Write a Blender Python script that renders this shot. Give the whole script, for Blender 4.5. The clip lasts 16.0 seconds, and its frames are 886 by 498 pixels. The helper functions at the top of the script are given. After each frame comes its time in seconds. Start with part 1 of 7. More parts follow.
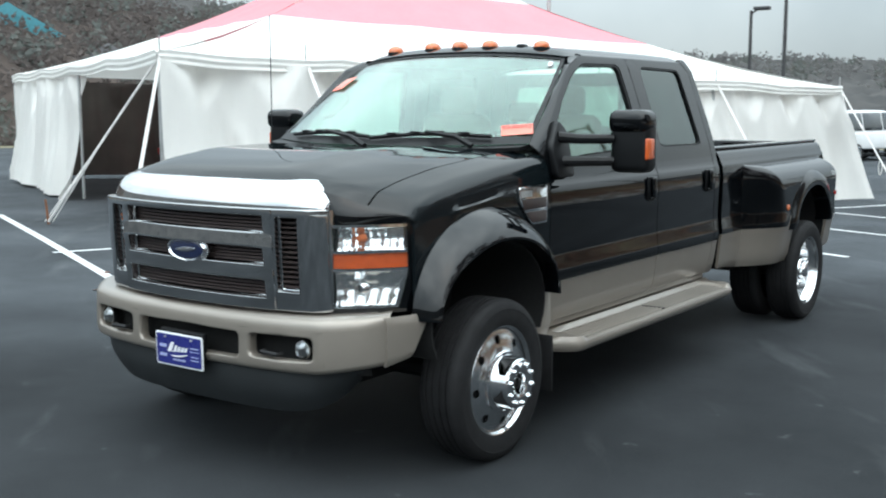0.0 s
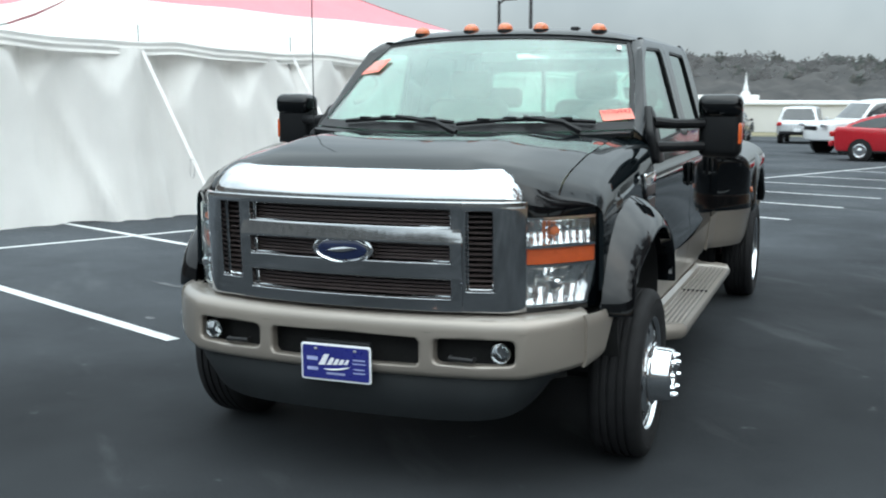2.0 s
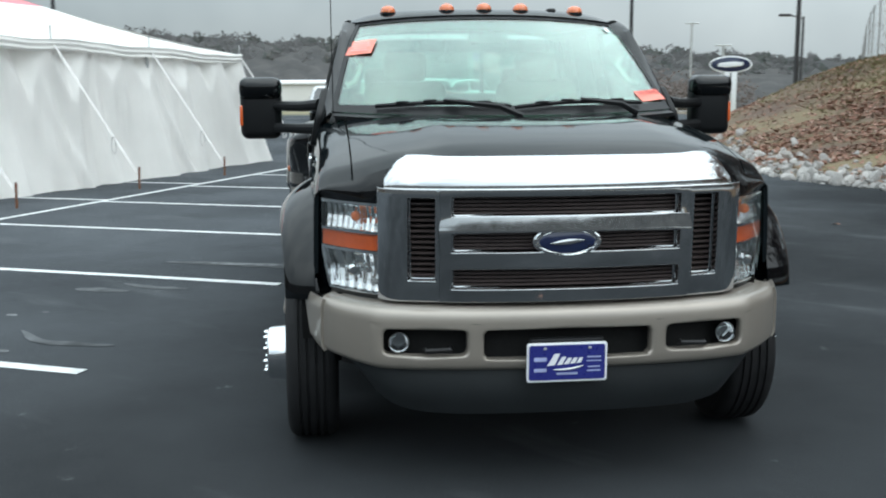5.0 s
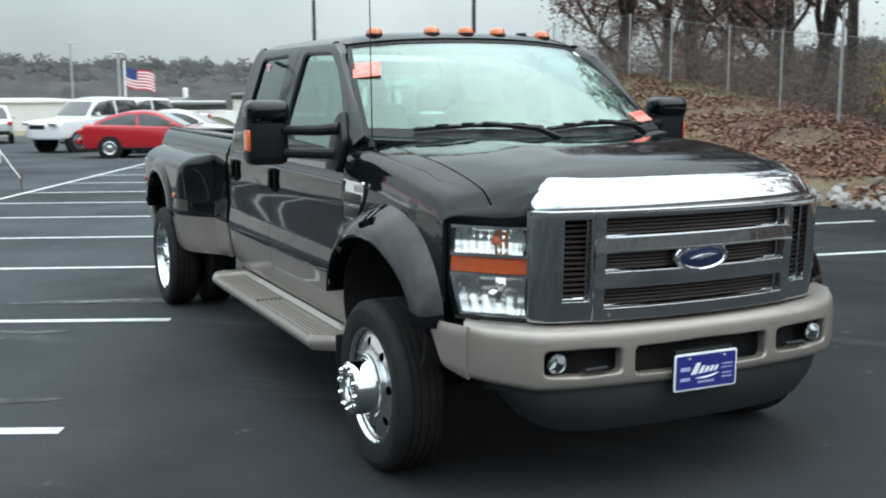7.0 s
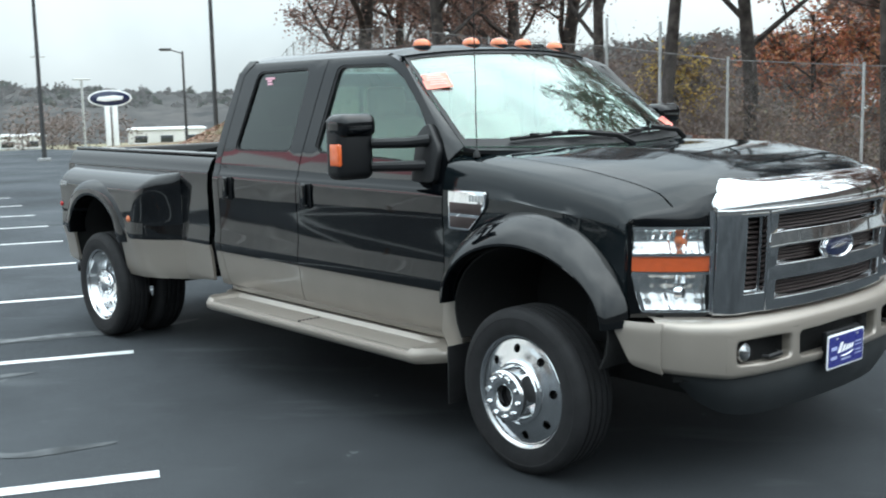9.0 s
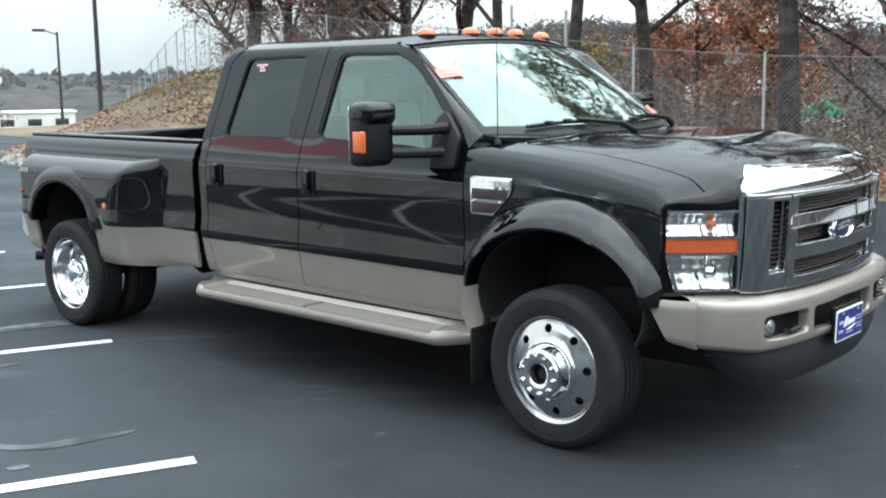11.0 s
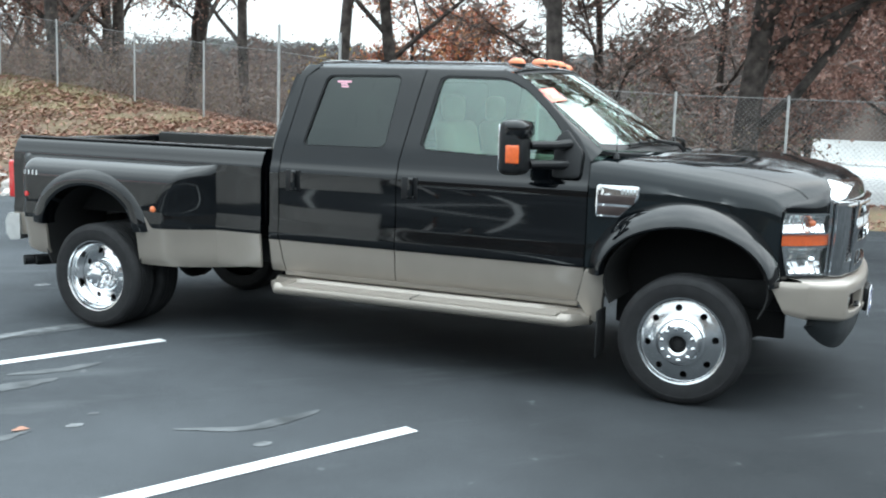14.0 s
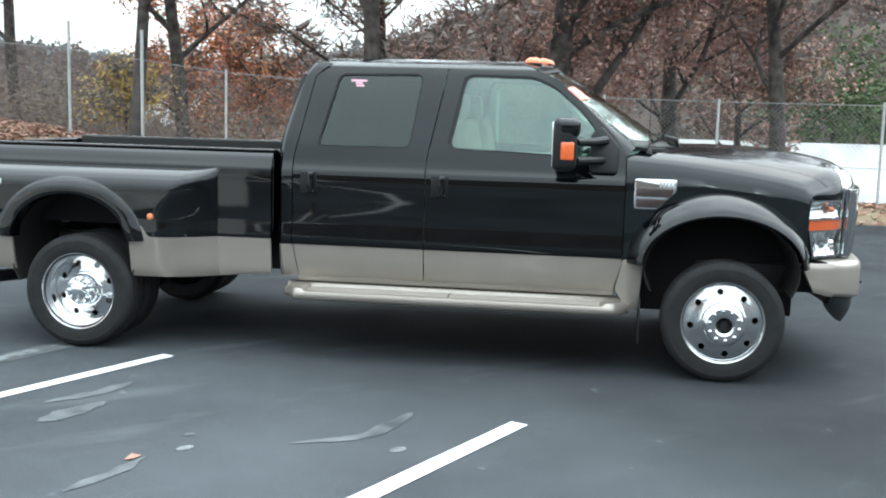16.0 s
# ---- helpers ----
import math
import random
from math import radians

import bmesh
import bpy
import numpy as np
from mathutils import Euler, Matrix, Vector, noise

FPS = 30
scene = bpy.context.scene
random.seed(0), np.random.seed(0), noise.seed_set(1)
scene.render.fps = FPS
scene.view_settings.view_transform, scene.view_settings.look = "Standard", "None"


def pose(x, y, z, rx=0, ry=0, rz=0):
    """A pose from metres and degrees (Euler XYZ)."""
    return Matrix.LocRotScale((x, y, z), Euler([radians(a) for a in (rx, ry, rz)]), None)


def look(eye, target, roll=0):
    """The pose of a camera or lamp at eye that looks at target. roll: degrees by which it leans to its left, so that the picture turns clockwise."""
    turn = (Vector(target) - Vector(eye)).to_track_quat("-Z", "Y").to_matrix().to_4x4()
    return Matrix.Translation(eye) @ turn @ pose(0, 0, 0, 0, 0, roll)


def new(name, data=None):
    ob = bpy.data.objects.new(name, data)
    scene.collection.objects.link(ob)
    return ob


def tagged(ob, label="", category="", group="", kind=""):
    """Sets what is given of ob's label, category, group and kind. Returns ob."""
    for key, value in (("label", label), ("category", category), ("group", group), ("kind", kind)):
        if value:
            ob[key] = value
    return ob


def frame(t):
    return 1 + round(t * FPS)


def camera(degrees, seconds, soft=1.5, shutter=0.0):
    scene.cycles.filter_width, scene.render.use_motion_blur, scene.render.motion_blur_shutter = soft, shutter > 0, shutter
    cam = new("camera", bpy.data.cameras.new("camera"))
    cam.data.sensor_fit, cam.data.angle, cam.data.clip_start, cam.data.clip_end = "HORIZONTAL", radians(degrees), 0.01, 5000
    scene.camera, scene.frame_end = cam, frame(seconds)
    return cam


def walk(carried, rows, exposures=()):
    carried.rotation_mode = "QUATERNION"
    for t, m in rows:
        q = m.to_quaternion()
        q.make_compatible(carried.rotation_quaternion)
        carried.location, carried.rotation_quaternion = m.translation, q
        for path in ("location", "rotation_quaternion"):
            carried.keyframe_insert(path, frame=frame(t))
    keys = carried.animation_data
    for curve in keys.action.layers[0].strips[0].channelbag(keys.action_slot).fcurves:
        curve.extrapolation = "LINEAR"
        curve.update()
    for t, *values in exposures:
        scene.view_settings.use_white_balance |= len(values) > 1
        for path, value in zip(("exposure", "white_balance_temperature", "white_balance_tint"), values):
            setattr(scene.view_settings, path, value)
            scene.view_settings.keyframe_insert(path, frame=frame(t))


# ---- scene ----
cam = camera(44.6, 16.0, 2.0, 0.4)
PATH = [
    (0, (3.886, -4.292, 1.716), (2.723, -2.686, 1.452), -0.1),
    (0.5, (3.417, -4.506, 1.712), (2.345, -2.841, 1.431), -1.0),
    (1, (2.958, -4.675, 1.719), (1.993, -2.945, 1.442), 0.7),
    (1.5, (2.475, -4.873, 1.735), (1.639, -3.082, 1.431), 0.5),
    (2, (1.967, -4.964, 1.703), (1.264, -3.114, 1.415), -0.0),
    (2.5, (1.42, -5.05, 1.67), (0.854, -3.155, 1.369), 2.1),
    (3, (0.935, -5.178, 1.688), (0.534, -3.248, 1.35), 1.5),
    (3.5, (0.44, -5.171, 1.688), (0.194, -3.214, 1.358), 0.6),
    (6, (-1.885, -4.846, 1.744), (-1.363, -2.941, 1.434), 0.2),
    (6.5, (-2.369, -4.675, 1.748), (-1.697, -2.815, 1.452), 0.3),
    (7, (-2.879, -4.517, 1.754), (-2.036, -2.728, 1.458), -0.2),
    (7.5, (-3.345, -4.239, 1.743), (-2.374, -2.517, 1.439), 0.7),
    (8, (-3.802, -3.993, 1.737), (-2.72, -2.333, 1.462), 0.3),
    (8.5, (-4.239, -3.75, 1.756), (-3.036, -2.177, 1.475), -0.4),
    (9, (-4.6, -3.463, 1.771), (-3.299, -1.97, 1.49), -1.2),
    (11.5, (-5.508, -2.889, 1.813), (-4.0, -1.608, 1.521), 0.9),
    (12, (-5.902, -2.636, 1.819), (-4.337, -1.417, 1.56), 2.5),
    (12.5, (-6.317, -2.355, 1.811), (-4.678, -1.25, 1.508), 0.2),
    (13, (-6.736, -1.979, 1.829), (-5.035, -0.977, 1.508), 1.0),
    (13.5, (-7.232, -1.591, 1.794), (-5.46, -0.717, 1.48), 1.0),
    (14, (-7.579, -1.196, 1.798), (-5.759, -0.412, 1.524), 1.8),
    (14.5, (-7.85, -0.701, 1.79), (-5.989, -0.018, 1.523), 1.1),
    (15, (-8.127, -0.211, 1.773), (-6.218, 0.329, 1.52), 0.5),
    (15.5, (-8.215, 0.289, 1.7), (-6.27, 0.685, 1.456), 0.8),
    (16, (-8.197, 0.782, 1.73), (-6.236, 1.076, 1.471), 1.5),
]
walk(cam, [(t, look(eye, target, roll)) for t, eye, target, roll in PATH],
     [(0, 0.02), (1.5, -0.08), (3.5, -0.28), (6, -0.22), (7, -0.12), (8, 0.05), (9, 0.25), (12, 0.5), (14.5, 0.7), (16, 0.8)])

# ---- overcast daylight ----
SUN_EL, SUN_AZ = 56.0, 122.0
world = bpy.data.worlds.new("overcast_sky")
scene.world = world
world.use_nodes = True
wn, wl = world.node_tree.nodes, world.node_tree.links
wn.clear()
sky = wn.new("ShaderNodeTexSky")
sky.sky_type, sky.sun_disc = "NISHITA", False
sky.sun_elevation, sky.sun_rotation = radians(SUN_EL), radians(SUN_AZ)
sky.air_density, sky.dust_density, sky.ozone_density = 1.0, 3.0, 1.0
cloud = wn.new("ShaderNodeTexNoise")
cloud.inputs["Scale"].default_value, cloud.inputs["Detail"].default_value = 2.2, 6.0
cramp = wn.new("ShaderNodeValToRGB")
cramp.color_ramp.elements[0].position, cramp.color_ramp.elements[0].color = 0.33, (4.25, 5.1, 5.5, 1)
cramp.color_ramp.elements[1].position, cramp.color_ramp.elements[1].color = 0.66, (7.45, 8.5, 8.8, 1)
veil = wn.new("ShaderNodeMixRGB")
veil.inputs["Fac"].default_value = 0.80
wb = wn.new("ShaderNodeBackground")
wb.inputs["Strength"].default_value = 0.168
wo = wn.new("ShaderNodeOutputWorld")
wl.new(cloud.outputs["Fac"], cramp.inputs["Fac"])
wl.new(sky.outputs["Color"], veil.inputs["Color1"])
# the cloud is brighter towards the hidden sun
wc, wd, wm, wx = wn.new("ShaderNodeTexCoord"), wn.new("ShaderNodeVectorMath"), wn.new("ShaderNodeMapRange"), wn.new("ShaderNodeMixRGB")
wd.operation, wx.blend_type = "DOT_PRODUCT", "MULTIPLY"
wd.inputs[1].default_value = (math.sin(radians(SUN_AZ)) * math.cos(radians(SUN_EL)), math.cos(radians(SUN_AZ)) * math.cos(radians(SUN_EL)), math.sin(radians(SUN_EL)))
wm.inputs["From Min"].default_value, wm.inputs["From Max"].default_value = -1.0, 1.0
wm.inputs["To Min"].default_value, wm.inputs["To Max"].default_value = 0.62, 1.55
wx.inputs["Fac"].default_value = 1.0
wl.new(wc.outputs["Generated"], wd.inputs[0])
wl.new(wd.outputs["Value"], wm.inputs["Value"])
wl.new(cramp.outputs["Color"], wx.inputs["Color1"])
wl.new(wm.outputs["Result"], wx.inputs["Color2"])
# and, as under any overcast, brighter overhead than along the horizon
wz, wh, wy = wn.new("ShaderNodeSeparateXYZ"), wn.new("ShaderNodeMapRange"), wn.new("ShaderNodeMixRGB")
wy.blend_type = "MULTIPLY"
wy.inputs["Fac"].default_value = 1.0
wh.inputs["To Min"].default_value, wh.inputs["To Max"].default_value = 0.66, 2.4
wl.new(wc.outputs["Generated"], wz.inputs[0])
wl.new(wz.outputs[2], wh.inputs["Value"])
wl.new(wx.outputs["Color"], wy.inputs["Color1"])
wl.new(wh.outputs["Result"], wy.inputs["Color2"])
wl.new(wy.outputs["Color"], veil.inputs["Color2"])
wl.new(veil.outputs["Color"], wb.inputs["Color"])
wl.new(wb.outputs["Background"], wo.inputs["Surface"])

sun_data = bpy.data.lights.new("sun", "SUN")
sun_data.energy, sun_data.angle, sun_data.color = 0.5, radians(90), (1.0, 0.985, 0.96)
sun = new("sun", sun_data)
_d = Vector((math.sin(radians(SUN_AZ)) * math.cos(radians(SUN_EL)), math.cos(radians(SUN_AZ)) * math.cos(radians(SUN_EL)), math.sin(radians(SUN_EL))))
sun.matrix_basis = look(_d * 60, (0, 0, 0))

# ---- materials ----
def mat(name, col, rough=0.5, metal=0.0, var=0.15, scale=6.0, bump=0.0, bscale=80.0, rvar=0.1, coat=0.0, rand=0.0, spec=0.5, trans=0.0, col2=None):
    """A procedural surface: two scales of colour noise, rough variation, fine relief."""
    m = bpy.data.materials.new(name)
    m.use_nodes = True
    n, l = m.node_tree.nodes, m.node_tree.links
    p = n["Principled BSDF"]
    co = n.new("ShaderNodeTexCoord")
    big, fine = n.new("ShaderNodeTexNoise"), n.new("ShaderNodeTexNoise")
    big.inputs["Scale"].default_value, big.inputs["Detail"].default_value = scale, 5
    fine.inputs["Scale"].default_value, fine.inputs["Detail"].default_value = bscale, 3
    l.new(co.outputs["Object"], big.inputs["Vector"])
    l.new(co.outputs["Object"], fine.inputs["Vector"])
    ramp = n.new("ShaderNodeValToRGB")
    a = [max(0, c * (1 - var)) for c in col]
    b = [min(1, c * (1 + var)) for c in (col2 or col)]
    ramp.color_ramp.elements[0].position, ramp.color_ramp.elements[0].color = 0.3, (*a, 1)
    ramp.color_ramp.elements[1].position, ramp.color_ramp.elements[1].color = 0.7, (*b, 1)
    l.new(big.outputs["Fac"], ramp.inputs["Fac"])
    out = ramp.outputs["Color"]
    if rand:
        oi, hs = n.new("ShaderNodeObjectInfo"), n.new("ShaderNodeHueSaturation")
        mr = n.new("ShaderNodeMapRange")
        mr.inputs["To Min"].default_value, mr.inputs["To Max"].default_value = 1 - rand, 1 + rand
        l.new(oi.outputs["Random"], mr.inputs["Value"])
        l.new(mr.outputs["Result"], hs.inputs["Value"])
        l.new(out, hs.inputs["Color"])
        out = hs.outputs["Color"]
    l.new(out, p.inputs["Base Color"])
    rr = n.new("ShaderNodeMapRange")
    rr.inputs["To Min"].default_value, rr.inputs["To Max"].default_value = max(0.0, rough - rvar), min(1.0, rough + rvar)
    l.new(fine.outputs["Fac"] if rvar < 0.2 else big.outputs["Fac"], rr.inputs["Value"])
    l.new(rr.outputs["Result"], p.inputs["Roughness"])
    p.inputs["Metallic"].default_value = metal
    p.inputs["Specular IOR Level"].default_value = spec
    p.inputs["Coat Weight"].default_value = coat
    p.inputs["Coat Roughness"].default_value = 0.04
    p.inputs["Transmission Weight"].default_value = trans
    if bump:
        bp = n.new("ShaderNodeBump")
        bp.inputs["Strength"].default_value, bp.inputs["Distance"].default_value = bump, 0.01
        l.new(fine.outputs["Fac"], bp.inputs["Height"])
        l.new(bp.outputs["Normal"], p.inputs["Normal"])
    return m


def island_mat(name, cols, rough=0.8, var=0.2, spec=0.3):
    """Colours spread over the loose pieces of one mesh."""
    m = bpy.data.materials.new(name)
    m.use_nodes = True
    n, l = m.node_tree.nodes, m.node_tree.links
    p = n["Principled BSDF"]
    g, ramp = n.new("ShaderNodeNewGeometry"), n.new("ShaderNodeValToRGB")
    e = ramp.color_ramp.elements
    while len(e) < len(cols):
        e.new(0.5)
    for k, c in enumerate(cols):
        e[k].position, e[k].color = k / (len(cols) - 1), (*c, 1)
    l.new(g.outputs["Random Per Island"], ramp.inputs["Fac"])
    co, nz, mx = n.new("ShaderNodeTexCoord"), n.new("ShaderNodeTexNoise"), n.new("ShaderNodeHueSaturation")
    nz.inputs["Scale"].default_value = 1.3
    mr = n.new("ShaderNodeMapRange")
    mr.inputs["To Min"].default_value, mr.inputs["To Max"].default_value = 1 - var * 2, 1 + var * 2
    l.new(co.outputs["Object"], nz.inputs["Vector"])
    l.new(nz.outputs["Fac"], mr.inputs["Value"])
    l.new(mr.outputs["Result"], mx.inputs["Value"])
    l.new(ramp.outputs["Color"], mx.inputs["Color"])
    l.new(mx.outputs["Color"], p.inputs["Base Color"])
    p.inputs["Roughness"].default_value = rough
    p.inputs["Specular IOR Level"].default_value = spec
    return m


def glass_mat(name, tint, see=0.8, rough=0.02, f0=0.06, power=4.0):
    """Thin sheet glass: what lies behind shows through, tinted, with a gloss that grows at a slant."""
    m = bpy.data.materials.new(name)
    m.use_nodes = True
    n, l = m.node_tree.nodes, m.node_tree.links
    n.remove(n["Principled BSDF"])
    out = n["Material Output"]
    tr, gl, mx = n.new("ShaderNodeBsdfTransparent"), n.new("ShaderNodeBsdfGlossy"), n.new("ShaderNodeMixShader")
    lw, pw, ma = n.new("ShaderNodeLayerWeight"), n.new("ShaderNodeMath"), n.new("ShaderNodeMath")
    tr.inputs["Color"].default_value = (*[c * see for c in tint], 1)
    gl.inputs["Roughness"].default_value = rough
    gl.inputs["Color"].default_value = (0.93, 1.0, 0.97, 1)
    lw.inputs["Blend"].default_value = 0.5
    pw.operation, ma.operation = "POWER", "MULTIPLY_ADD"
    pw.inputs[1].default_value = power
    ma.inputs[1].default_value, ma.inputs[2].default_value = 1 - f0, f0
    l.new(lw.outputs["Facing"], pw.inputs[0])
    l.new(pw.outputs[0], ma.inputs[0])
    l.new(ma.outputs[0], mx.inputs["Fac"])
    l.new(tr.outputs["BSDF"], mx.inputs[1])
    l.new(gl.outputs["BSDF"], mx.inputs[2])
    l.new(mx.outputs["Shader"], out.inputs["Surface"])
    return m


def asphalt_mat():
    m = bpy.data.materials.new("asphalt")
    m.use_nodes = True
    n, l = m.node_tree.nodes, m.node_tree.links
    p = n["Principled BSDF"]
    co = n.new("ShaderNodeTexCoord")

    def nz(scale, detail=4, vec=None, rough=0.6):
        t = n.new("ShaderNodeTexNoise")
        t.inputs["Scale"].default_value, t.inputs["Detail"].default_value, t.inputs["Roughness"].default_value = scale, detail, rough
        l.new(vec or co.outputs["Object"], t.inputs["Vector"])
        return t

    def ramp(src, stops):
        r = n.new("ShaderNodeValToRGB")
        e = r.color_ramp.elements
        while len(e) < len(stops):
            e.new(0.5)
        for k, (pos, c) in enumerate(stops):
            e[k].position, e[k].color = pos, (c, c, c, 1) if isinstance(c, float) else (*c, 1)
        l.new(src, r.inputs["Fac"])
        return r

    def mix(kind, a, b, fac=1.0):
        x = n.new("ShaderNodeMixRGB")
        x.blend_type = kind
        if isinstance(fac, float):
            x.inputs["Fac"].default_value = fac
        else:
            l.new(fac, x.inputs["Fac"])
        for k, v in ((1, a), (2, b)):
            if isinstance(v, tuple):
                x.inputs[k].default_value = (*v, 1)
            else:
                l.new(v, x.inputs[k])
        return x

    grain = nz(190, 2)
    base = ramp(grain.outputs["Fac"], [(0.3, (0.0215, 0.0238, 0.0262)), (0.62, (0.0425, 0.0460, 0.0495)), (0.8, (0.10, 0.106, 0.112))])
    patch = ramp(nz(0.35, 6).outputs["Fac"], [(0.35, 0.72), (0.65, 1.25)])
    c = mix("MULTIPLY", base.outputs["Color"], patch.outputs["Color"])
    # the asphalt turns paler and rougher past a slanting, uneven edge
    sp, dry = n.new("ShaderNodeSeparateXYZ"), n.new("ShaderNodeMapRange")
    l.new(co.outputs["Object"], sp.inputs[0])
    edge = n.new("ShaderNodeMath")
    edge.operation = "MULTIPLY_ADD"
    edge.inputs[1].default_value = 3.2
    l.new(nz(0.45, 5).outputs["Fac"], edge.inputs[0])
    diag = n.new("ShaderNodeMath")
    diag.operation = "SUBTRACT"
    l.new(sp.outputs[0], diag.inputs[0])
    l.new(sp.outputs[1], diag.inputs[1])
    l.new(diag.outputs[0], edge.inputs[2])
    dry.inputs["From Min"].default_value, dry.inputs["From Max"].default_value = -0.5, -6.5
    l.new(edge.outputs[0], dry.inputs["Value"])
    lift = mix("MULTIPLY", c.outputs["Color"], (2.05, 2.06, 2.08))
    c = mix("MIX", c.outputs["Color"], lift.outputs["Color"], dry.outputs["Result"])
    # pale dried streaks and scuffs
    mp = n.new("ShaderNodeMapping")
    mp.vector_type = "TEXTURE"
    mp.inputs["Rotation"].default_value, mp.inputs["Scale"].default_value = (0, 0, radians(-46)), (1.7, 0.42, 1)
    l.new(co.outputs["Object"], mp.inputs["Vector"])
    streak = ramp(nz(0.9, 5, mp.outputs["Vector"], 0.55).outputs["Fac"], [(0.58, 0.0), (0.76, 0.26)])
    c = mix("MIX", c.outputs["Color"], (0.17, 0.18, 0.185), streak.outputs["Color"])
    speck = ramp(nz(5.5, 3, None, 0.5).outputs["Fac"], [(0.71, 0.0), (0.76, 0.3)])
    c = mix("MIX", c.outputs["Color"], (0.17, 0.18, 0.185), speck.outputs["Color"])
    l.new(c.outputs["Color"], p.inputs["Base Color"])
    wet = ramp(nz(0.5, 5).outputs["Fac"], [(0.34, 0.50), (0.66, 0.70)])
    rgh = mix("MIX", wet.outputs["Color"], (0.75, 0.75, 0.75), dry.outputs["Result"])
    l.new(rgh.outputs["Color"], p.inputs["Roughness"])
    p.inputs["Specular IOR Level"].default_value = 0.008
    bp = n.new("ShaderNodeBump")
    bp.inputs["Strength"].default_value, bp.inputs["Distance"].default_value = 0.35, 0.006
    l.new(grain.outputs["Fac"], bp.inputs["Height"])
    l.new(bp.outputs["Normal"], p.inputs["Normal"])
    return m


M_ASPHALT = asphalt_mat()
M_LINE = mat("line_paint", (0.62, 0.64, 0.64), 0.55, 0, 0.22, 9, 0.3, 120)
M_EARTH = mat("leafy_soil", (0.135, 0.082, 0.060), 0.9, 0, 0.3, 0.35, 0.8, 24, col2=(0.155, 0.122, 0.064))
M_FIELD = mat("winter_grass", (0.13, 0.13, 0.07), 0.95, 0, 0.3, 0.12, 0.4, 6, col2=(0.20, 0.17, 0.10))
M_STREET = mat("pale_wet_concrete", (0.26, 0.265, 0.265), 0.5, 0, 0.12, 0.4, 0.1, 30)
M_BARRIER = mat("weathered_white_concrete", (0.56, 0.56, 0.55), 0.8, 0, 0.2, 0.8, 0.3, 20)
M_LEAFLITTER = island_mat("dry_leaves", [(0.11, 0.05, 0.035), (0.22, 0.105, 0.07), (0.32, 0.18, 0.13), (0.26, 0.12, 0.085), (0.46, 0.33, 0.27)], 0.7)
M_OAK = island_mat("russet_leaves", [(0.15, 0.078, 0.066), (0.27, 0.145, 0.118), (0.42, 0.265, 0.215), (0.21, 0.11, 0.09)], 0.8)
M_RED = island_mat("red_leaves", [(0.32, 0.105, 0.065), (0.50, 0.16, 0.095), (0.44, 0.21, 0.11), (0.55, 0.30, 0.15)], 0.8)
M_YELLOW = island_mat("yellow_leaves", [(0.42, 0.29, 0.06), (0.54, 0.38, 0.09), (0.38, 0.26, 0.07), (0.48, 0.29, 0.08)], 0.8)
M_TWIG = island_mat("bare_twigs", [(0.16, 0.125, 0.112), (0.21, 0.165, 0.15), (0.12, 0.094, 0.085)], 0.9)
M_GREENBUSH = island_mat("evergreen_leaves", [(0.03, 0.05, 0.02), (0.06, 0.085, 0.03), (0.045, 0.07, 0.03)], 0.7)
M_BARK = mat("bark", (0.034, 0.029, 0.027), 0.9, 0, 0.4, 5, 1.0, 40, col2=(0.068, 0.058, 0.053), spec=0.2)
M_ROCK = mat("pale_rock", (0.42, 0.40, 0.38), 0.75, 0, 0.25, 7, 0.6, 40, rand=0.3)
M_CANVAS = mat("white_tent_vinyl", (0.90, 0.885, 0.85), 0.42, 0, 0.05, 1.2, 0.7, 4.5)
M_CANVAS_PINK = mat("pink_tent_vinyl", (0.80, 0.26, 0.30), 0.45, 0, 0.06, 1.2, 0.06, 14)
for _m, _c in ((M_CANVAS, (0.80, 0.78, 0.74, 1)), (M_CANVAS_PINK, (0.8, 0.25, 0.28, 1))):
    # thin sheet: some daylight comes through
    _n, _l = _m.node_tree.nodes, _m.node_tree.links
    _t, _x = _n.new("ShaderNodeBsdfTranslucent"), _n.new("ShaderNodeMixShader")
    _t.inputs["Color"].default_value, _x.inputs["Fac"].default_value = _c, 0.22
    _l.new(_n["Principled BSDF"].outputs[0], _x.inputs[1])
    _l.new(_t.outputs[0], _x.inputs[2])
    _l.new(_x.outputs[0], _n["Material Output"].inputs["Surface"])
# tent wall colour with the dim interior's shade painted in
M_TENTSHADE = mat("tent_wall_painted_shade", (0.13, 0.115, 0.105), 0.8, 0, 0.15, 1.5)
M_STRAP = mat("tent_strap", (0.72, 0.70, 0.68), 0.6, 0, 0.1, 20)
M_WIRE = mat("weathered_fence_wire", (0.22, 0.22, 0.22), 0.6, 0.3, 0.15, 12)
M_PUDDLE = mat("chalky_water_mark", (0.095, 0.101, 0.106), 0.7, 0, 0.4, 9, 0.1, 160, col2=(0.15, 0.158, 0.163), spec=0.05)
M_SCUFF = mat("faint_dried_mark", (0.068, 0.073, 0.077), 0.7, 0, 0.3, 5, 0.0, 160, col2=(0.098, 0.104, 0.109), spec=0.05)
M_STEEL = mat("galvanised_steel", (0.50, 0.51, 0.51), 0.42, 0.7, 0.12, 12)
M_RUST = mat("rusty_stake", (0.20, 0.09, 0.05), 0.8, 0.3, 0.4, 30)
M_POLE = mat("dark_lamp_pole", (0.05, 0.05, 0.052), 0.5, 0.2, 0.2, 6)

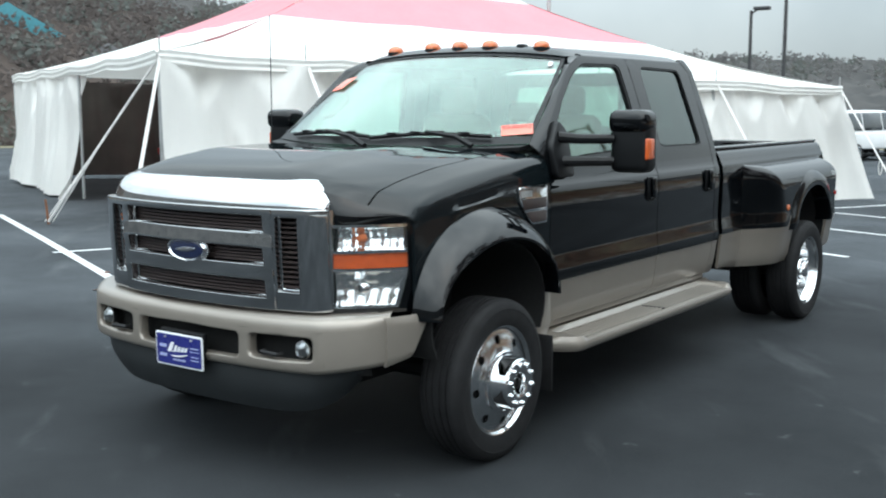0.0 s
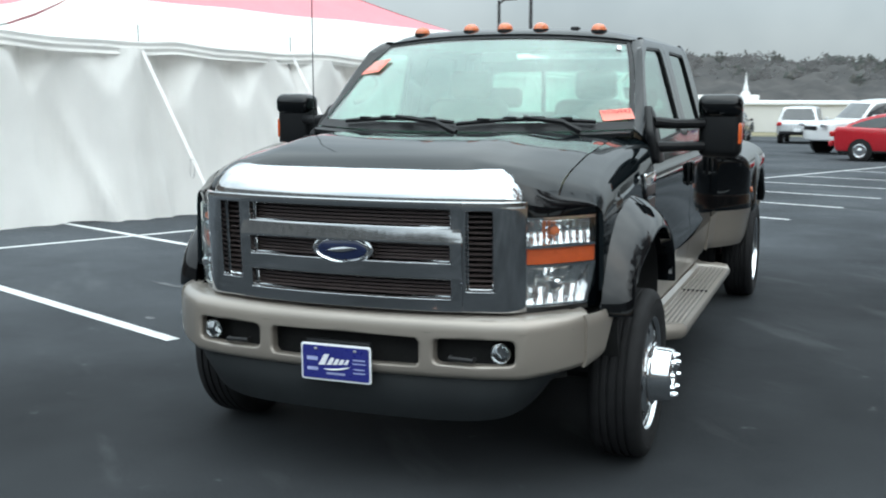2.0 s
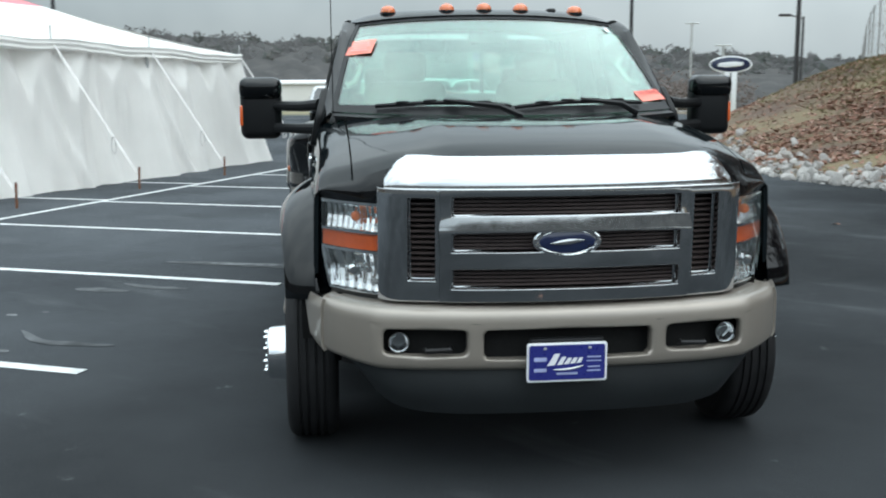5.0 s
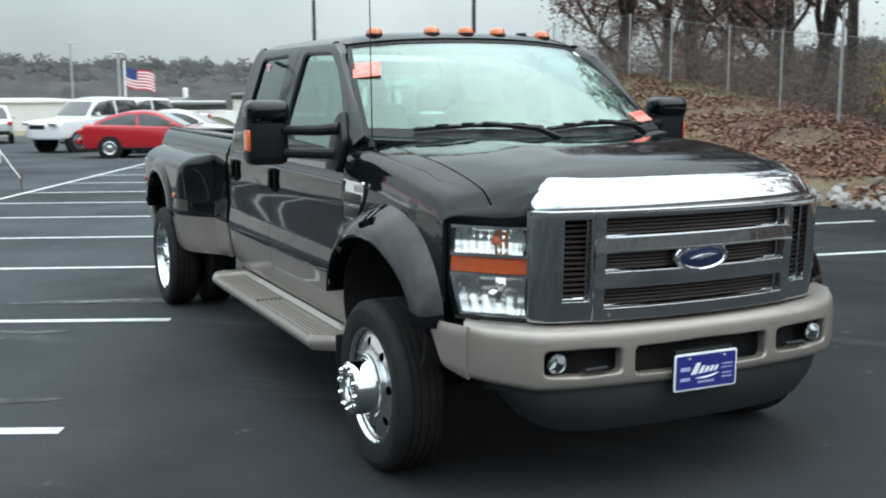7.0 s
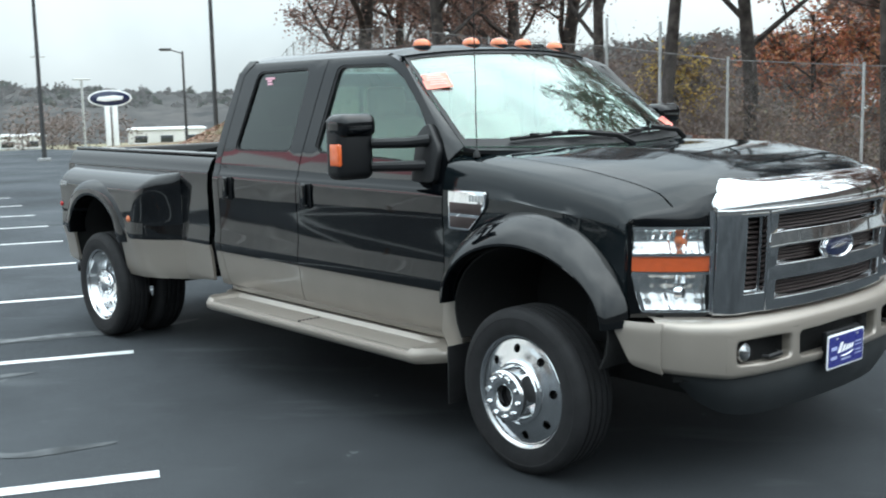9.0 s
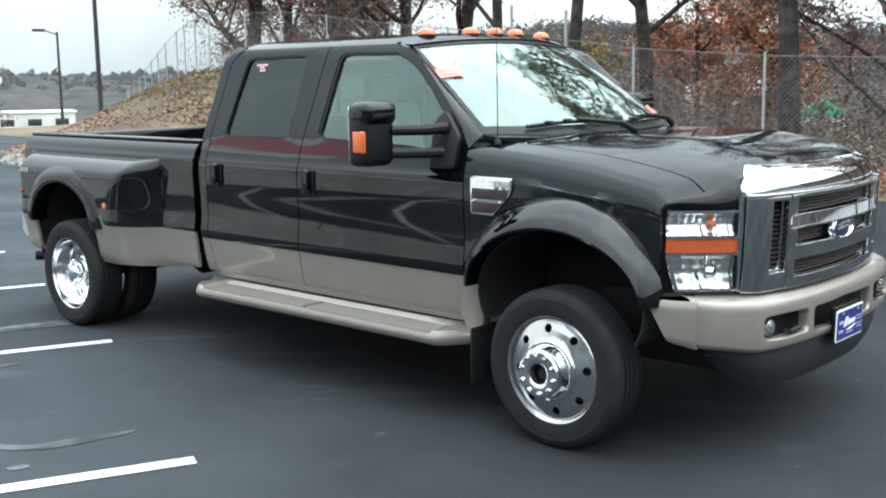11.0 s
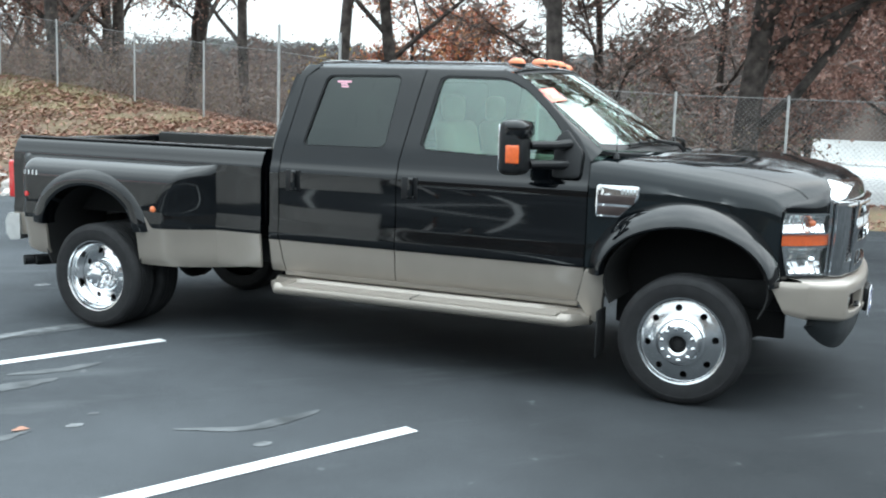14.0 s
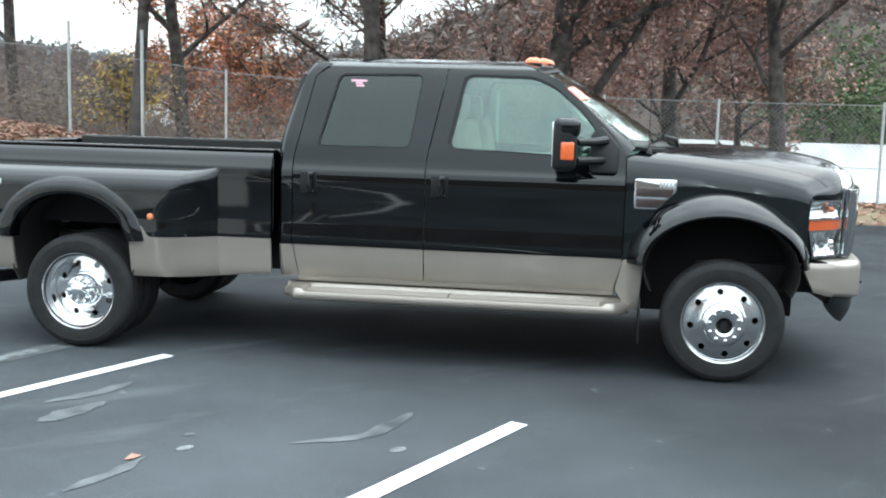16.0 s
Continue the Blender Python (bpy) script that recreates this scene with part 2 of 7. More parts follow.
# ---- building helpers ----
def finish(bm, name, material, sharp=32, smooth=True):
    """One mesh from a bmesh, smooth but for its sharp edges."""
    bm.normal_update()
    lim = radians(sharp)
    for e in bm.edges:
        e.smooth = not (len(e.link_faces) == 2 and e.calc_face_angle(0) > lim)
    for f in bm.faces:
        f.smooth = smooth
    me = bpy.data.meshes.new(name)
    bm.to_mesh(me)
    bm.free()
    if material:
        me.materials.append(material)
    return me


def part(name, bm, material, parent, label="", sharp=32, smooth=True):
    ob = new(name, finish(bm, name, material, sharp, smooth))
    ob.parent = parent
    if label:
        tagged(ob, label)
    return ob


def thing(name, label, category, m=None, group="", kind=""):
    ob = new(name)
    ob.empty_display_size = 0.2
    if m is not None:
        ob.matrix_basis = m
    return tagged(ob, label, category, group, kind)


def structure(name, bm, material, label, category, sharp=32, smooth=True):
    ob = new(name, finish(bm, name, material, sharp, smooth))
    return tagged(ob, label, category, "", "structure")


def mesh_part(name, verts, faces, material, parent, label="", smooth=False):
    me = bpy.data.meshes.new(name)
    me.from_pydata(verts, [], faces)
    me.materials.append(material)
    if smooth:
        me.polygons.foreach_set("use_smooth", [True] * len(me.polygons))
    ob = new(name, me)
    ob.parent = parent
    return tagged(ob, label) if label else ob


def grid(f, us, vs, bm=None, close_u=False):
    """A sheet of quads through f(u, v)."""
    bm = bm or bmesh.new()
    rows = [[bm.verts.new(f(u, v)) for u in us] for v in vs]
    nu = len(us)
    for a, b in zip(rows, rows[1:]):
        for k in range(nu if close_u else nu - 1):
            bm.faces.new((a[k], a[(k + 1) % nu], b[(k + 1) % nu], b[k]))
    return bm


def loft(rings, bm=None, closed=True, caps=True):
    bm = bm or bmesh.new()
    vs = [[bm.verts.new(p) for p in r] for r in rings]
    n = len(rings[0])
    for a, b in zip(vs, vs[1:]):
        for k in range(n if closed else n - 1):
            bm.faces.new((a[k], a[(k + 1) % n], b[(k + 1) % n], b[k]))
    if caps and closed:
        bm.faces.new(list(reversed(vs[0])))
        bm.faces.new(vs[-1])
    return bm


def thick(bm, t):
    """Gives a sheet a thickness, inwards."""
    bmesh.ops.recalc_face_normals(bm, faces=bm.faces)
    bmesh.ops.solidify(bm, geom=bm.faces[:], thickness=t)
    bmesh.ops.recalc_face_normals(bm, faces=bm.faces)
    return bm


def rbox(c, s, r=0.01, seg=2, bm=None, rot=None):
    """A box with rounded edges."""
    bm = bm or bmesh.new()
    made = bmesh.ops.create_cube(bm, size=1.0)["verts"]
    m = Matrix.Translation(c) @ (rot or Matrix()) @ Matrix.Diagonal((*s, 1))
    bmesh.ops.transform(bm, matrix=m, verts=made)
    if r > 0:
        es = {e for v in made for e in v.link_edges}
        bmesh.ops.bevel(bm, geom=list(es), offset=min(r, min(s) * 0.45), segments=seg, affect="EDGES", profile=0.5)
    return bm


def tube(path, r, n=8, bm=None, caps=True):
    """A round rod along points; r a radius or one for each point."""
    path = [Vector(p) for p in path]
    rs = r if isinstance(r, (list, tuple)) else [r] * len(path)
    rings = []
    up = Vector((0.13, 0.31, 0.94)).normalized()
    for k, p in enumerate(path):
        d = (path[min(k + 1, len(path) - 1)] - path[max(k - 1, 0)]).normalized()
        a = d.cross(up if abs(d.dot(up)) < 0.95 else Vector((1, 0, 0))).normalized()
        b = d.cross(a)
        rings.append([p + rs[k] * (math.cos(t) * a + math.sin(t) * b) for t in [2 * math.pi * i / n for i in range(n)]])
    return loft(rings, bm, True, caps)


def lathe(profile, n=32, bm=None, m=None):
    """Turns (radius, height) pairs round the local z axis."""
    bm = bm or bmesh.new()
    m = m or Matrix()
    rings = []
    for r, h in profile:
        if r < 1e-5:
            rings.append([bm.verts.new(m @ Vector((0, 0, h)))])
        else:
            rings.append([bm.verts.new(m @ Vector((r * math.cos(2 * math.pi * k / n), r * math.sin(2 * math.pi * k / n), h))) for k in range(n)])
    for a, b in zip(rings, rings[1:]):
        for k in range(n):
            q = [a[k % len(a)], a[(k + 1) % len(a)], b[(k + 1) % len(b)], b[k % len(b)]]
            q = [v for i, v in enumerate(q) if v not in q[:i]]
            if len(q) > 2:
                bm.faces.new(q)
    bmesh.ops.recalc_face_normals(bm, faces=bm.faces)
    return bm


def prism(pts, f, d0, d1, bevel=0.0, bm=None):
    """An outline, laid by f(u, v, depth), with thickness from d0 to d1."""
    bm = bm or bmesh.new()
    a = [bm.verts.new(f(u, v, d0)) for u, v in pts]
    b = [bm.verts.new(f(u, v, d1)) for u, v in pts]
    n = len(pts)
    fa, fb = bm.faces.new(a), bm.faces.new(b)
    sides = [bm.faces.new((a[k], a[(k + 1) % n], b[(k + 1) % n], b[k])) for k in range(n)]
    bmesh.ops.recalc_face_normals(bm, faces=[fa, fb, *sides])
    if bevel:
        es = {e for fc in (fb, fa) for e in fc.edges}
        bmesh.ops.bevel(bm, geom=list(es), offset=bevel, segments=2, affect="EDGES", profile=0.5)
    return bm


def lerp_table(table, x):
    xs = [t[0] for t in table]
    return float(np.interp(x, xs, [t[1] for t in table]))


def rounded(pts, r, n=4):
    """An outline with its corners rounded."""
    out, k = [], len(pts)
    for i in range(k):
        p, a, b = Vector(pts[i]), Vector(pts[i - 1]), Vector(pts[(i + 1) % k])
        rr = min(r, (a - p).length * 0.45, (b - p).length * 0.45)
        s, e = p + (a - p).normalized() * rr, p + (b - p).normalized() * rr
        for j in range(n + 1):
            t = j / n
            out.append(tuple((1 - t) ** 2 * s + 2 * t * (1 - t) * p + t * t * e))
    return out


# ---- the ground ----
def lot_z(x, y):
    return -0.015 * max(0.0, min(y, 64.0) - 4.0)


def toe_x(y):
    """Where the bank begins, along the lot's edge."""
    return lerp_table([(-40, 10.6), (-8, 10.2), (3.8, 10.1), (7.0, 9.6), (8.4, 8.8), (10, 7.6), (12.5, 6.9), (16, 6.9), (20, 7.3), (26, 8.6), (32, 11.5), (44, 19)], y)


FENCE = [(12.3, -13.2), (12.3, -10.15), (12.3, -7.1), (12.4, -4.1), (12.5, -1.05), (12.5, 2.0), (12.6, 5.1), (13.0, 8.4), (14.0, 11.5), (15.1, 14.6), (16.0, 17.7), (16.6, 20.8), (16.9, 23.9), (16.4, 27.0), (17.6, 30.2), (19.2, 33.6), (20.9, 37.0), (22.6, 40.4), (24.4, 43.8), (26.2, 47.2), (28.0, 50.6), (30.0, 54.0)]


def fence_x(y):
    return lerp_table([(b, a) for a, b in FENCE], y)


def crest_z(y):
    return lerp_table([(-14, 0.12), (2, 0.14), (5, 0.25), (8.4, 0.48), (11.5, 0.85), (14.6, 1.12), (17.7, 1.38), (20.8, 1.75), (23.9, 2.08), (27, 2.15), (30.2, 1.9), (33.6, 1.45), (37, 0.95), (44, 0.1), (54, -0.6)], y)


def bank_z(x, y):
    """Height of the leaf-strewn bank between the lot and past the fence."""
    a, b = toe_x(y), fence_x(y)
    t = (x - a) / (b - a)
    z0, z1 = lot_z(x, y), crest_z(y)
    s = max(0.0, min(1.0, t))
    s = 0.55 * s + 0.45 * (3 * s * s - 2 * s ** 3)
    z = z0 + (z1 - z0) * s
    if t > 1:
        z -= 0.16 * (x - b) * min(1, (x - b) / 6)
    return z + 0.05 * noise.noise((x * 0.9, y * 0.9, 3.1)) * min(1, max(0, t) * 4)


def build_ground():
    def far_z(x, y):
        d = math.hypot(x, y - 10)
        z = lot_z(x, y) - 0.35
        z -= 3.0 * max(0.0, min(1.0, (d - 70) / 120))
        if x > 12:
            z -= 1.2 * min(1, (x - 12) / 25)
        return z
    rad = [0.0, 12, 25, 40, 60, 80, 110, 160, 240, 400, 800, 1600, 3000]
    bm = grid(lambda a, r: (r * math.sin(a), 10 + r * math.cos(a), far_z(r * math.sin(a), 10 + r * math.cos(a)) if r < 900 else -4.2), [2 * math.pi * k / 64 for k in range(64)], rad[1:], close_u=True)
    c = bm.verts.new((0, 10, lot_z(0, 10) - 0.35))
    bm.verts.ensure_lookup_table()
    for k in range(64):
        bm.faces.new((c, bm.verts[k], bm.verts[(k + 1) % 64]))
    structure("ground", bm, M_FIELD, "dull winter grass field reaching the wooded horizon", "ground", 80)
    ys = [-60, -40, -20, -12, -6, -2, 2, 4, 6, 9, 12, 15, 18, 22, 26, 30, 36, 42, 48, 54, 60]
    bm = grid(lambda u, y: (-45 + (toe_x(y) + 0.5 + 45) * u, y, lot_z(0, y)), [k / 12 for k in range(13)], ys)
    structure("parking_lot", bm, M_ASPHALT, "wet dark asphalt parking lot with pale scuffs", "parking lot", 80)
    ys = [-40 + k * 1.2 for k in range(82)]
    def bank(u, y):
        x = toe_x(y) + (fence_x(y) + lerp_table([(3, 1.2), (9, 12)], y) - toe_x(y)) * u
        return (x, y, bank_z(x, y) - (0.06 if u < 0.01 else 0))
    bm = grid(bank, [k / 28 for k in range(29)], ys)
    street = grid(lambda u, y: (13.9 + 46 * u, y, -0.28 - 0.4 * u), [0, 0.2, 0.5, 1], [-60, -40, -20, -8, -2, 2, 5])
    for v in street.verts:
        if v.co.y > 3:
            v.co.x += (v.co.y - 2) * 1.3
    structure("street", street, M_STREET, "pale wet concrete street beyond the fence", "street", 80)
    profile = [(-0.30, 0.0), (-0.30, 0.08), (-0.12, 0.34), (-0.08, 1.12), (0.08, 1.12), (0.12, 0.34), (0.30, 0.08), (0.30, 0.0)]
    wall = loft([[(44 + a, y, -0.56 + b) for a, b in profile] for y in (-60, -45, -30, -15, -5, 3)])
    structure("median_barrier", wall, M_BARRIER, "white concrete barrier along the middle of the street", "barrier")
    for x in (25.0, 31.5, 38.0):
        line = rbox((x, -28, -0.276 - 0.4 * (x - 13.9) / 46), (0.14, 60, 0.014), 0.003, 1)
        structure("lane_line", line, M_LINE, "white painted lane line on the street", "road marking")
    structure("embankment", bm, M_EARTH, "grassy bank strewn with fallen brown leaves", "embankment", 80)


build_ground()


# ---- painted lines ----
def strip(bm, a, b, w=0.105, up=0.006):
    a, b = Vector(a), Vector(b)
    n = max(1, int((b - a).length / 1.2))
    d = (b - a).normalized()
    q = Vector((-d.y, d.x)) * w / 2
    rows = []
    for k in range(n + 1):
        p = a + (b - a) * k / n
        wob = 1 + 0.1 * noise.noise((p.x * 3, p.y * 3, 1.7))
        l, r = p + q * wob, p - q * wob
        rows.append((bm.verts.new((l.x, l.y, lot_z(0, l.y) + up)), bm.verts.new((r.x, r.y, lot_z(0, r.y) + up))))
    for s, t in zip(rows, rows[1:]):
        bm.faces.new((s[0], s[1], t[1], t[0]))
    return bm


LINE_DIR = Vector((-0.913, 0.409))
LINE_STEP = Vector((0.386, 0.923)) * 2.72
E2 = Vector((-2.378, 1.20))


# where each bay line ends, towards the lot's middle
LINE_ENDS = [(-2.37, 1.20), (-1.32, 3.69), (-0.46, 6.28), (0.35, 8.72), (1.15, 11.1), (1.85, 13.4), (2.45, 15.6), (3.1, 18.0), (3.75, 20.5), (4.5, 23.4), (5.15, 26.0), (5.8, 28.5)]


def build_lines():
    foot = E2 + LINE_DIR * 5.25
    side = Vector((-LINE_STEP.y, LINE_STEP.x))
    for i, p in enumerate(LINE_ENDS):
        a = Vector(p)
        reach = (foot - a).dot(side) / LINE_DIR.dot(side)
        b = a + LINE_DIR * (reach - 0.05 if i else 10.6)
        structure("parking_line", strip(bmesh.new(), a, b), M_LINE, "white painted parking bay line on asphalt", "parking line")
    # the long line that the bays end on, beside the tent
    a = E2 + LINE_DIR * 5.25 - LINE_STEP * 0.05
    structure("parking_line", strip(bmesh.new(), a, a + LINE_STEP * 12), M_LINE, "long white painted line crossing the bays", "parking line")
    for i in range(1, 5):
        a = E2 + LINE_DIR * 5.25 + LINE_STEP * i
        structure("parking_line", strip(bmesh.new(), a, a + LINE_DIR * 4.0), M_LINE, "white painted parking bay line on asphalt", "parking line")
    for p, q in (((5.4, 3.93), (8.6, 3.4)), ((5.55, 6.4), (8.4, 5.95))):
        structure("parking_line", strip(bmesh.new(), p, q), M_LINE, "white painted parking bay line on asphalt", "parking line")


build_lines()

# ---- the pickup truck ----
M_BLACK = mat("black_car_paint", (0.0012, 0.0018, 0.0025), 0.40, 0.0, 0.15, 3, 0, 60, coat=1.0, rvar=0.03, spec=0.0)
# lighter, bluer copy of the black: sky sheen put into the base colour
M_SHEENBLACK = mat("beaded_black_with_sky_sheen", (0.0042, 0.0068, 0.0082), 0.40, 0.0, 0.15, 3, 0, 60, coat=0.88, rvar=0.03, spec=0.0)
_n, _l = M_SHEENBLACK.node_tree.nodes, M_SHEENBLACK.node_tree.links
# the rain beads themselves are relief in the clear coat
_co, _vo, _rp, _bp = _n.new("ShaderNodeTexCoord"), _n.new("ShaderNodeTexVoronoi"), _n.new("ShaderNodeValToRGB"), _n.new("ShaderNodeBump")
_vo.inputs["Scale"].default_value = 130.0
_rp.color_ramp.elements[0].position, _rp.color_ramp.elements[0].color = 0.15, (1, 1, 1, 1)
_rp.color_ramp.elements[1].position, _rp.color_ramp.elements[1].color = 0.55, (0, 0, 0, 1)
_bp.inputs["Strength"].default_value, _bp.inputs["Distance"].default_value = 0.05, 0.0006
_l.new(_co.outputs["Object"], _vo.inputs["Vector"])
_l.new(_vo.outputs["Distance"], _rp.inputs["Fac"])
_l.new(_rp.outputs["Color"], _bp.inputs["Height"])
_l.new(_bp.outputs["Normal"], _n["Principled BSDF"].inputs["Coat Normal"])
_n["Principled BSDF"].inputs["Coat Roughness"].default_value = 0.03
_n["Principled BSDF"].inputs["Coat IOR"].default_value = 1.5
M_TAN = mat("tan_metallic_paint", (0.300, 0.265, 0.230), 0.38, 0.45, 0.04, 4, 0.02, 300, coat=0.6, rvar=0.05)
# darkened tan, painted shade for the gaps between the step's ribs
M_RIBSHADE = mat("rib_shade_tan", (0.13, 0.12, 0.105), 0.6, 0.2, 0.15, 12, 0.2, 90)
M_CHROME = mat("chrome", (0.84, 0.85, 0.86), 0.02, 1.0, 0.02, 5, 0, 60, rvar=0.012)
# chrome with the dark reflection of the lot put into its colour
M_GRILLE = mat("reflection_darkened_chrome", (0.60, 0.61, 0.62), 0.05, 1.0, 0.03, 5, 0, 60, rvar=0.02)
M_ALU = mat("polished_aluminium", (0.80, 0.81, 0.82), 0.14, 1.0, 0.05, 9, 0, 120, rvar=0.06)
M_RUBBER = mat("tyre_rubber", (0.013, 0.013, 0.014), 0.72, 0, 0.25, 14, 0.25, 120, spec=0.3)
M_PLASTIC = mat("black_plastic", (0.006, 0.0065, 0.0075), 0.42, 0, 0.15, 10, 0.1, 200, spec=0.3)
M_GREYPLASTIC = mat("grey_air_dam_plastic", (0.015, 0.018, 0.020), 0.6, 0, 0.15, 5, 0.1, 160)
# near-black for liners, and for painted shade behind openings
M_DARK = mat("shade_and_liner_black", (0.006, 0.006, 0.006), 0.9, 0, 0.2, 6)
M_SLAT = mat("brown_grille_slat", (0.055, 0.040, 0.038), 0.42, 0.2, 0.15, 12)
M_AMBER = mat("amber_lens", (0.66, 0.115, 0.025), 0.16, 0, 0.1, 40, 0.2, 160, coat=0.7)
M_AMBERDOME = mat("amber_dome_lens", (0.66, 0.17, 0.06), 0.22, 0, 0.12, 40, 0.15, 160, coat=0.5)
M_REDLENS = mat("red_lens", (0.50, 0.02, 0.02), 0.14, 0, 0.1, 30, coat=0.7)
M_REFLECT = mat("lamp_reflector", (0.88, 0.89, 0.90), 0.07, 0.95, 0.04, 30, 0.05, 46)
M_LENS = glass_mat("clear_lens", (1, 1, 1), 0.96, 0.02, 0.05)
M_SHIELD = glass_mat("green_windscreen", (0.82, 1.0, 0.94), 0.90, 0.015, 0.05, 3.0)
M_TINT = glass_mat("tinted_window", (0.42, 0.5, 0.48), 0.40, 0.02, 0.055)
M_SIDEGLASS = glass_mat("light_green_window", (0.80, 0.98, 0.91), 0.82, 0.02, 0.09)
M_PAPER = mat("coral_paper", (0.95, 0.28, 0.22), 0.7, 0, 0.05, 10)
M_INK = mat("dark_red_ink", (0.35, 0.03, 0.03), 0.7, 0, 0.1, 20)
M_BLUE = mat("blue_plate_enamel", (0.022, 0.028, 0.20), 0.3, 0, 0.08, 10, coat=0.5)
M_WHITEINK = mat("white_ink", (0.82, 0.83, 0.85), 0.4, 0, 0.03, 10)
M_NAVY = mat("navy_enamel", (0.012, 0.02, 0.06), 0.15, 0, 0.1, 10, coat=1.0)
M_SEAT = mat("tan_leather", (0.24, 0.17, 0.12), 0.55, 0, 0.2, 8, 0.2, 60)
M_TRIM = mat("pale_interior_trim", (0.48, 0.45, 0.40), 0.7, 0, 0.1, 8)
M_DASH = mat("dark_dashboard", (0.05, 0.046, 0.042), 0.6, 0, 0.2, 8, 0.2, 80)
M_FRAME = mat("truck_frame_steel", (0.014, 0.014, 0.015), 0.6, 0.3, 0.3, 8, 0.2, 50)
M_PINKSTICK = mat("pink_decal", (0.75, 0.40, 0.48), 0.6, 0, 0.05, 10)

truck = thing("pickup_truck", "black and tan crew cab dually pickup, wet, parked on asphalt", "pickup truck")

_Z = np.linspace(0.4, 2.1, 681)
_SX = np.interp(_Z, [0.4, 0.52, 0.555, 0.62, 0.70, 0.766, 0.776, 0.828, 0.912, 1.0, 1.12, 1.22, 1.285, 1.305, 1.36, 1.45, 1.6, 1.78, 1.94, 1.99, 2.03, 2.1],
                [0.90, 0.945, 0.972, 0.988, 0.998, 1.003, 1.013, 1.014, 1.003, 1.001, 1.006, 1.010, 1.004, 0.990, 0.978, 0.963, 0.924, 0.878, 0.834, 0.818, 0.79, 0.72])
_K = np.ones(9) / 9
_SX = np.convolve(np.pad(_SX, 4, mode="edge"), _K, mode="valid")


def side_x(z):
    return float(np.interp(z, _Z, _SX))


def ray_poly(c, ang, poly):
    """How far from c the ray at ang leaves the outline."""
    d = (math.cos(ang), math.sin(ang))
    best = 0.0
    for (x1, y1), (x2, y2) in zip(poly, poly[1:] + poly[:1]):
        ex, ey = x2 - x1, y2 - y1
        den = d[0] * ey - d[1] * ex
        if abs(den) < 1e-9:
            continue
        t = ((x1 - c[0]) * ey - (y1 - c[1]) * ex) / den
        s = ((x1 - c[0]) * d[1] - (y1 - c[1]) * d[0]) / den
        if t > 0 and -1e-6 <= s <= 1 + 1e-6:
            best = max(best, t)
    return best


def frame_ring(bm, inner, outer, f, steps=3, n=72):
    """A sheet between two outlines round a common middle."""
    c = (sum(p[0] for p in inner) / len(inner), sum(p[1] for p in inner) / len(inner))
    angs = [2 * math.pi * k / n for k in range(n)]
    angs += [math.atan2(p[1] - c[1], p[0] - c[0]) % (2 * math.pi) for p in outer]
    angs = sorted(set(round(a, 4) for a in angs))
    rows = []
    for s in range(steps + 1):
        t = s / steps
        row = []
        for a in angs:
            ri, ro = ray_poly(c, a, inner), ray_poly(c, a, outer)
            r = ri + (max(ro, ri + 0.001) - ri) * t
            row.append(bm.verts.new(f(c[0] + r * math.cos(a), c[1] + r * math.sin(a))))
        rows.append(row)
    m = len(angs)
    for a, b in zip(rows, rows[1:]):
        for k in range(m):
            bm.faces.new((a[k], a[(k + 1) % m], b[(k + 1) % m], b[k]))
    return bm


def fan_fill(pts, f, bm, rings=3):
    """A curved sheet that fills an outline."""
    c = (sum(p[0] for p in pts) / len(pts), sum(p[1] for p in pts) / len(pts))
    rows = []
    for s in range(1, rings + 1):
        t = s / rings
        rows.append([bm.verts.new(f(c[0] + (p[0] - c[0]) * t, c[1] + (p[1] - c[1]) * t)) for p in pts])
    mid = bm.verts.new(f(*c))
    n = len(pts)
    for k in range(n):
        bm.faces.new((mid, rows[0][k], rows[0][(k + 1) % n]))
    for a, b in zip(rows, rows[1:]):
        for k in range(n):
            bm.faces.new((a[k], a[(k + 1) % n], b[(k + 1) % n], b[k]))
    return bm


def arange(a, b, n):
    return [a + (b - a) * k / n for k in range(n + 1)]


FRONT_WIN = [(0.745, 1.375), (0.80, 1.54), (0.965, 1.735), (1.14, 1.885), (1.285, 1.955), (1.765, 1.962), (1.862, 1.456), (1.05, 1.43)]
REAR_WIN = [(2.045, 1.958), (2.635, 1.948), (2.765, 1.445), (2.11, 1.45)]
FRONT_UP = [(0.662, 1.36), (0.662, 1.45), (0.745, 1.58), (0.965, 1.79), (1.14, 1.945), (1.29, 1.998), (1.872, 2.0), (1.992, 1.36)]
REAR_UP = [(2.0, 1.36), (1.880, 2.0), (2.70, 1.998), (2.80, 1.93), (2.918, 1.36)]


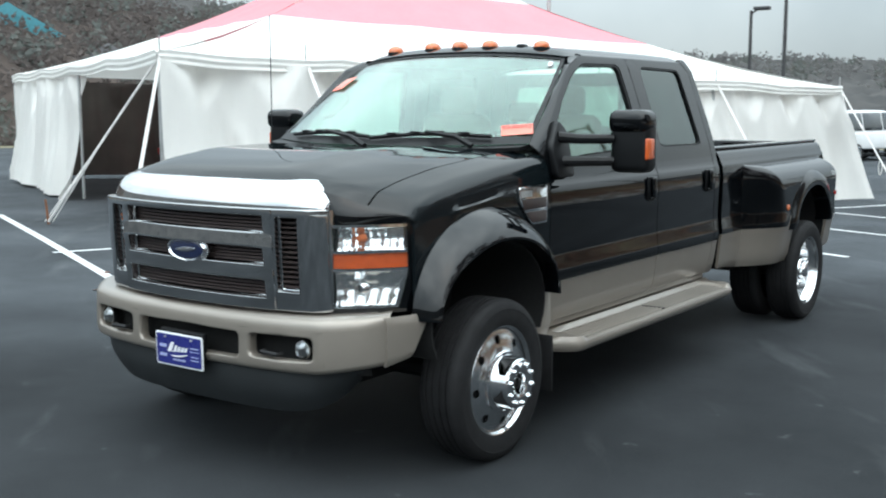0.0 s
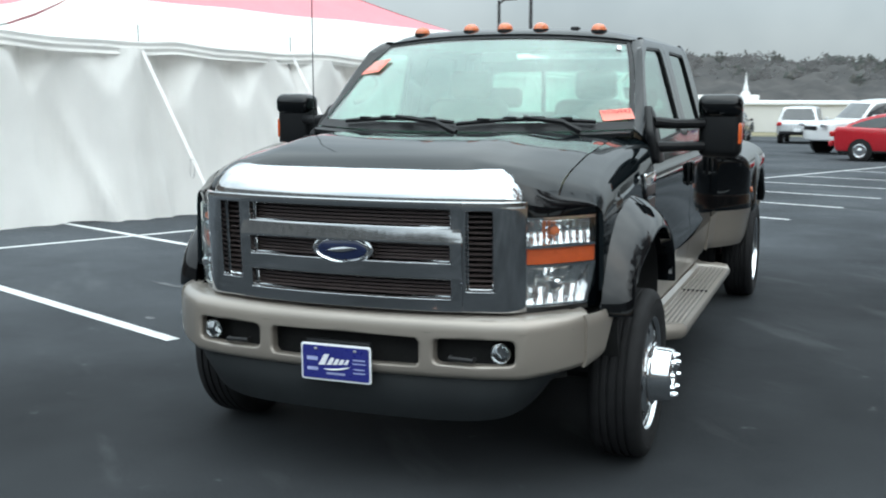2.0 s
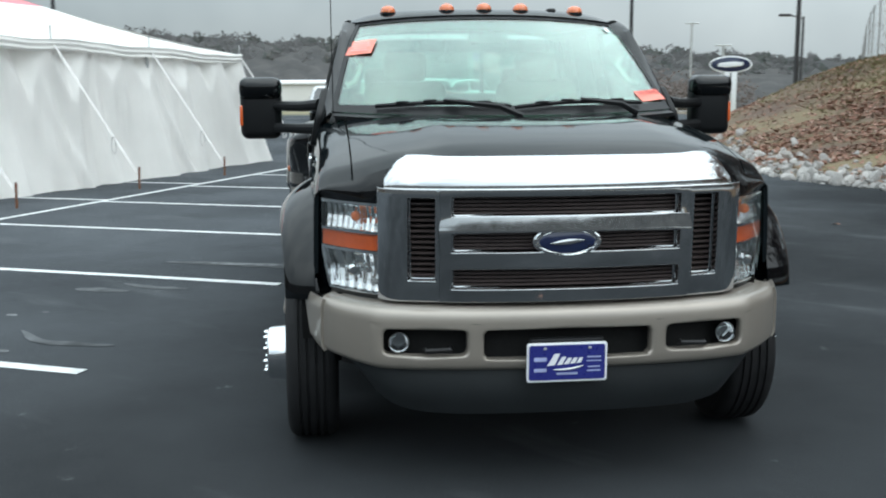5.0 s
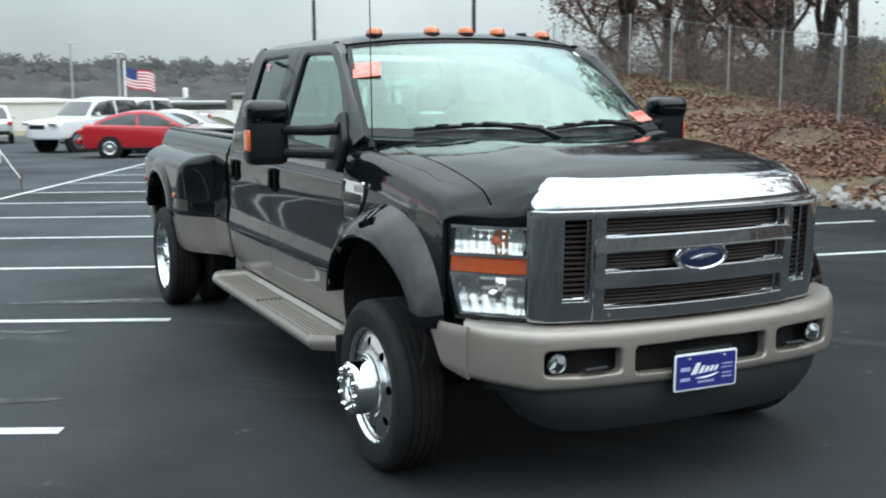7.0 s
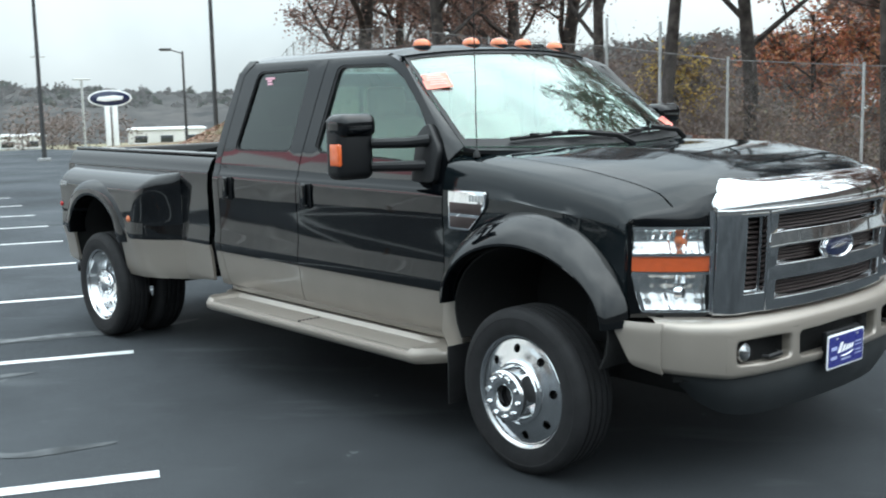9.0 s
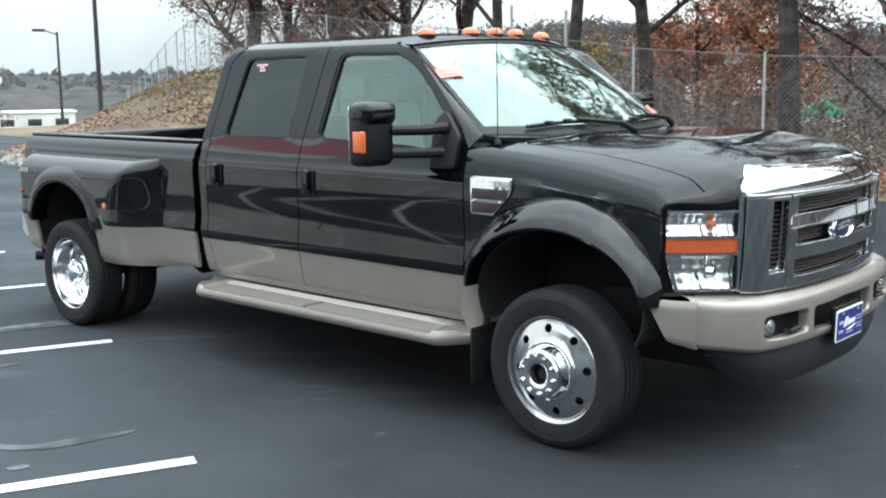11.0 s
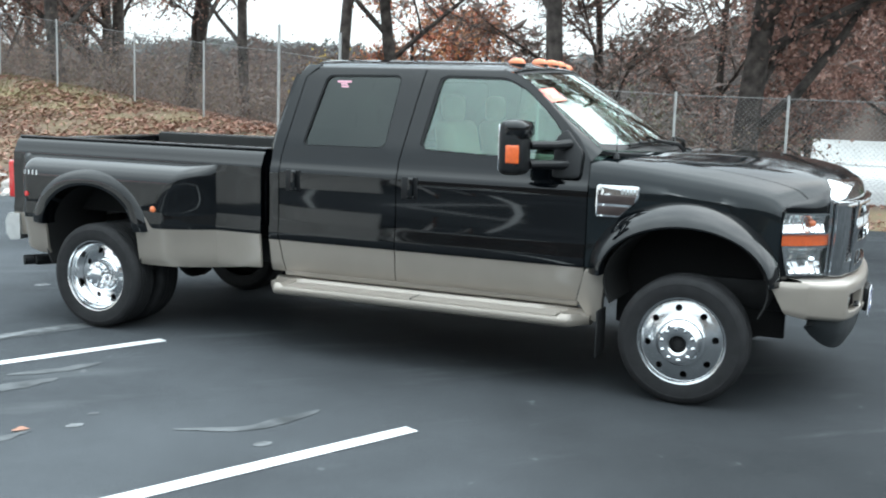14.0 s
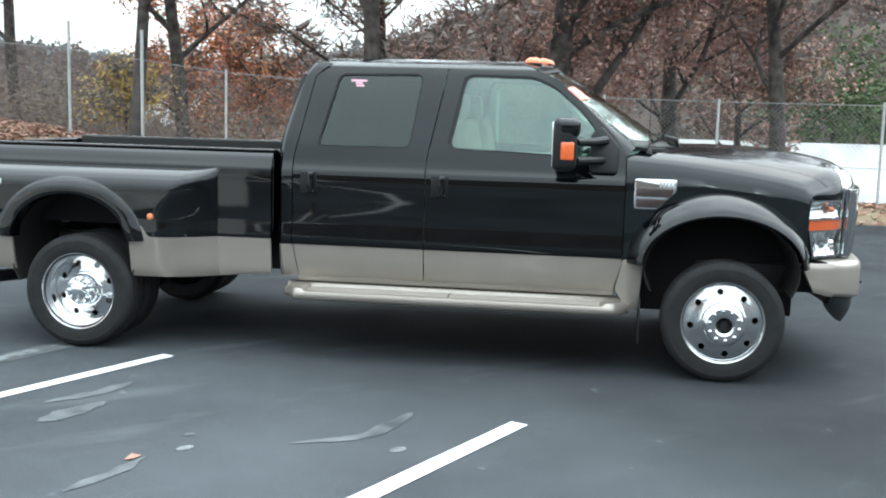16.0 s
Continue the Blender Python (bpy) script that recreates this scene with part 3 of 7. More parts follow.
def build_door(s, front):
    name = "front_door" if front else "rear_door"
    win = rounded(FRONT_WIN if front else REAR_WIN, 0.05, 4)
    up = FRONT_UP if front else REAR_UP
    y0, y1 = (0.662, 1.992) if front else (2.0, 2.918)
    f = lambda y, z: (s * side_x(z), y, z)

    def low(y, z):
        if front and z < 0.72 and y < 0.72:
            y = max(y, 0.665 + 0.05 * (0.72 - z) / 0.17)
        if not front and z < 0.8:
            y = min(y, 2.918 - 0.045 * (0.8 - z) / 0.25)
        return (s * side_x(z), y, z)
    bm = grid(low, arange(y0, y1, 10), [0.77, 0.776, 0.785, 0.815, 0.824, 0.832, 0.84, 0.87, 0.90, 0.908, 0.916, 0.925, 0.96, 1.02, 1.08, 1.14, 1.2, 1.25, 1.285, 1.295, 1.305, 1.33, 1.36])
    frame_ring(bm, win, up, f)
    door = part(name, thick(bm, 0.03), M_BLACK, truck)
    bm = grid(low, arange(y0, y1, 10), [0.548, 0.56, 0.58, 0.62, 0.66, 0.70, 0.74, 0.767])
    part("lower_panel", thick(bm, 0.025), M_TAN, door, "tan metallic lower door panel")
    # rubber round the glass, then the pane
    cx, cz = sum(p[0] for p in win) / len(win), sum(p[1] for p in win) / len(win)
    shrink = [(cx + (a - cx) * 0.965, cz + (b - cz) * 0.955) for a, b in win]
    bm = bmesh.new()
    frame_ring(bm, shrink, [(cx + (a - cx) * 1.006, cz + (b - cz) * 1.008) for a, b in win], lambda y, z: (s * (side_x(z) - 0.004), y, z), 2)
    part("window_trim", thick(bm, 0.03), M_PLASTIC, door)
    bm = fan_fill(win, lambda y, z: (s * (side_x(z) - 0.016), y, z), bmesh.new())
    part("window_pane", thick(bm, 0.004), M_SIDEGLASS if front else M_TINT, door, "pale green glass" if front else "dark tinted glass").visible_shadow = False
    # handle
    hy, hz = (1.895, 1.20) if front else (2.805, 1.20)
    X = side_x(1.2)
    bm = rbox((s * (X + 0.0), hy, hz), (0.012, 0.115, 0.15), 0.02, 3)
    part("handle_recess", bm, M_PLASTIC, door)
    bm = rbox((s * (X + 0.022), hy - 0.018, hz + 0.008), (0.028, 0.042, 0.135), 0.012, 3)
    rbox((s * (X + 0.012), hy - 0.018, hz - 0.058), (0.03, 0.06, 0.022), 0.008, 2, bm)
    part("handle", bm, M_BLACK, door)
    if not front:
        bm = bmesh.new()
        for a, b, w, h in ((2.50, 1.902, 0.11, 0.014), (2.50, 1.886, 0.05, 0.012), (2.49, 1.868, 0.055, 0.013)):
            prism([(a - w / 2, b - h / 2), (a + w / 2, b - h / 2), (a + w / 2, b + h / 2), (a - w / 2, b + h / 2)], lambda y, z, d: (s * (side_x(z) - 0.013 + d), y, z), 0, 0.002, 0, bm)
        if s < 0:
            part("decal", bm, M_PINKSTICK, door, "small pink paint-pen marks on the glass")
        else:
            bm.free()


for s in (-1, 1):
    build_door(s, True)
    build_door(s, False)

# --- cab shell: roof, pillars, corners, rear wall
WS_SIDE = [(0.905, 0.60, 1.512), (0.868, 0.785, 1.652), (0.828, 0.965, 1.785), (0.785, 1.125, 1.898), (0.742, 1.262, 1.984)]


def shield(u, v):
    """The windscreen: u across from -1 to 1, v from its foot up."""
    sx, sy, sz = [float(np.interp(v, [0, 0.28, 0.54, 0.78, 1], [p[k] for p in WS_SIDE])) for k in range(3)]
    cy, cz = 0.335 + 0.835 * v, 1.495 + 0.53 * v + 0.02 * math.sin(math.pi * v)
    b = abs(u) ** 2.3
    return (u * sx, cy + (sy - cy) * b, cz + (sz - cz) * b)


def build_cab():
    US = [-1, -0.985, -0.95, -0.88, -0.75, -0.6, -0.4, -0.2, 0, 0.2, 0.4, 0.6, 0.75, 0.88, 0.95, 0.985, 1]

    def roof(u, v):
        fx, fy, fz = shield(u, 1)
        hw = lerp_table([(0, 0.745), (0.06, 0.76), (0.2, 0.792), (0.5, 0.80), (0.9, 0.80), (1, 0.79)], v)
        y = fy - 0.006 + (2.872 - fy) * v
        z = 2.072 - 0.022 * u * u - 0.05 * u ** 8 + 0.006 * math.cos(math.pi * (v - 0.5)) - 0.008 * math.exp(-((abs(u) - 0.72) / 0.03) ** 2) * (0.1 < v < 0.95)
        if v < 0.12:
            z = fz + 0.012 + (z - fz - 0.012) * math.sin(min(1, v / 0.09) * math.pi / 2) ** 0.8
        if v > 0.93:
            z -= 0.07 * ((v - 0.93) / 0.07) ** 2
        return (u * hw, y, z)
    bm = grid(roof, US, [0, 0.01, 0.03, 0.055, 0.09, 0.14, 0.25, 0.4, 0.55, 0.7, 0.82, 0.9, 0.94, 0.97, 0.99, 1])
    part("cab_roof", thick(bm, 0.025), M_SHEENBLACK, truck)
    for s in (-1, 1):
        # A pillar
        D = [(0.655, 1.44), (0.745, 1.58), (0.965, 1.79), (1.14, 1.945), (1.29, 2.0)]

        def pillar(u, v):
            k = v * 4
            i = min(3, int(k))
            t = k - i
            dy, dz = D[i][0] + (D[i + 1][0] - D[i][0]) * t, D[i][1] + (D[i + 1][1] - D[i][1]) * t
            w = Vector(WS_SIDE[i]).lerp(Vector(WS_SIDE[i + 1]), t)
            a = Vector((side_x(dz), dy, dz))
            p = a.lerp(w, u) + Vector((0.6, -0.5, 0.6)) * 0.008 * math.sin(math.pi * u)
            return (s * p.x, p.y, p.z)
        part("windscreen_pillar", thick(grid(pillar, arange(0, 1, 5), arange(0, 1, 16)), 0.012), M_BLACK, truck)
        # rail over the doors
        bm = grid(lambda u, y: (s * (side_x(1.998) * (1 - u) + 0.77 * u + 0.004 * math.sin(math.pi * u)), y, 1.998 + 0.012 * u + 0.006 * math.sin(math.pi * u)), arange(0, 1, 4), arange(1.32, 2.80, 10))
        part("roof_rail", thick(bm, 0.02), M_BLACK, truck)
        # rear corner of the cab

        def corner(u, z):
            a = lerp_table([(0.54, 2.88), (0.8, 2.925), (1.36, 2.925), (1.93, 2.807), (2.02, 2.70)], z)
            b = lerp_table([(0.54, 3.035), (1.45, 3.035), (1.56, 3.018), (1.85, 2.935), (1.97, 2.885), (2.02, 2.85)], z)
            return (s * (side_x(z) - 0.10 * max(0, (u - 0.6) / 0.4) ** 2), a + (b - a) * min(1, u * 1.05), z)
        zs = [0.77, 0.776, 0.785, 0.815, 0.824, 0.832, 0.84, 0.87, 0.90, 0.908, 0.916, 0.925, 0.96, 1.1, 1.22, 1.285, 1.305, 1.36, 1.45, 1.56, 1.7, 1.85, 1.93, 1.97, 2.0, 2.02]
        cc = part("cab_corner", thick(grid(corner, arange(0, 1, 8), zs), 0.02), M_BLACK, truck)
        part("lower_panel", thick(grid(corner, arange(0, 1, 8), [0.54, 0.56, 0.6, 0.66, 0.72, 0.767]), 0.02), M_TAN, cc, "tan metallic lower panel")
        # sill under the doors
        part("sill", rbox((s * 0.905, 1.80, 0.535), (0.10, 2.20, 0.06), 0.02), M_TAN, truck)
    # rear wall with its window
    wall = [(-0.93, 0.6), (0.93, 0.6), (0.93, 1.45), (0.82, 1.95), (-0.82, 1.95), (-0.93, 1.45)]
    rw = rounded([(-0.68, 1.47), (0.68, 1.47), (0.62, 1.86), (-0.62, 1.86)], 0.05)
    ywall = lambda z: lerp_table([(0.5, 3.03), (1.45, 3.03), (1.85, 2.93), (2.02, 2.87)], z)
    bm = frame_ring(bmesh.new(), rw, wall, lambda x, z: (x, ywall(z), z), 3)
    part("rear_wall", thick(bm, 0.03), M_BLACK, truck)
    part("rear_window", thick(fan_fill(rw, lambda x, z: (x, ywall(z) - 0.01, z), bmesh.new()), 0.004), M_SIDEGLASS, truck, "sliding rear window of pale glass").visible_shadow = False
    for x in (-0.24, 0.24):
        part("rear_window_bar", rbox((x, 2.975, 1.665), (0.03, 0.03, 0.40), 0.006, 2), M_PLASTIC, truck)
    # windscreen, its dark edge, the cowl
    V = [0, 0.02, 0.06, 0.14, 0.28, 0.42, 0.54, 0.66, 0.78, 0.9, 0.97, 1]
    part("windscreen", thick(grid(lambda u, v: shield(u, v), arange(-1, 1, 24), V), 0.005), M_SHIELD, truck, "rain-wet pale green windscreen").visible_shadow = False
    bm = grid(lambda t, w: shield(-1 + 2 * t, 1 - 0.035 * w), arange(0, 1, 24), arange(0, 1, 1))
    for e in (-1, 1):
        grid(lambda w, v: shield(e * (1 - 0.028 * w), v), arange(0, 1, 1), V, bm)
    grid(lambda t, w: shield(-1 + 2 * t, 0.075 * w), arange(0, 1, 24), arange(0, 1, 1), bm)
    for v in bm.verts:
        v.co += Vector((0, -0.003, 0.003))
    part("windscreen_edge", bm, M_PLASTIC, truck)
    bm = grid(lambda u, w: (u * 0.90, 0.34 + 0.27 * abs(u) ** 2.3 - 0.10 * w, 1.49 + 0.02 * abs(u) ** 2 - 0.012 * w), arange(-1, 1, 24), arange(0, 1, 3))
    part("cowl", thick(bm, 0.02), M_PLASTIC, truck)


build_cab()

# --- hood, fenders
SEC_X = [0, 0.15, 0.30, 0.40, 0.45, 0.50, 0.56, 0.66, 0.76, 0.835, 0.84, 0.90, 0.945, 0.975, 0.995]
SEC_Z = {
    0.0: [1.492, 1.494, 1.497, 1.500, 1.503, 1.502, 1.497, 1.491, 1.485, 1.479, 1.479, 1.468, 1.448, 1.415, 1.34],
    0.30: [1.502, 1.502, 1.503, 1.505, 1.507, 1.503, 1.491, 1.480, 1.469, 1.457, 1.457, 1.442, 1.419, 1.385, 1.30],
    0.60: [1.496, 1.496, 1.497, 1.498, 1.498, 1.492, 1.478, 1.462, 1.443, 1.422, 1.422, 1.400, 1.373, 1.338, 1.25],
    0.85: [1.458, 1.458, 1.457, 1.456, 1.454, 1.449, 1.437, 1.418, 1.392, 1.367, 1.367, 1.350, 1.329, 1.302, 1.232],
    0.95: [1.424, 1.424, 1.422, 1.420, 1.417, 1.412, 1.404, 1.387, 1.359, 1.330, 1.330, 1.315, 1.296, 1.270, 1.213],
    1.0: [1.385, 1.385, 1.383, 1.381, 1.378, 1.374, 1.366, 1.347, 1.312, 1.277, 1.277, 1.262, 1.248, 1.231, 1.20],
}
FRONT_Y = [(0, -0.845), (0.3, -0.835), (0.5, -0.815), (0.66, -0.775), (0.76, -0.715), (0.84, -0.645), (0.9, -0.585), (0.945, -0.545), (0.975, -0.525), (1.0, -0.515)]


def clip(x, v):
    """The top of the nose: x across, v from the cowl to the front."""
    ks = sorted(SEC_Z)
    zs = [float(np.interp(abs(x), SEC_X, SEC_Z[k])) for k in ks]
    z = float(np.interp(v, ks, zs))
    # a smoother run than straight pieces give
    z = (z + float(np.interp(max(0, v - 0.05), ks, zs)) + float(np.interp(min(1, v + 0.05), ks, zs))) / 3 if 0.05 < v < 0.9 else z
    y0 = 0.24 + 0.415 * min(1, abs(x) / 0.9) ** 2.3
    return (x, y0 + (lerp_table(FRONT_Y, abs(x)) - y0) * v, z)


def build_nose():
    xs = [0.0, 0.08, 0.16, 0.24, 0.32, 0.38, 0.42, 0.45, 0.48, 0.51, 0.55, 0.6, 0.66, 0.72, 0.77, 0.81, 0.834]
    full = [-x for x in reversed(xs[1:])] + xs
    V = arange(0, 0.8, 16) + [0.84, 0.88, 0.91, 0.94, 0.97, 1.0]
    hood = part("hood", thick(grid(clip, full, V), 0.025), M_SHEENBLACK, truck, "black bonnet beaded with rain, sky sheen painted in")
    # two washer jets on the hood
    for x in (-0.28, 0.28):
        part("washer_jet", rbox((x, 0.20, 1.497), (0.03, 0.022, 0.012), 0.004), M_PLASTIC, hood)
    for s in (-1, 1):
        tx = [0.841, 0.87, 0.90, 0.925, 0.945, 0.962, 0.976, 0.988, 0.995]

        def fend(k, v):
            if k < len(tx):
                x, y, z = clip(tx[k], v)
                return (s * x, y, z)
            x, y, z = clip(0.995, v)
            m = (k - len(tx) + 1) / 8
            dy = (y - 0.035) / 0.575
            zb = 0.74 + 0.47 * math.sqrt(max(0, 1 - dy * dy)) if abs(dy) < 1 else 0.74
            zb = max(0.775, zb)
            z2 = z + (zb - z) * m
            return (s * (side_x(z2) if y > -0.2 else 0.997 + 0.008 * m), y, z2)
        fender = part("front_fender", thick(grid(fend, list(range(len(tx) + 8)), arange(0, 0.9, 26) + [0.92, 0.94, 0.96, 0.98, 1.0]), 0.02), M_SHEENBLACK, truck)
        # panel behind the wheel, below the fender
        bm = prism(rounded([(0.515, 0.765), (0.652, 0.765), (0.70, 0.56), (0.62, 0.44), (0.545, 0.42)], 0.02), lambda y, z, d: (s * (side_x(max(z, 0.6)) + d), y, z), -0.05, 0.012, 0.006)
        part("lower_panel", bm, M_TAN, fender, "tan metallic lower panel")
        bm = rbox((s * 1.0, 0.535, 0.37), (0.20, 0.012, 0.30), 0.005)
        part("mud_flap", bm, M_RUBBER, truck)

        # flare round the wheel
        def flare(k, th):
            oy, oz = 0.045 + 0.59 * math.cos(th), 0.755 + 0.475 * math.sin(th)
            iy, iz = 0.02 + 0.505 * math.cos(th), 0.755 + 0.325 * math.sin(th)
            prof = [(0, 1.002), (0.06, 1.02), (0.2, 1.055), (0.4, 1.095), (0.6, 1.125), (0.78, 1.143), (0.92, 1.152), (1.0, 1.150), (1.03, 1.14), (1.05, 1.08), (1.06, 0.98)]
            t, x = prof[k]
            side = 1 - 0.35 * max(0, -math.cos(th) - 0.55) - 0.10 * max(0, math.cos(th) - 0.6)
            return (s * (1.0 + (x - 1.0) * side), oy + (iy - oy) * t, oz + (iz - oz) * t)
        part("fender_flare", thick(grid(flare, list(range(11)), [radians(-1 + 180 * k / 40) for k in range(41)]), 0.012), M_BLACK, truck)
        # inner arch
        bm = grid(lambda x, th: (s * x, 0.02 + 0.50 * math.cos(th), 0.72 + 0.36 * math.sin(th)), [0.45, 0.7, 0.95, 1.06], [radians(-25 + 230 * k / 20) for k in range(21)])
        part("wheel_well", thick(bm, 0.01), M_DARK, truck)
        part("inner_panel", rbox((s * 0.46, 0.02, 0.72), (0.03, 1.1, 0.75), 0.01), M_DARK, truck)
        # vent with its two slots
        vent = rounded([(0.60, 1.305), (0.325, 1.305), (0.33, 1.225), (0.45, 1.105), (0.60, 1.105)], 0.018, 3)
        fx = lambda y, z, d: (s * (1.006 + d), y, z)
        badge = part("side_vent", prism(vent, fx, 0, 0.016, 0.005), M_CHROME, truck, "chrome side vent with dark slots")
        for sl in ([(0.588, 1.243), (0.345, 1.243), (0.362, 1.188), (0.588, 1.188)], [(0.588, 1.174), (0.385, 1.174), (0.445, 1.117), (0.588, 1.117)]):
            part("vent_slot", prism(rounded(sl, 0.008, 2), fx, 0.010, 0.018, 0.002), M_SLAT, badge, "dark brown slot")
        bm = bmesh.new()
        for k in range(5):
            prism([(0.44 - 0.022 * k, 1.252), (0.425 - 0.022 * k, 1.252), (0.425 - 0.022 * k, 1.285), (0.44 - 0.022 * k, 1.285)], fx, 0.016, 0.0185, 0, bm)
        part("lettering", bm, M_STEEL, badge, "raised bars of lettering")


build_nose()


# --- front end
def grille_y(x):
    return -0.925 + 0.10 * (abs(x) / 0.72) ** 2.2


def cells(xs, zs, hole, f, depth, bevel=0.006, sub=4):
    """A pierced panel: a lattice with some cells left out, given depth and soft edges."""
    bm = bmesh.new()
    X = []
    for a, b in zip(xs, xs[1:]):
        n = max(1, int(abs(b - a) / 0.06)) if sub else 1
        X += [a + (b - a) * k / n for k in range(n)]
    X.append(xs[-1])
    vs = {}

    def vert(i, j):
        if (i, j) not in vs:
            vs[(i, j)] = bm.verts.new(f(X[i], zs[j]))
        return vs[(i, j)]
    for i in range(len(X) - 1):
        for j in range(len(zs) - 1):
            if not hole((X[i] + X[i + 1]) / 2, (zs[j] + zs[j + 1]) / 2):
                bm.faces.new((vert(i, j), vert(i + 1, j), vert(i + 1, j + 1), vert(i, j + 1)))
    thick(bm, depth)
    bm.normal_update()
    es = [e for e in bm.edges if len(e.link_faces) == 2 and e.calc_face_angle(0) > 1.2]
    bmesh.ops.bevel(bm, geom=es, offset=bevel, segments=3, affect="EDGES", profile=0.5)
    return bm


ROWS_Z = [(0.868, 0.948), (1.015, 1.090), (1.156, 1.236)]


def build_grille():
    def hole(x, z):
        if abs(x) < 0.455:
            return any(a < z < b for a, b in ROWS_Z)
        return 0.515 < abs(x) < 0.622 and 0.90 < z < 1.232
    half = [0.455, 0.478, 0.4805, 0.4835, 0.515, 0.622, 0.65, 0.67, 0.685, 0.70, 0.71, 0.715]
    xs = [-x for x in reversed(half)] + [0] + half
    zs = [0.815, 0.825, 0.84, 0.857, 0.868, 0.90, 0.948, 0.957, 0.97, 0.982, 0.994, 1.006, 1.015, 1.09, 1.10, 1.112, 1.123, 1.135, 1.147, 1.156, 1.232, 1.236, 1.266]

    def lean(x, z):
        # each bar has its own slant; the panel leans back towards its foot
        y = 0.05 * (1.27 - z) + 0.10 * (z - 1.03) ** 2
        a = abs(x)
        if a < 0.48:
            for lo, hi, k in ((1.09, 1.156, 0.16), (0.948, 1.015, 0.05)):
                if lo <= z <= hi:
                    y += k * (z - (lo + hi) / 2)
            y -= 0.006
        elif a > 0.655:
            y += 0.034 * ((a - 0.655) / 0.06) ** 2
        return y
    f = lambda x, z: (x, grille_y(x) + lean(x, z), z)
    grille = part("grille", cells(xs, zs, hole, f, -0.04, 0.0025), M_GRILLE, truck, "chrome grille surround with dark slats")

    # heavy top bar with rounded shoulders
    def bar(k, x):
        e = max(0.0, (abs(x) - 0.56) / 0.157)
        drop = 0.085 * e ** 3.0
        sec = [(0.010, 1.246), (-0.004, 1.250), (-0.006, 1.264), (-0.002, 1.290), (0.008, 1.318), (0.022, 1.345), (0.044, 1.368), (0.074, 1.384), (0.12, 1.393), (0.12, 1.265)]
        dy, z = sec[k]
        zz = z - drop * max(0, (z - 1.27) / 0.125)
        return (x, grille_y(x) + dy + 0.04 * e ** 3, zz)
    xs2 = [-0.717, -0.714, -0.705, -0.69, -0.66, -0.62] + arange(-0.55, 0.55, 16) + [0.62, 0.66, 0.69, 0.705, 0.714, 0.717]
    rings = [[bar(k, x) for k in range(10)] for x in xs2]
    part("top_bar", loft(rings), M_CHROME, grille, "broad mirror-chrome top bar", 50)
    for s in (-1, 1):
        cheek = grid(lambda u, z: (s * (0.712 + 0.026 * u), (grille_y(0.715) + lean(0.715, z) + 0.002) * (1 - u) - 0.766 * u - 0.008 * math.sin(math.pi * u), z), arange(0, 1, 4), arange(0.815, 1.262, 6))
        part("side_cheek", thick(cheek, 0.006), M_GRILLE, grille)
    # thin bright frames and slats in every opening
    for a, b in ROWS_Z:
        fr = [(x, z) for x, z in rounded([(-0.452, a + 0.003), (0.452, a + 0.003), (0.452, b - 0.003), (-0.452, b - 0.003)], 0.012, 3)]
        part("bezel", tube([(x, grille_y(x) + lean(x, z) - 0.001, z) for x, z in fr + fr[:1]], 0.0034, 6), M_CHROME, grille)
    for s in (-1, 1):
        fr = [(s * x, z) for x, z in rounded([(0.518, 0.903), (0.619, 0.903), (0.619, 1.229), (0.518, 1.229)], 0.012, 3)]
        part("bezel", tube([(x, grille_y(x) + lean(x, z) - 0.001, z) for x, z in fr + fr[:1]], 0.0034, 6), M_CHROME, grille)
    # added black sheet paints the shade behind the slats
    part("shade_backing", thick(grid(lambda x, z: (x, grille_y(x) + 0.09, z), arange(-0.69, 0.69, 12), [0.83, 1.28]), 0.01), M_DARK, grille)
    for a, b in ROWS_Z:
        for k in range(5):
            z = a + (b - a) * (k + 0.6) / 5.2
            rings = [[(x, grille_y(x) + 0.018, z + 0.005), (x, grille_y(x) + 0.045, z + 0.009), (x, grille_y(x) + 0.045, z), (x, grille_y(x) + 0.018, z - 0.004)] for x in arange(-0.46, 0.46, 10)]
            part("slat", loft(rings), M_SLAT, grille)
    for s in (-1, 1):
        for k in range(15):
            z = 0.905 + 0.33 * (k + 0.5) / 15
            rings = [[(s * x, grille_y(x) + 0.018, z + 0.004), (s * x, grille_y(x) + 0.045, z + 0.006), (s * x, grille_y(x) + 0.045, z - 0.003), (s * x, grille_y(x) + 0.018, z - 0.004)] for x in (0.51, 0.57, 0.627)]
            part("slat", loft(rings), M_SLAT, grille)
    # oval badge: chrome rim, dark enamel, a pale stroke across
    def oval(a, b, d0, d1, pt=0.0, bev=0.004):
        pts = []
        for k in range(40):
            t = 2 * math.pi * k / 40
            x, z = a * math.cos(t), b * math.sin(t)
            x += pt * math.copysign(abs(math.cos(t)) ** 9, math.cos(t))
            pts.append((x, z))
        return prism(pts, lambda x, z, d: (x - 0.006, grille_y(0) - d, 1.055 + z), d0, d1, bev)
    badge = part("badge", oval(0.142, 0.066, 0.0, 0.030, 0.0, 0.014), M_CHROME, grille, "chrome-rimmed oval badge")
    part("badge_face", oval(0.114, 0.047, 0.022, 0.033, 0.0, 0.006), M_NAVY, badge, "dark blue enamel oval")
    ring = [(0.123 * math.cos(t) - 0.006, grille_y(0) - 0.031, 1.055 + 0.054 * math.sin(t)) for t in arange(0, 2 * math.pi, 40)]
    part("badge_rim", tube(ring, 0.0065, 6, None, False), M_CHROME, badge)
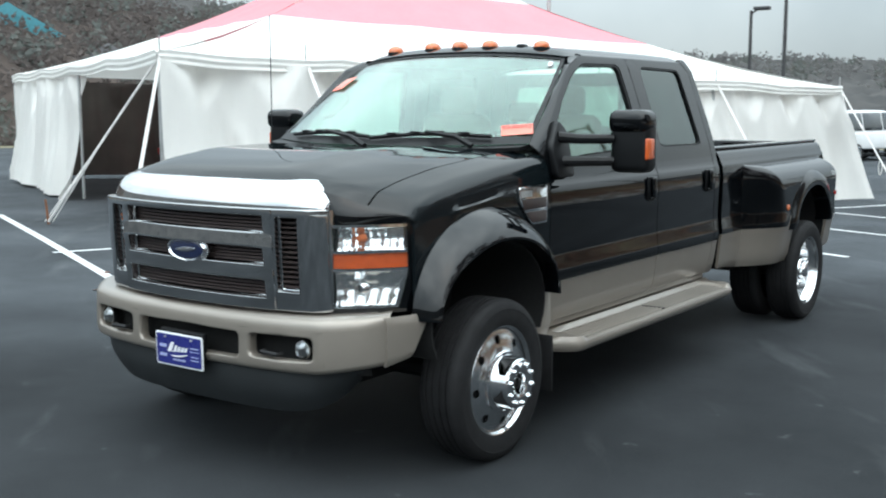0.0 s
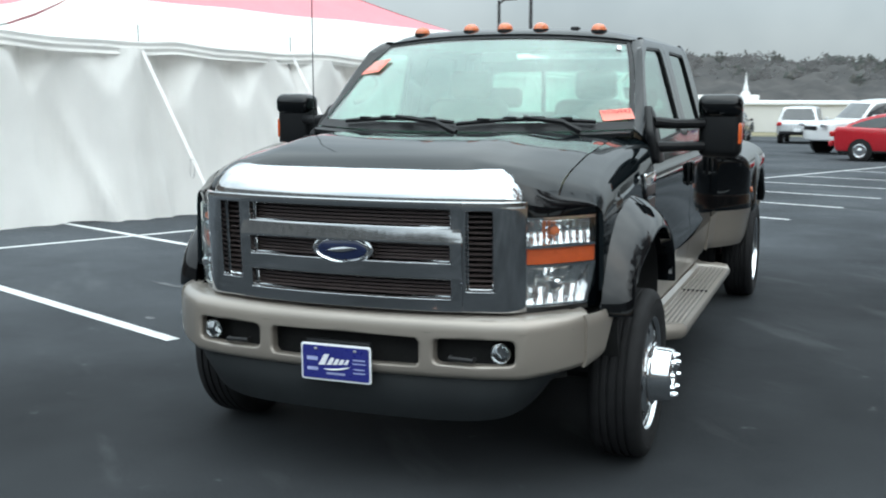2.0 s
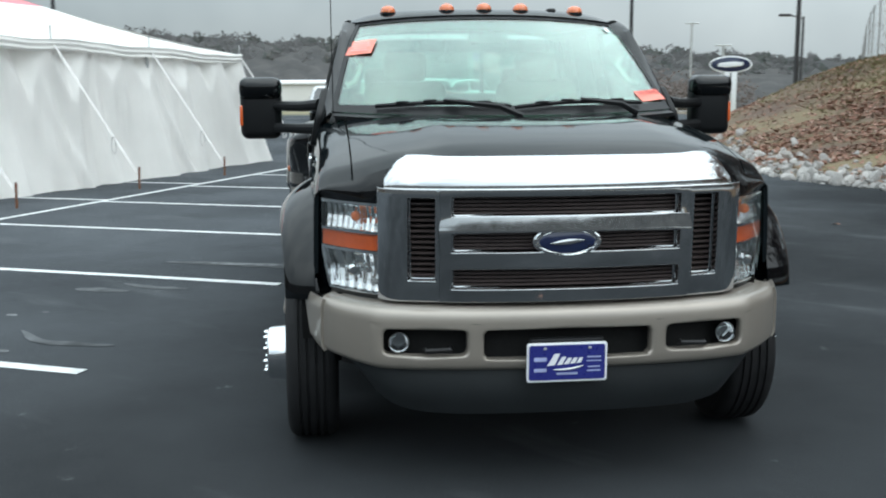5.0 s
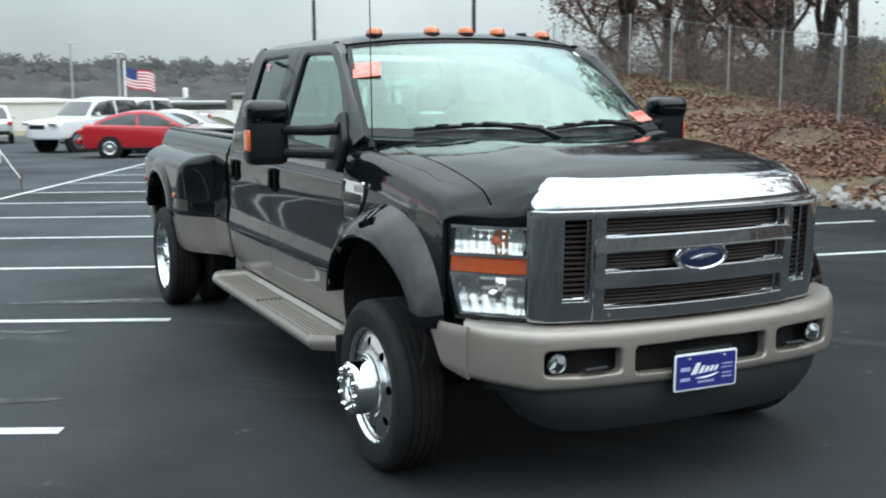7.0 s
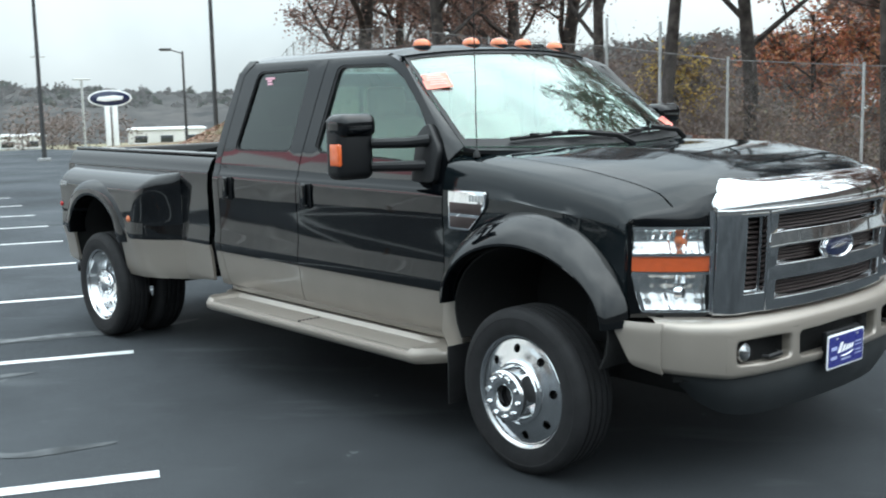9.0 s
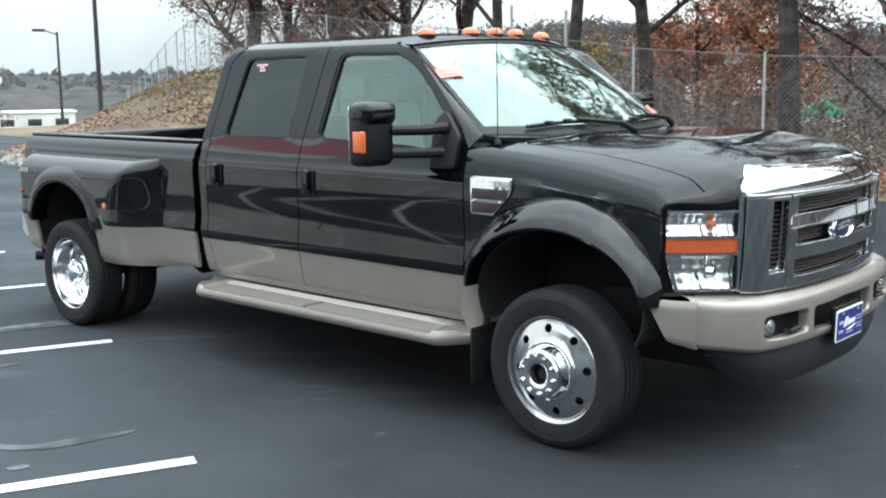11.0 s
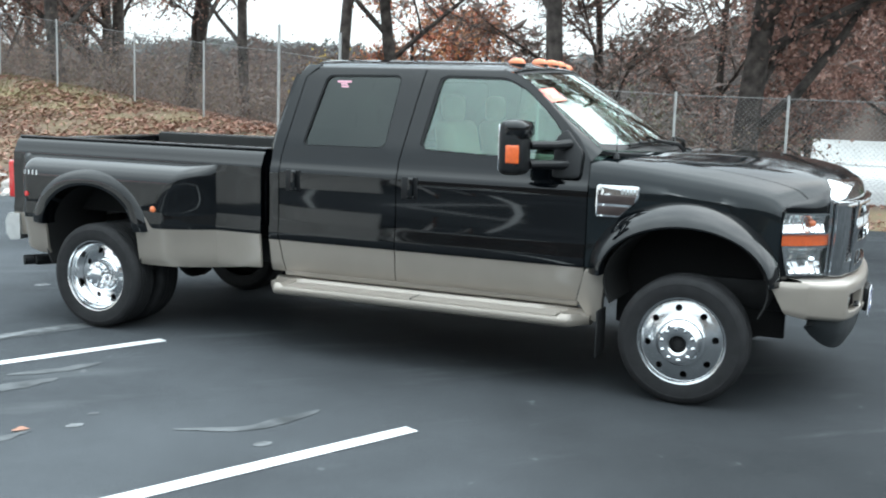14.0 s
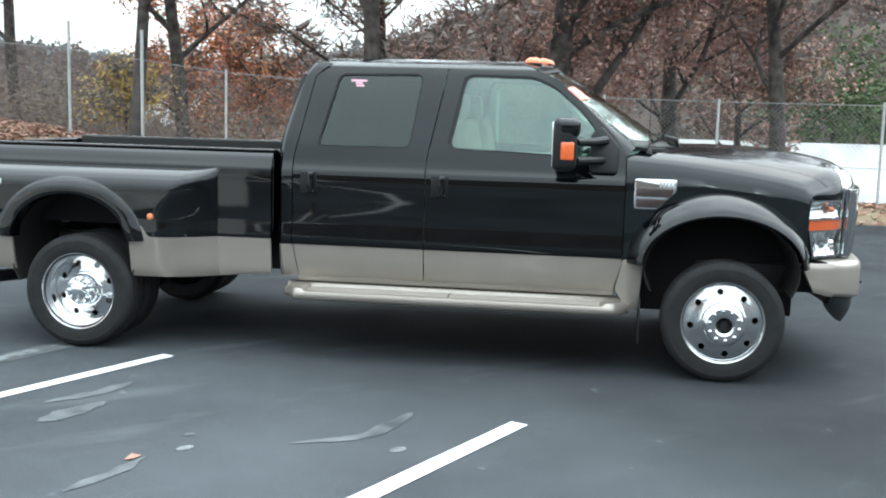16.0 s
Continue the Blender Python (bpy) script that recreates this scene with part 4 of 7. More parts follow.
    pts = [(-0.072 + 0.144 * t, 0.010 * math.sin(math.pi * t) + 0.012 * t - 0.006) for t in arange(0, 1, 12)] + [(0.072 - 0.144 * t, 0.012 * (1 - t) - 0.006 - 0.010 * math.sin(math.pi * t)) for t in arange(0, 1, 12)][1:-1]
    part("badge_stroke", prism(pts, lambda x, z, d: (x - 0.006, grille_y(0) - d, 1.055 + z), 0.034, 0.038, 0.001), M_CHROME, badge)


build_grille()


def build_headlight(s):
    def f(u, z, d=0.0):
        # u runs from the inner to the outer edge
        x = 0.737 + (0.968 - 0.737) * u
        y = -0.772 + 0.245 * u ** 1.35 + 0.05 * max(0, 0.95 - z)  # leans back a little
        return (s * (x - d * 0.35), y + d, z)

    def edge(z):
        return lerp_table([(0.82, 0.87), (0.90, 0.94), (0.99, 1.0), (1.19, 0.985)], z)
    lamp = part("headlight", thick(grid(lambda u, z: f(u * edge(z), z, 0.055), arange(0, 1, 6), [0.825, 0.86, 0.9, 0.95, 1.0, 1.05, 1.1, 1.15, 1.192]), 0.02), M_PLASTIC, truck, "stacked headlight with amber band and clear lens")

    def block(name, z0, z1, material, d0, d1, label=""):
        bm = grid(lambda u, z: f(u * edge(z), z, d0), arange(0.012, 0.988, 8), arange(z0, z1, 4))
        return part(name, thick(bm, d1 - d0), material, lamp, label)
    block("amber_band", 1.003, 1.068, M_AMBER, 0.006, 0.03, "amber marker band")
    # reflectors: shallow ribbed bowls
    for name, z0, z1, n in (("upper_reflector", 1.078, 1.188, 7), ("lower_reflector", 0.834, 0.992, 4)):
        def ribbed(u, z, n=n, z0=z0, z1=z1):
            m = (z - z0) / (z1 - z0)
            d = 0.018 + 0.03 * math.sin(math.pi * m) * (0.4 + 0.6 * math.sin(math.pi * u)) + 0.0028 * math.sin(u * n * 3 * math.pi) + 0.002 * math.sin(m * 5 * math.pi)
            return f(u * edge(z), z, d)
        part(name, thick(grid(ribbed, arange(0.015, 0.985, 36), arange(z0, z1, 12)), 0.008), M_REFLECT, lamp)
    p = Vector(f(0.42, 1.135, 0.022))
    part("turn_bulb", lathe([(0.0, 0.026), (0.014, 0.022), (0.02, 0.008), (0.021, -0.01)], 16, None, Matrix.Translation(p) @ Matrix.Rotation(radians(90), 4, "X")), M_AMBERDOME, lamp, "amber bulb")
    p = Vector(f(0.45, 0.915, 0.012))
    part("bulb_cap", lathe([(0.0, 0.03), (0.018, 0.028), (0.026, 0.018), (0.03, 0.0)], 20, None, Matrix.Translation(p) @ Matrix.Rotation(radians(90), 4, "X")), M_CHROME, lamp)
    # bright dividing strips, then the clear cover
    for z in (0.995, 1.075, 0.83, 1.19):
        bm = grid(lambda u, w: f(u * edge(z), z + w, -0.002), arange(0, 1, 10), [-0.006, 0, 0.006])
        part("bright_strip", thick(bm, 0.02), M_CHROME, lamp)
    bm = grid(lambda w, z: f(edge(z) * (1 - 0.05 * w), z, -0.002), [0, 1], arange(0.83, 0.99, 5))
    part("bright_strip", thick(bm, 0.02), M_CHROME, lamp)
    # painted panel round the lamp, up to the hood's edge
    W = 0.231
    inner = [(0.0, 0.826), (edge(0.826) * W, 0.826), (edge(0.9) * W, 0.9), (W, 0.99), (edge(1.194) * W, 1.196), (0.0, 1.196)]
    outer = [(-0.022, 0.80), (0.255, 0.80), (0.262, 1.0), (0.262, 1.205), (-0.022, 1.205)]
    bm = frame_ring(bmesh.new(), inner, outer, lambda a, z: f(max(a, 0) / W + min(a, 0) / W, z, 0.004) if a >= 0 else (s * (0.737 + a), -0.768 + 0.05 * max(0, 0.95 - z), z), 2)

    def brow(x, v):
        c, u = Vector(clip(x, 1.0)), (x - 0.737) / W
        a = Vector((x, -0.772 + 0.245 * max(0, u) ** 1.35 + 0.004, 1.20))
        p = a.lerp(Vector((c.x, c.y - 0.004, c.z + 0.002)), v) + Vector((0, -0.012, 0.008)) * math.sin(math.pi * v)
        return (s * p.x, p.y, p.z)
    grid(brow, arange(0.66, 0.994, 12), arange(0, 1, 5), bm)
    part("nose_panel", bm, M_BLACK, truck)
    bm = grid(lambda u, z: f(u * edge(z), z, -0.004 - 0.006 * math.sin(math.pi * u)), arange(0, 1, 10), arange(0.828, 1.192, 8))
    part("lens", thick(bm, 0.003), M_LENS, lamp, "clear plastic lens").visible_shadow = False


build_headlight(-1)
build_headlight(1)

BUMP = [(0, 0, -0.985), (0.2, 0.2, -0.983), (0.42, 0.42, -0.970), (0.62, 0.615, -0.945), (0.78, 0.77, -0.905), (0.90, 0.862, -0.836), (1.00, 0.932, -0.764), (1.08, 0.972, -0.692), (1.18, 1.006, -0.600), (1.32, 1.04, -0.475)]


def bump_xy(q):
    a = abs(q)
    x, y = (float(np.interp(a, [b[0] for b in BUMP], [b[k] for b in BUMP])) for k in (1, 2))
    return math.copysign(x, q), y


def pierced(bm, inner, outer, f, lips, n=96):
    """A sheet round an opening whose edge rolls inwards; lips gives (outwards, depth) steps."""
    c = (sum(p[0] for p in inner) / len(inner), sum(p[1] for p in inner) / len(inner))
    angs = [2 * math.pi * k / n for k in range(n)] + [math.atan2(p[1] - c[1], p[0] - c[0]) % (2 * math.pi) for p in outer]
    angs = sorted(set(round(a, 4) for a in angs))
    rows = []
    for out, depth in lips + [(None, 0.5), (None, 1.0)]:
        row = []
        for a in angs:
            ri, ro = ray_poly(c, a, inner), ray_poly(c, a, outer)
            if out is None:
                base = ri + lips[-1][0]
                r, d = base + (max(ro, base + 0.001) - base) * depth, 0.0
            else:
                r, d = min(ri + out, ro), depth
            x, y, z = f(c[0] + r * math.cos(a), c[1] + r * math.sin(a))
            row.append(bm.verts.new((x, y + d, z)))
        rows.append(row)
    m = len(angs)
    for a, b in zip(rows, rows[1:]):
        for k in range(m):
            bm.faces.new((a[k], a[(k + 1) % m], b[(k + 1) % m], b[k]))
    return bm


def build_bumper():
    def f(q, z):
        x, y = bump_xy(q)
        inn = lerp_table([(0.522, 0.075), (0.526, 0.04), (0.534, 0.018), (0.546, 0.006), (0.562, 0.001), (0.60, 0.0), (0.70, 0.001), (0.75, 0.004), (0.768, 0.008), (0.780, 0.014), (0.790, 0.024), (0.797, 0.038), (0.801, 0.060), (0.803, 0.10), (0.804, 0.15)], z)
        lift = 0.012 * min(1, abs(q) / 1.2) ** 2 + 0.018 * min(1, (0.80 - z) / 0.2) + 0.05 * max(0, abs(q) - 0.75) / 0.5 * (0.80 - z) / 0.27
        return (x * (1 - inn * 0.35 * abs(q)), y + inn * (1.0 if abs(q) < 1 else 0.6), z - 0.006 + lift)
    QE = 1.10
    allq = arange(-QE, QE, 60)
    lips = [(0.0, 0.05), (0.0, 0.016), (0.002, 0.008), (0.006, 0.003), (0.011, 0.0005), (0.018, 0.0)]
    bm = grid(f, allq, [0.522, 0.526, 0.534, 0.546, 0.554])
    grid(f, allq, [0.734, 0.75, 0.76, 0.768, 0.774, 0.780, 0.785, 0.790, 0.797, 0.801, 0.803, 0.804], bm)
    pierced(bm, rounded([(-0.338, 0.577), (0.338, 0.577), (0.338, 0.706), (-0.338, 0.706)], 0.022, 5), [(-0.372, 0.554), (0.372, 0.554), (0.372, 0.734), (-0.372, 0.734)], f, lips)
    for e in (-1, 1):
        hole = [(0.405, 0.592), (0.742, 0.592), (0.742, 0.706), (0.405, 0.706)]
        cell = [(0.372, 0.554), (0.80, 0.554), (0.80, 0.734), (0.372, 0.734)]
        pierced(bm, rounded([(e * a, b) for a, b in hole], 0.03, 5), [(e * a, b) for a, b in cell], f, lips)
        grid(f, [e * a for a in arange(0.80, QE, 10)], arange(0.554, 0.734, 4), bm)
    bmesh.ops.remove_doubles(bm, verts=bm.verts, dist=0.0015)
    bmesh.ops.recalc_face_normals(bm, faces=bm.faces)
    bumper = part("front_bumper", bm, M_TAN, truck, "tan metallic front bumper with three openings", 50)
    # black sheet added as painted shade inside the bumper openings
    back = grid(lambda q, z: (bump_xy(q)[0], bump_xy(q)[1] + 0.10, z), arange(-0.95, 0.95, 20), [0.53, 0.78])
    part("opening_shade_backing", thick(back, 0.01), M_DARK, bumper)
    for s in (-1, 1):
        x, y = bump_xy(0.675)
        m = Matrix.Translation((s * 0.672, y + 0.055, 0.656)) @ Matrix.Rotation(radians(90), 4, "X")
        fog = part("fog_lamp", lathe([(0.0, -0.02), (0.03, -0.018), (0.040, 0.0), (0.044, 0.022), (0.041, 0.03)], 24, None, m), M_GRILLE, bumper)
        part("fog_lens", lathe([(0.042, 0.026), (0.03, 0.036), (0.0, 0.04)], 24, None, m), M_LENS, fog)
        part("tow_hook", tube([(s * 0.47, -0.93, 0.63), (s * 0.47, -0.955, 0.63), (s * 0.57, -0.955, 0.628), (s * 0.57, -0.93, 0.628)], 0.011, 6), M_FRAME, bumper)
        # end cap step
        def cap(w, t):
            q = 1.075 + (0.245 - 0.11 * (1 - t)) * w
            x, y = bump_xy(q)
            roll = 0.012 * (1 - math.sin(math.pi * min(1, max(0.0, t * 1.04)))) ** 6
            return (s * (x + 0.010 - roll), y, 0.575 + 0.03 * w + (0.222 - 0.03 * w) * t)
        part("end_cap", thick(grid(cap, arange(0, 1, 6), arange(0, 1, 10)), 0.03), M_TAN, bumper)
    # air dam
    def dam(q, t):
        x, y = bump_xy(q)
        z = 0.555 - (0.215 - 0.16 * (abs(q) / 1.0) ** 7) * t
        return (x * (0.94 - 0.06 * t), y + 0.04 + 0.05 * t - 0.025 * math.sin(math.pi * t), z)
    part("air_dam", thick(grid(dam, arange(-1.0, 1.0, 40), arange(0, 1, 7)), 0.02), M_GREYPLASTIC, truck, "dark grey plastic air dam")
    # show plate
    pl = rounded([(-0.162, -0.08), (0.162, -0.08), (0.162, 0.08), (-0.162, 0.08)], 0.014, 4)
    fp = lambda x, z, d: (x - 0.014, -1.012 - d - 0.02 * z, 0.581 + z)
    plate = part("show_plate", prism(pl, fp, -0.006, 0.0, 0.002), M_WHITEINK, truck, "blue dealer plate with white border and script")
    part("plate_face", prism(rounded([(-0.153, -0.071), (0.153, -0.071), (0.153, 0.071), (-0.153, 0.071)], 0.01, 4), fp, 0.0, 0.002, 0), M_BLUE, plate, "blue enamel")
    bm = bmesh.new()
    for x, w, z0, z1 in ((-0.060, 0.030, -0.012, 0.036), (-0.026, 0.022, -0.010, 0.022), (0.000, 0.020, -0.008, 0.018), (0.024, 0.020, -0.006, 0.018), (0.047, 0.018, -0.004, 0.018)):
        prism([(x - w / 2 + 0.45 * z0, z0), (x + w / 2 + 0.45 * z0, z0 + 0.002), (x + w / 2 + 0.45 * z1, z1), (x - w / 4 + 0.45 * z1, z1)], fp, 0.002, 0.004, 0, bm)
    tube([fp(-0.055 + 0.12 * t, -0.028 + 0.014 * t - 0.006 * math.sin(math.pi * t), 0.004) for t in arange(0, 1, 6)], [0.001, 0.003, 0.004, 0.004, 0.004, 0.003, 0.001], 5, bm)
    part("script_mark", bm, M_WHITEINK, plate, "white script flourish")
    inkblue = mat("pale_blue_ink", (0.36, 0.40, 0.62), 0.4)
    for x, z, w, h in ((-0.108, 0.014, 0.05, 0.016), (-0.108, -0.03, 0.05, 0.014), (0.0, -0.046, 0.085, 0.009), (0.108, 0.02, 0.055, 0.006), (0.108, 0.004, 0.06, 0.004), (0.108, -0.02, 0.05, 0.005), (0.108, -0.036, 0.055, 0.005)):
        prism([(x - w / 2, z - h / 2), (x + w / 2, z - h / 2), (x + w / 2, z + h / 2), (x - w / 2, z + h / 2)], fp, 0.002, 0.0035, 0, pb := bmesh.new())
        part("print_bar", pb, inkblue, plate)
    for x in (-0.09, 0.09):
        part("plate_screw", rbox(fp(x, 0.058, 0.004), (0.014, 0.008, 0.01), 0.003, 2), M_STEEL, plate)
    part("plate_bracket", rbox((-0.012, -0.985, 0.60), (0.30, 0.03, 0.15), 0.01), M_PLASTIC, plate)


build_bumper()


# --- mirrors
def build_mirror(s):
    mir = part("mirror", rbox((s * 1.285, 1.055, 1.52), (0.225, 0.15, 0.335), 0.045, 4), M_PLASTIC, truck, "tall black towing mirror with amber marker")
    part("mirror_cap", rbox((s * 1.285, 1.035, 1.628), (0.231, 0.155, 0.125), 0.045, 4), M_BLACK, mir, "glossy black cap")
    part("amber_marker", rbox((s * 1.388, 1.035, 1.482), (0.026, 0.085, 0.115), 0.01, 3), M_AMBER, mir, "amber lens")
    part("mirror_glass", rbox((s * 1.285, 1.128, 1.52), (0.18, 0.01, 0.28), 0.02, 3), M_CHROME, mir)
    for z in (1.535, 1.415):
        part("arm", tube([(s * 0.965, 0.80, z + (0.01 if z > 1.5 else -0.0)), (s * 1.06, 0.87, z), (s * 1.20, 0.985, z)], [0.032, 0.028, 0.026], 10), M_PLASTIC, mir)
    part("mirror_base", prism(rounded([(0.715, 1.33), (0.705, 1.50), (0.83, 1.64), (0.90, 1.58), (0.90, 1.33)], 0.03, 3), lambda y, z, d: (s * (side_x(z) + d), y, z), -0.01, 0.035, 0.01), M_PLASTIC, mir)


build_mirror(-1)
build_mirror(1)


# --- roof lamps, antenna, wipers, papers
def build_small():
    for x, y, z in ((-0.556, 1.325, 2.052), (-0.220, 1.275, 2.062), (-0.004, 1.265, 2.064), (0.212, 1.275, 2.062), (0.545, 1.325, 2.052)):
        m = Matrix.Translation((x, y, z)) @ Matrix.Diagonal((1.0, 1.35, 1.0, 1))
        lamp = part("clearance_lamp", lathe([(0.045, 0.0), (0.045, 0.008), (0.042, 0.021), (0.033, 0.034), (0.017, 0.042), (0.0, 0.044)], 20, None, m), M_AMBERDOME, truck, "amber roof clearance lamp")
        part("lamp_base", lathe([(0.047, -0.01), (0.047, 0.004), (0.0, 0.005)], 20, None, m), M_PLASTIC, lamp)
    part("roof_antenna", rbox((0.405, 1.33, 2.065), (0.05, 0.07, 0.03), 0.012, 3), M_PLASTIC, truck)
    ant = part("antenna_base", lathe([(0.022, 0.0), (0.018, 0.02), (0.006, 0.035), (0.0, 0.036)], 12, None, Matrix.Translation((-0.895, 0.515, 1.462))), M_PLASTIC, truck)
    part("antenna_mast", tube([(-0.895, 0.515, 1.48), (-0.898, 0.52, 2.26)], 0.0028, 6), M_PLASTIC, ant)
    for x0, x1, y0 in ((-0.66, 0.0, 0.0), (0.02, 0.70, 0.0)):
        # the blade lies along the foot of the glass, the arm reaches it from the cowl
        v0 = 0.045
        pts = [Vector(shield((x0 + (x1 - x0) * t) / 0.872, v0 + 0.032 * math.sin(math.pi * t) + 0.012 * t)) + Vector((0, -0.018, 0.016)) for t in arange(0, 1, 10)]
        wip = part("wiper", tube(pts, 0.011, 6), M_PLASTIC, truck)
        a = Vector(shield(x1 * 0.92 / 0.872 if abs(x1) > 0.1 else 0.05, 0.0)) + Vector((0, -0.06, 0.0))
        part("wiper_arm", tube([a, a.lerp(pts[5], 0.3) + Vector((0, -0.02, 0.03)), pts[5] + Vector((0, -0.012, 0.012))], [0.018, 0.015, 0.011], 6), M_PLASTIC, wip)
        for k in (2, 4, 6, 8):
            part("wiper_bridge", rbox(pts[k] + Vector((0, -0.004, 0.01)), (0.07, 0.014, 0.016), 0.004, 2), M_PLASTIC, wip)
    # papers stuck inside the glass
    def paper(c, w, h, rotz, text):
        u0, v0 = c
        o = Vector(shield(u0, v0))
        du = (Vector(shield(u0 + 0.03, v0)) - Vector(shield(u0 - 0.03, v0))).normalized()
        dv = (Vector(shield(u0, v0 + 0.03)) - Vector(shield(u0, v0 - 0.03))).normalized()
        nrm = du.cross(dv).normalized()
        if nrm.y > 0:
            nrm = -nrm
        R = Matrix((du, (dv - du * du.dot(dv)).normalized(), du.cross(dv).normalized())).transposed().to_4x4() @ Matrix.Rotation(radians(rotz), 4, "Z")
        f = lambda x, z, d: o + nrm * (0.007 + d) + R.to_3x3() @ Vector((x, z, 0))
        bm = grid(lambda x, z: f(x, z, 0.004 * math.sin(x * 20)), arange(-w / 2, w / 2, 6), arange(-h / 2, h / 2, 3))
        sheet = part("window_paper", thick(bm, 0.001), M_PAPER, truck, "coral paper sheet with handwritten marks")
        bm = bmesh.new()
        for i in range(7 if text else 5):
            if text:
                continue
            z = h * (0.32 - 0.15 * i)
            ww = w * (0.55 + 0.2 * ((i * 37) % 3) / 2)
            prism([(-ww / 2, z - h * 0.03), (ww / 2, z - h * 0.03), (ww / 2, z + h * 0.03), (-ww / 2, z + h * 0.03)], lambda x, zz, d: f(x, zz, 0.006 + d), 0, 0.0005, 0, bm)
        if text:
            bm.free()
            cu = bpy.data.curves.new("stock_number", "FONT")
            cu.body, cu.size, cu.align_x, cu.align_y = text, 0.046, "CENTER", "CENTER"
            tmp = new("tmp_text", cu)
            me = bpy.data.meshes.new_from_object(tmp)
            bpy.data.objects.remove(tmp)
            me.transform(Matrix.Translation(o + nrm * 0.015) @ R @ Matrix.Translation((0, h * 0.2, 0)) @ Matrix.Diagonal((1.0, 1.0, 1, 1)))
            me.materials.clear()
            me.materials.append(M_INK)
            t = new("stock_number", me)
            t.parent = sheet
        else:
            part("handwriting", bm, mat("pale_coral_ink", (0.85, 0.55, 0.50), 0.7), sheet)
    paper((0.905, 0.14), 0.17, 0.085, 2, "6530442")
    paper((-0.90, 0.66), 0.15, 0.14, 0, "")
    part("toll_tag", thick(grid(lambda u, v: Vector(shield(u, v)) + Vector((0, -0.008, 0.004)), arange(0.90, 0.93, 2), arange(0.86, 0.92, 2)), 0.002), M_WHITEINK, truck)


build_small()


# --- interior
def build_interior():
    part("cab_floor", rbox((0, 1.8, 0.66), (1.8, 2.4, 0.05), 0.01), M_DASH, truck)
    bm = grid(lambda u, w: (u * 0.84, 0.50 + 0.30 * w + 0.18 * abs(u) ** 2, 1.485 + 0.03 * math.sin(math.pi * w) - 0.25 * max(0, w - 0.75) * 4), arange(-1, 1, 16), arange(0, 1, 8))
    part("dashboard", thick(bm, 0.03), M_DASH, truck)
    # steering wheel
    c = Vector((0.40, 1.02, 1.40))
    m = Matrix.Translation(c) @ Matrix.Rotation(radians(62), 4, "X")
    bm = bmesh.new()
    ring = [m @ Vector((0.185 * math.cos(t), 0.185 * math.sin(t), 0)) for t in arange(0, 2 * math.pi, 28)]
    tube(ring, 0.016, 8, bm, False)
    for a in (0.15, 3.0, 4.7):
        tube([m @ Vector((0.05 * math.cos(a), 0.05 * math.sin(a), -0.02)), m @ Vector((0.18 * math.cos(a), 0.18 * math.sin(a), 0))], 0.014, 6, bm)
    rbox(c, (0.14, 0.06, 0.12), 0.02, 3, bm)
    part("steering_wheel", bm, M_DASH, truck)
    for x in (-0.42, 0.42):
        seat = part("front_seat", rbox((x, 1.45, 0.98), (0.52, 0.50, 0.18), 0.06, 3), M_SEAT, truck)
        part("seat_back", rbox((x, 1.76, 1.33), (0.52, 0.16, 0.66), 0.07, 4, None, Matrix.Rotation(radians(-12), 4, "X")), M_SEAT, seat)
        part("headrest", rbox((x, 1.84, 1.745), (0.27, 0.10, 0.18), 0.045, 4), M_SEAT, seat)
    part("centre_console", rbox((0, 1.4, 1.0), (0.26, 0.8, 0.26), 0.05, 3), M_DASH, truck)
    bench = part("rear_bench", rbox((0, 2.48, 0.98), (1.5, 0.46, 0.18), 0.06, 3), M_SEAT, truck)
    part("bench_back", rbox((0, 2.80, 1.28), (1.5, 0.14, 0.56), 0.06, 4, None, Matrix.Rotation(radians(-8), 4, "X")), M_SEAT, bench)
    for x in (-0.5, 0.5):
        part("headrest", rbox((x, 2.83, 1.66), (0.27, 0.09, 0.15), 0.04, 4), M_SEAT, bench)
    part("headliner", thick(grid(lambda x, y: (x, y, 2.02 - 0.03 * (x / 0.7) ** 2), arange(-0.70, 0.70, 6), arange(1.30, 2.82, 4)), 0.01), M_TRIM, truck)
    part("room_mirror", rbox((0, 1.13, 1.90), (0.22, 0.03, 0.065), 0.02, 3), M_DASH, truck)
    for s in (-1, 1):
        part("grab_handle", tube([(s * 0.77, 1.08, 1.80), (s * 0.73, 1.04, 1.75), (s * 0.77, 0.94, 1.66), (s * 0.82, 0.89, 1.64)], 0.016, 8), M_TRIM, truck, "pale grab handle on the pillar")
        part("door_trim", rbox((s * 0.90, 1.75, 1.02), (0.05, 2.15, 0.72), 0.02), M_TRIM, truck)


build_interior()


# --- the bed
def bed_base(z):
    return lerp_table([(0.5, 0.955), (0.56, 0.985), (0.75, 1.002), (0.79, 1.012), (0.83, 1.012), (0.912, 1.001), (1.2, 1.008), (1.29, 0.998), (1.31, 0.985), (1.35, 0.972), (1.38, 0.95), (1.40, 0.915)], z)


def smooth(t):
    t = max(0.0, min(1.0, t))
    return t * t * (3 - 2 * t)


def bed_x(y, z):
    top = math.sqrt(max(0.0, 1 - max(0.0, (z - 1.10) / 0.172) ** 2.2)) if z < 1.272 else 0.0
    # the forward face turns quickly at the shoulder and slowly lower down
    t = max(0.0, min(1.0, (y - 3.455) / lerp_table([(0.75, 0.40), (0.95, 0.38), (1.12, 0.27), (1.20, 0.20), (1.27, 0.17)], z)))
    a = (0.35 * smooth(t) + 0.65 * (1 - (1 - t) ** 2.4)) * smooth((5.30 - y) / 0.24)
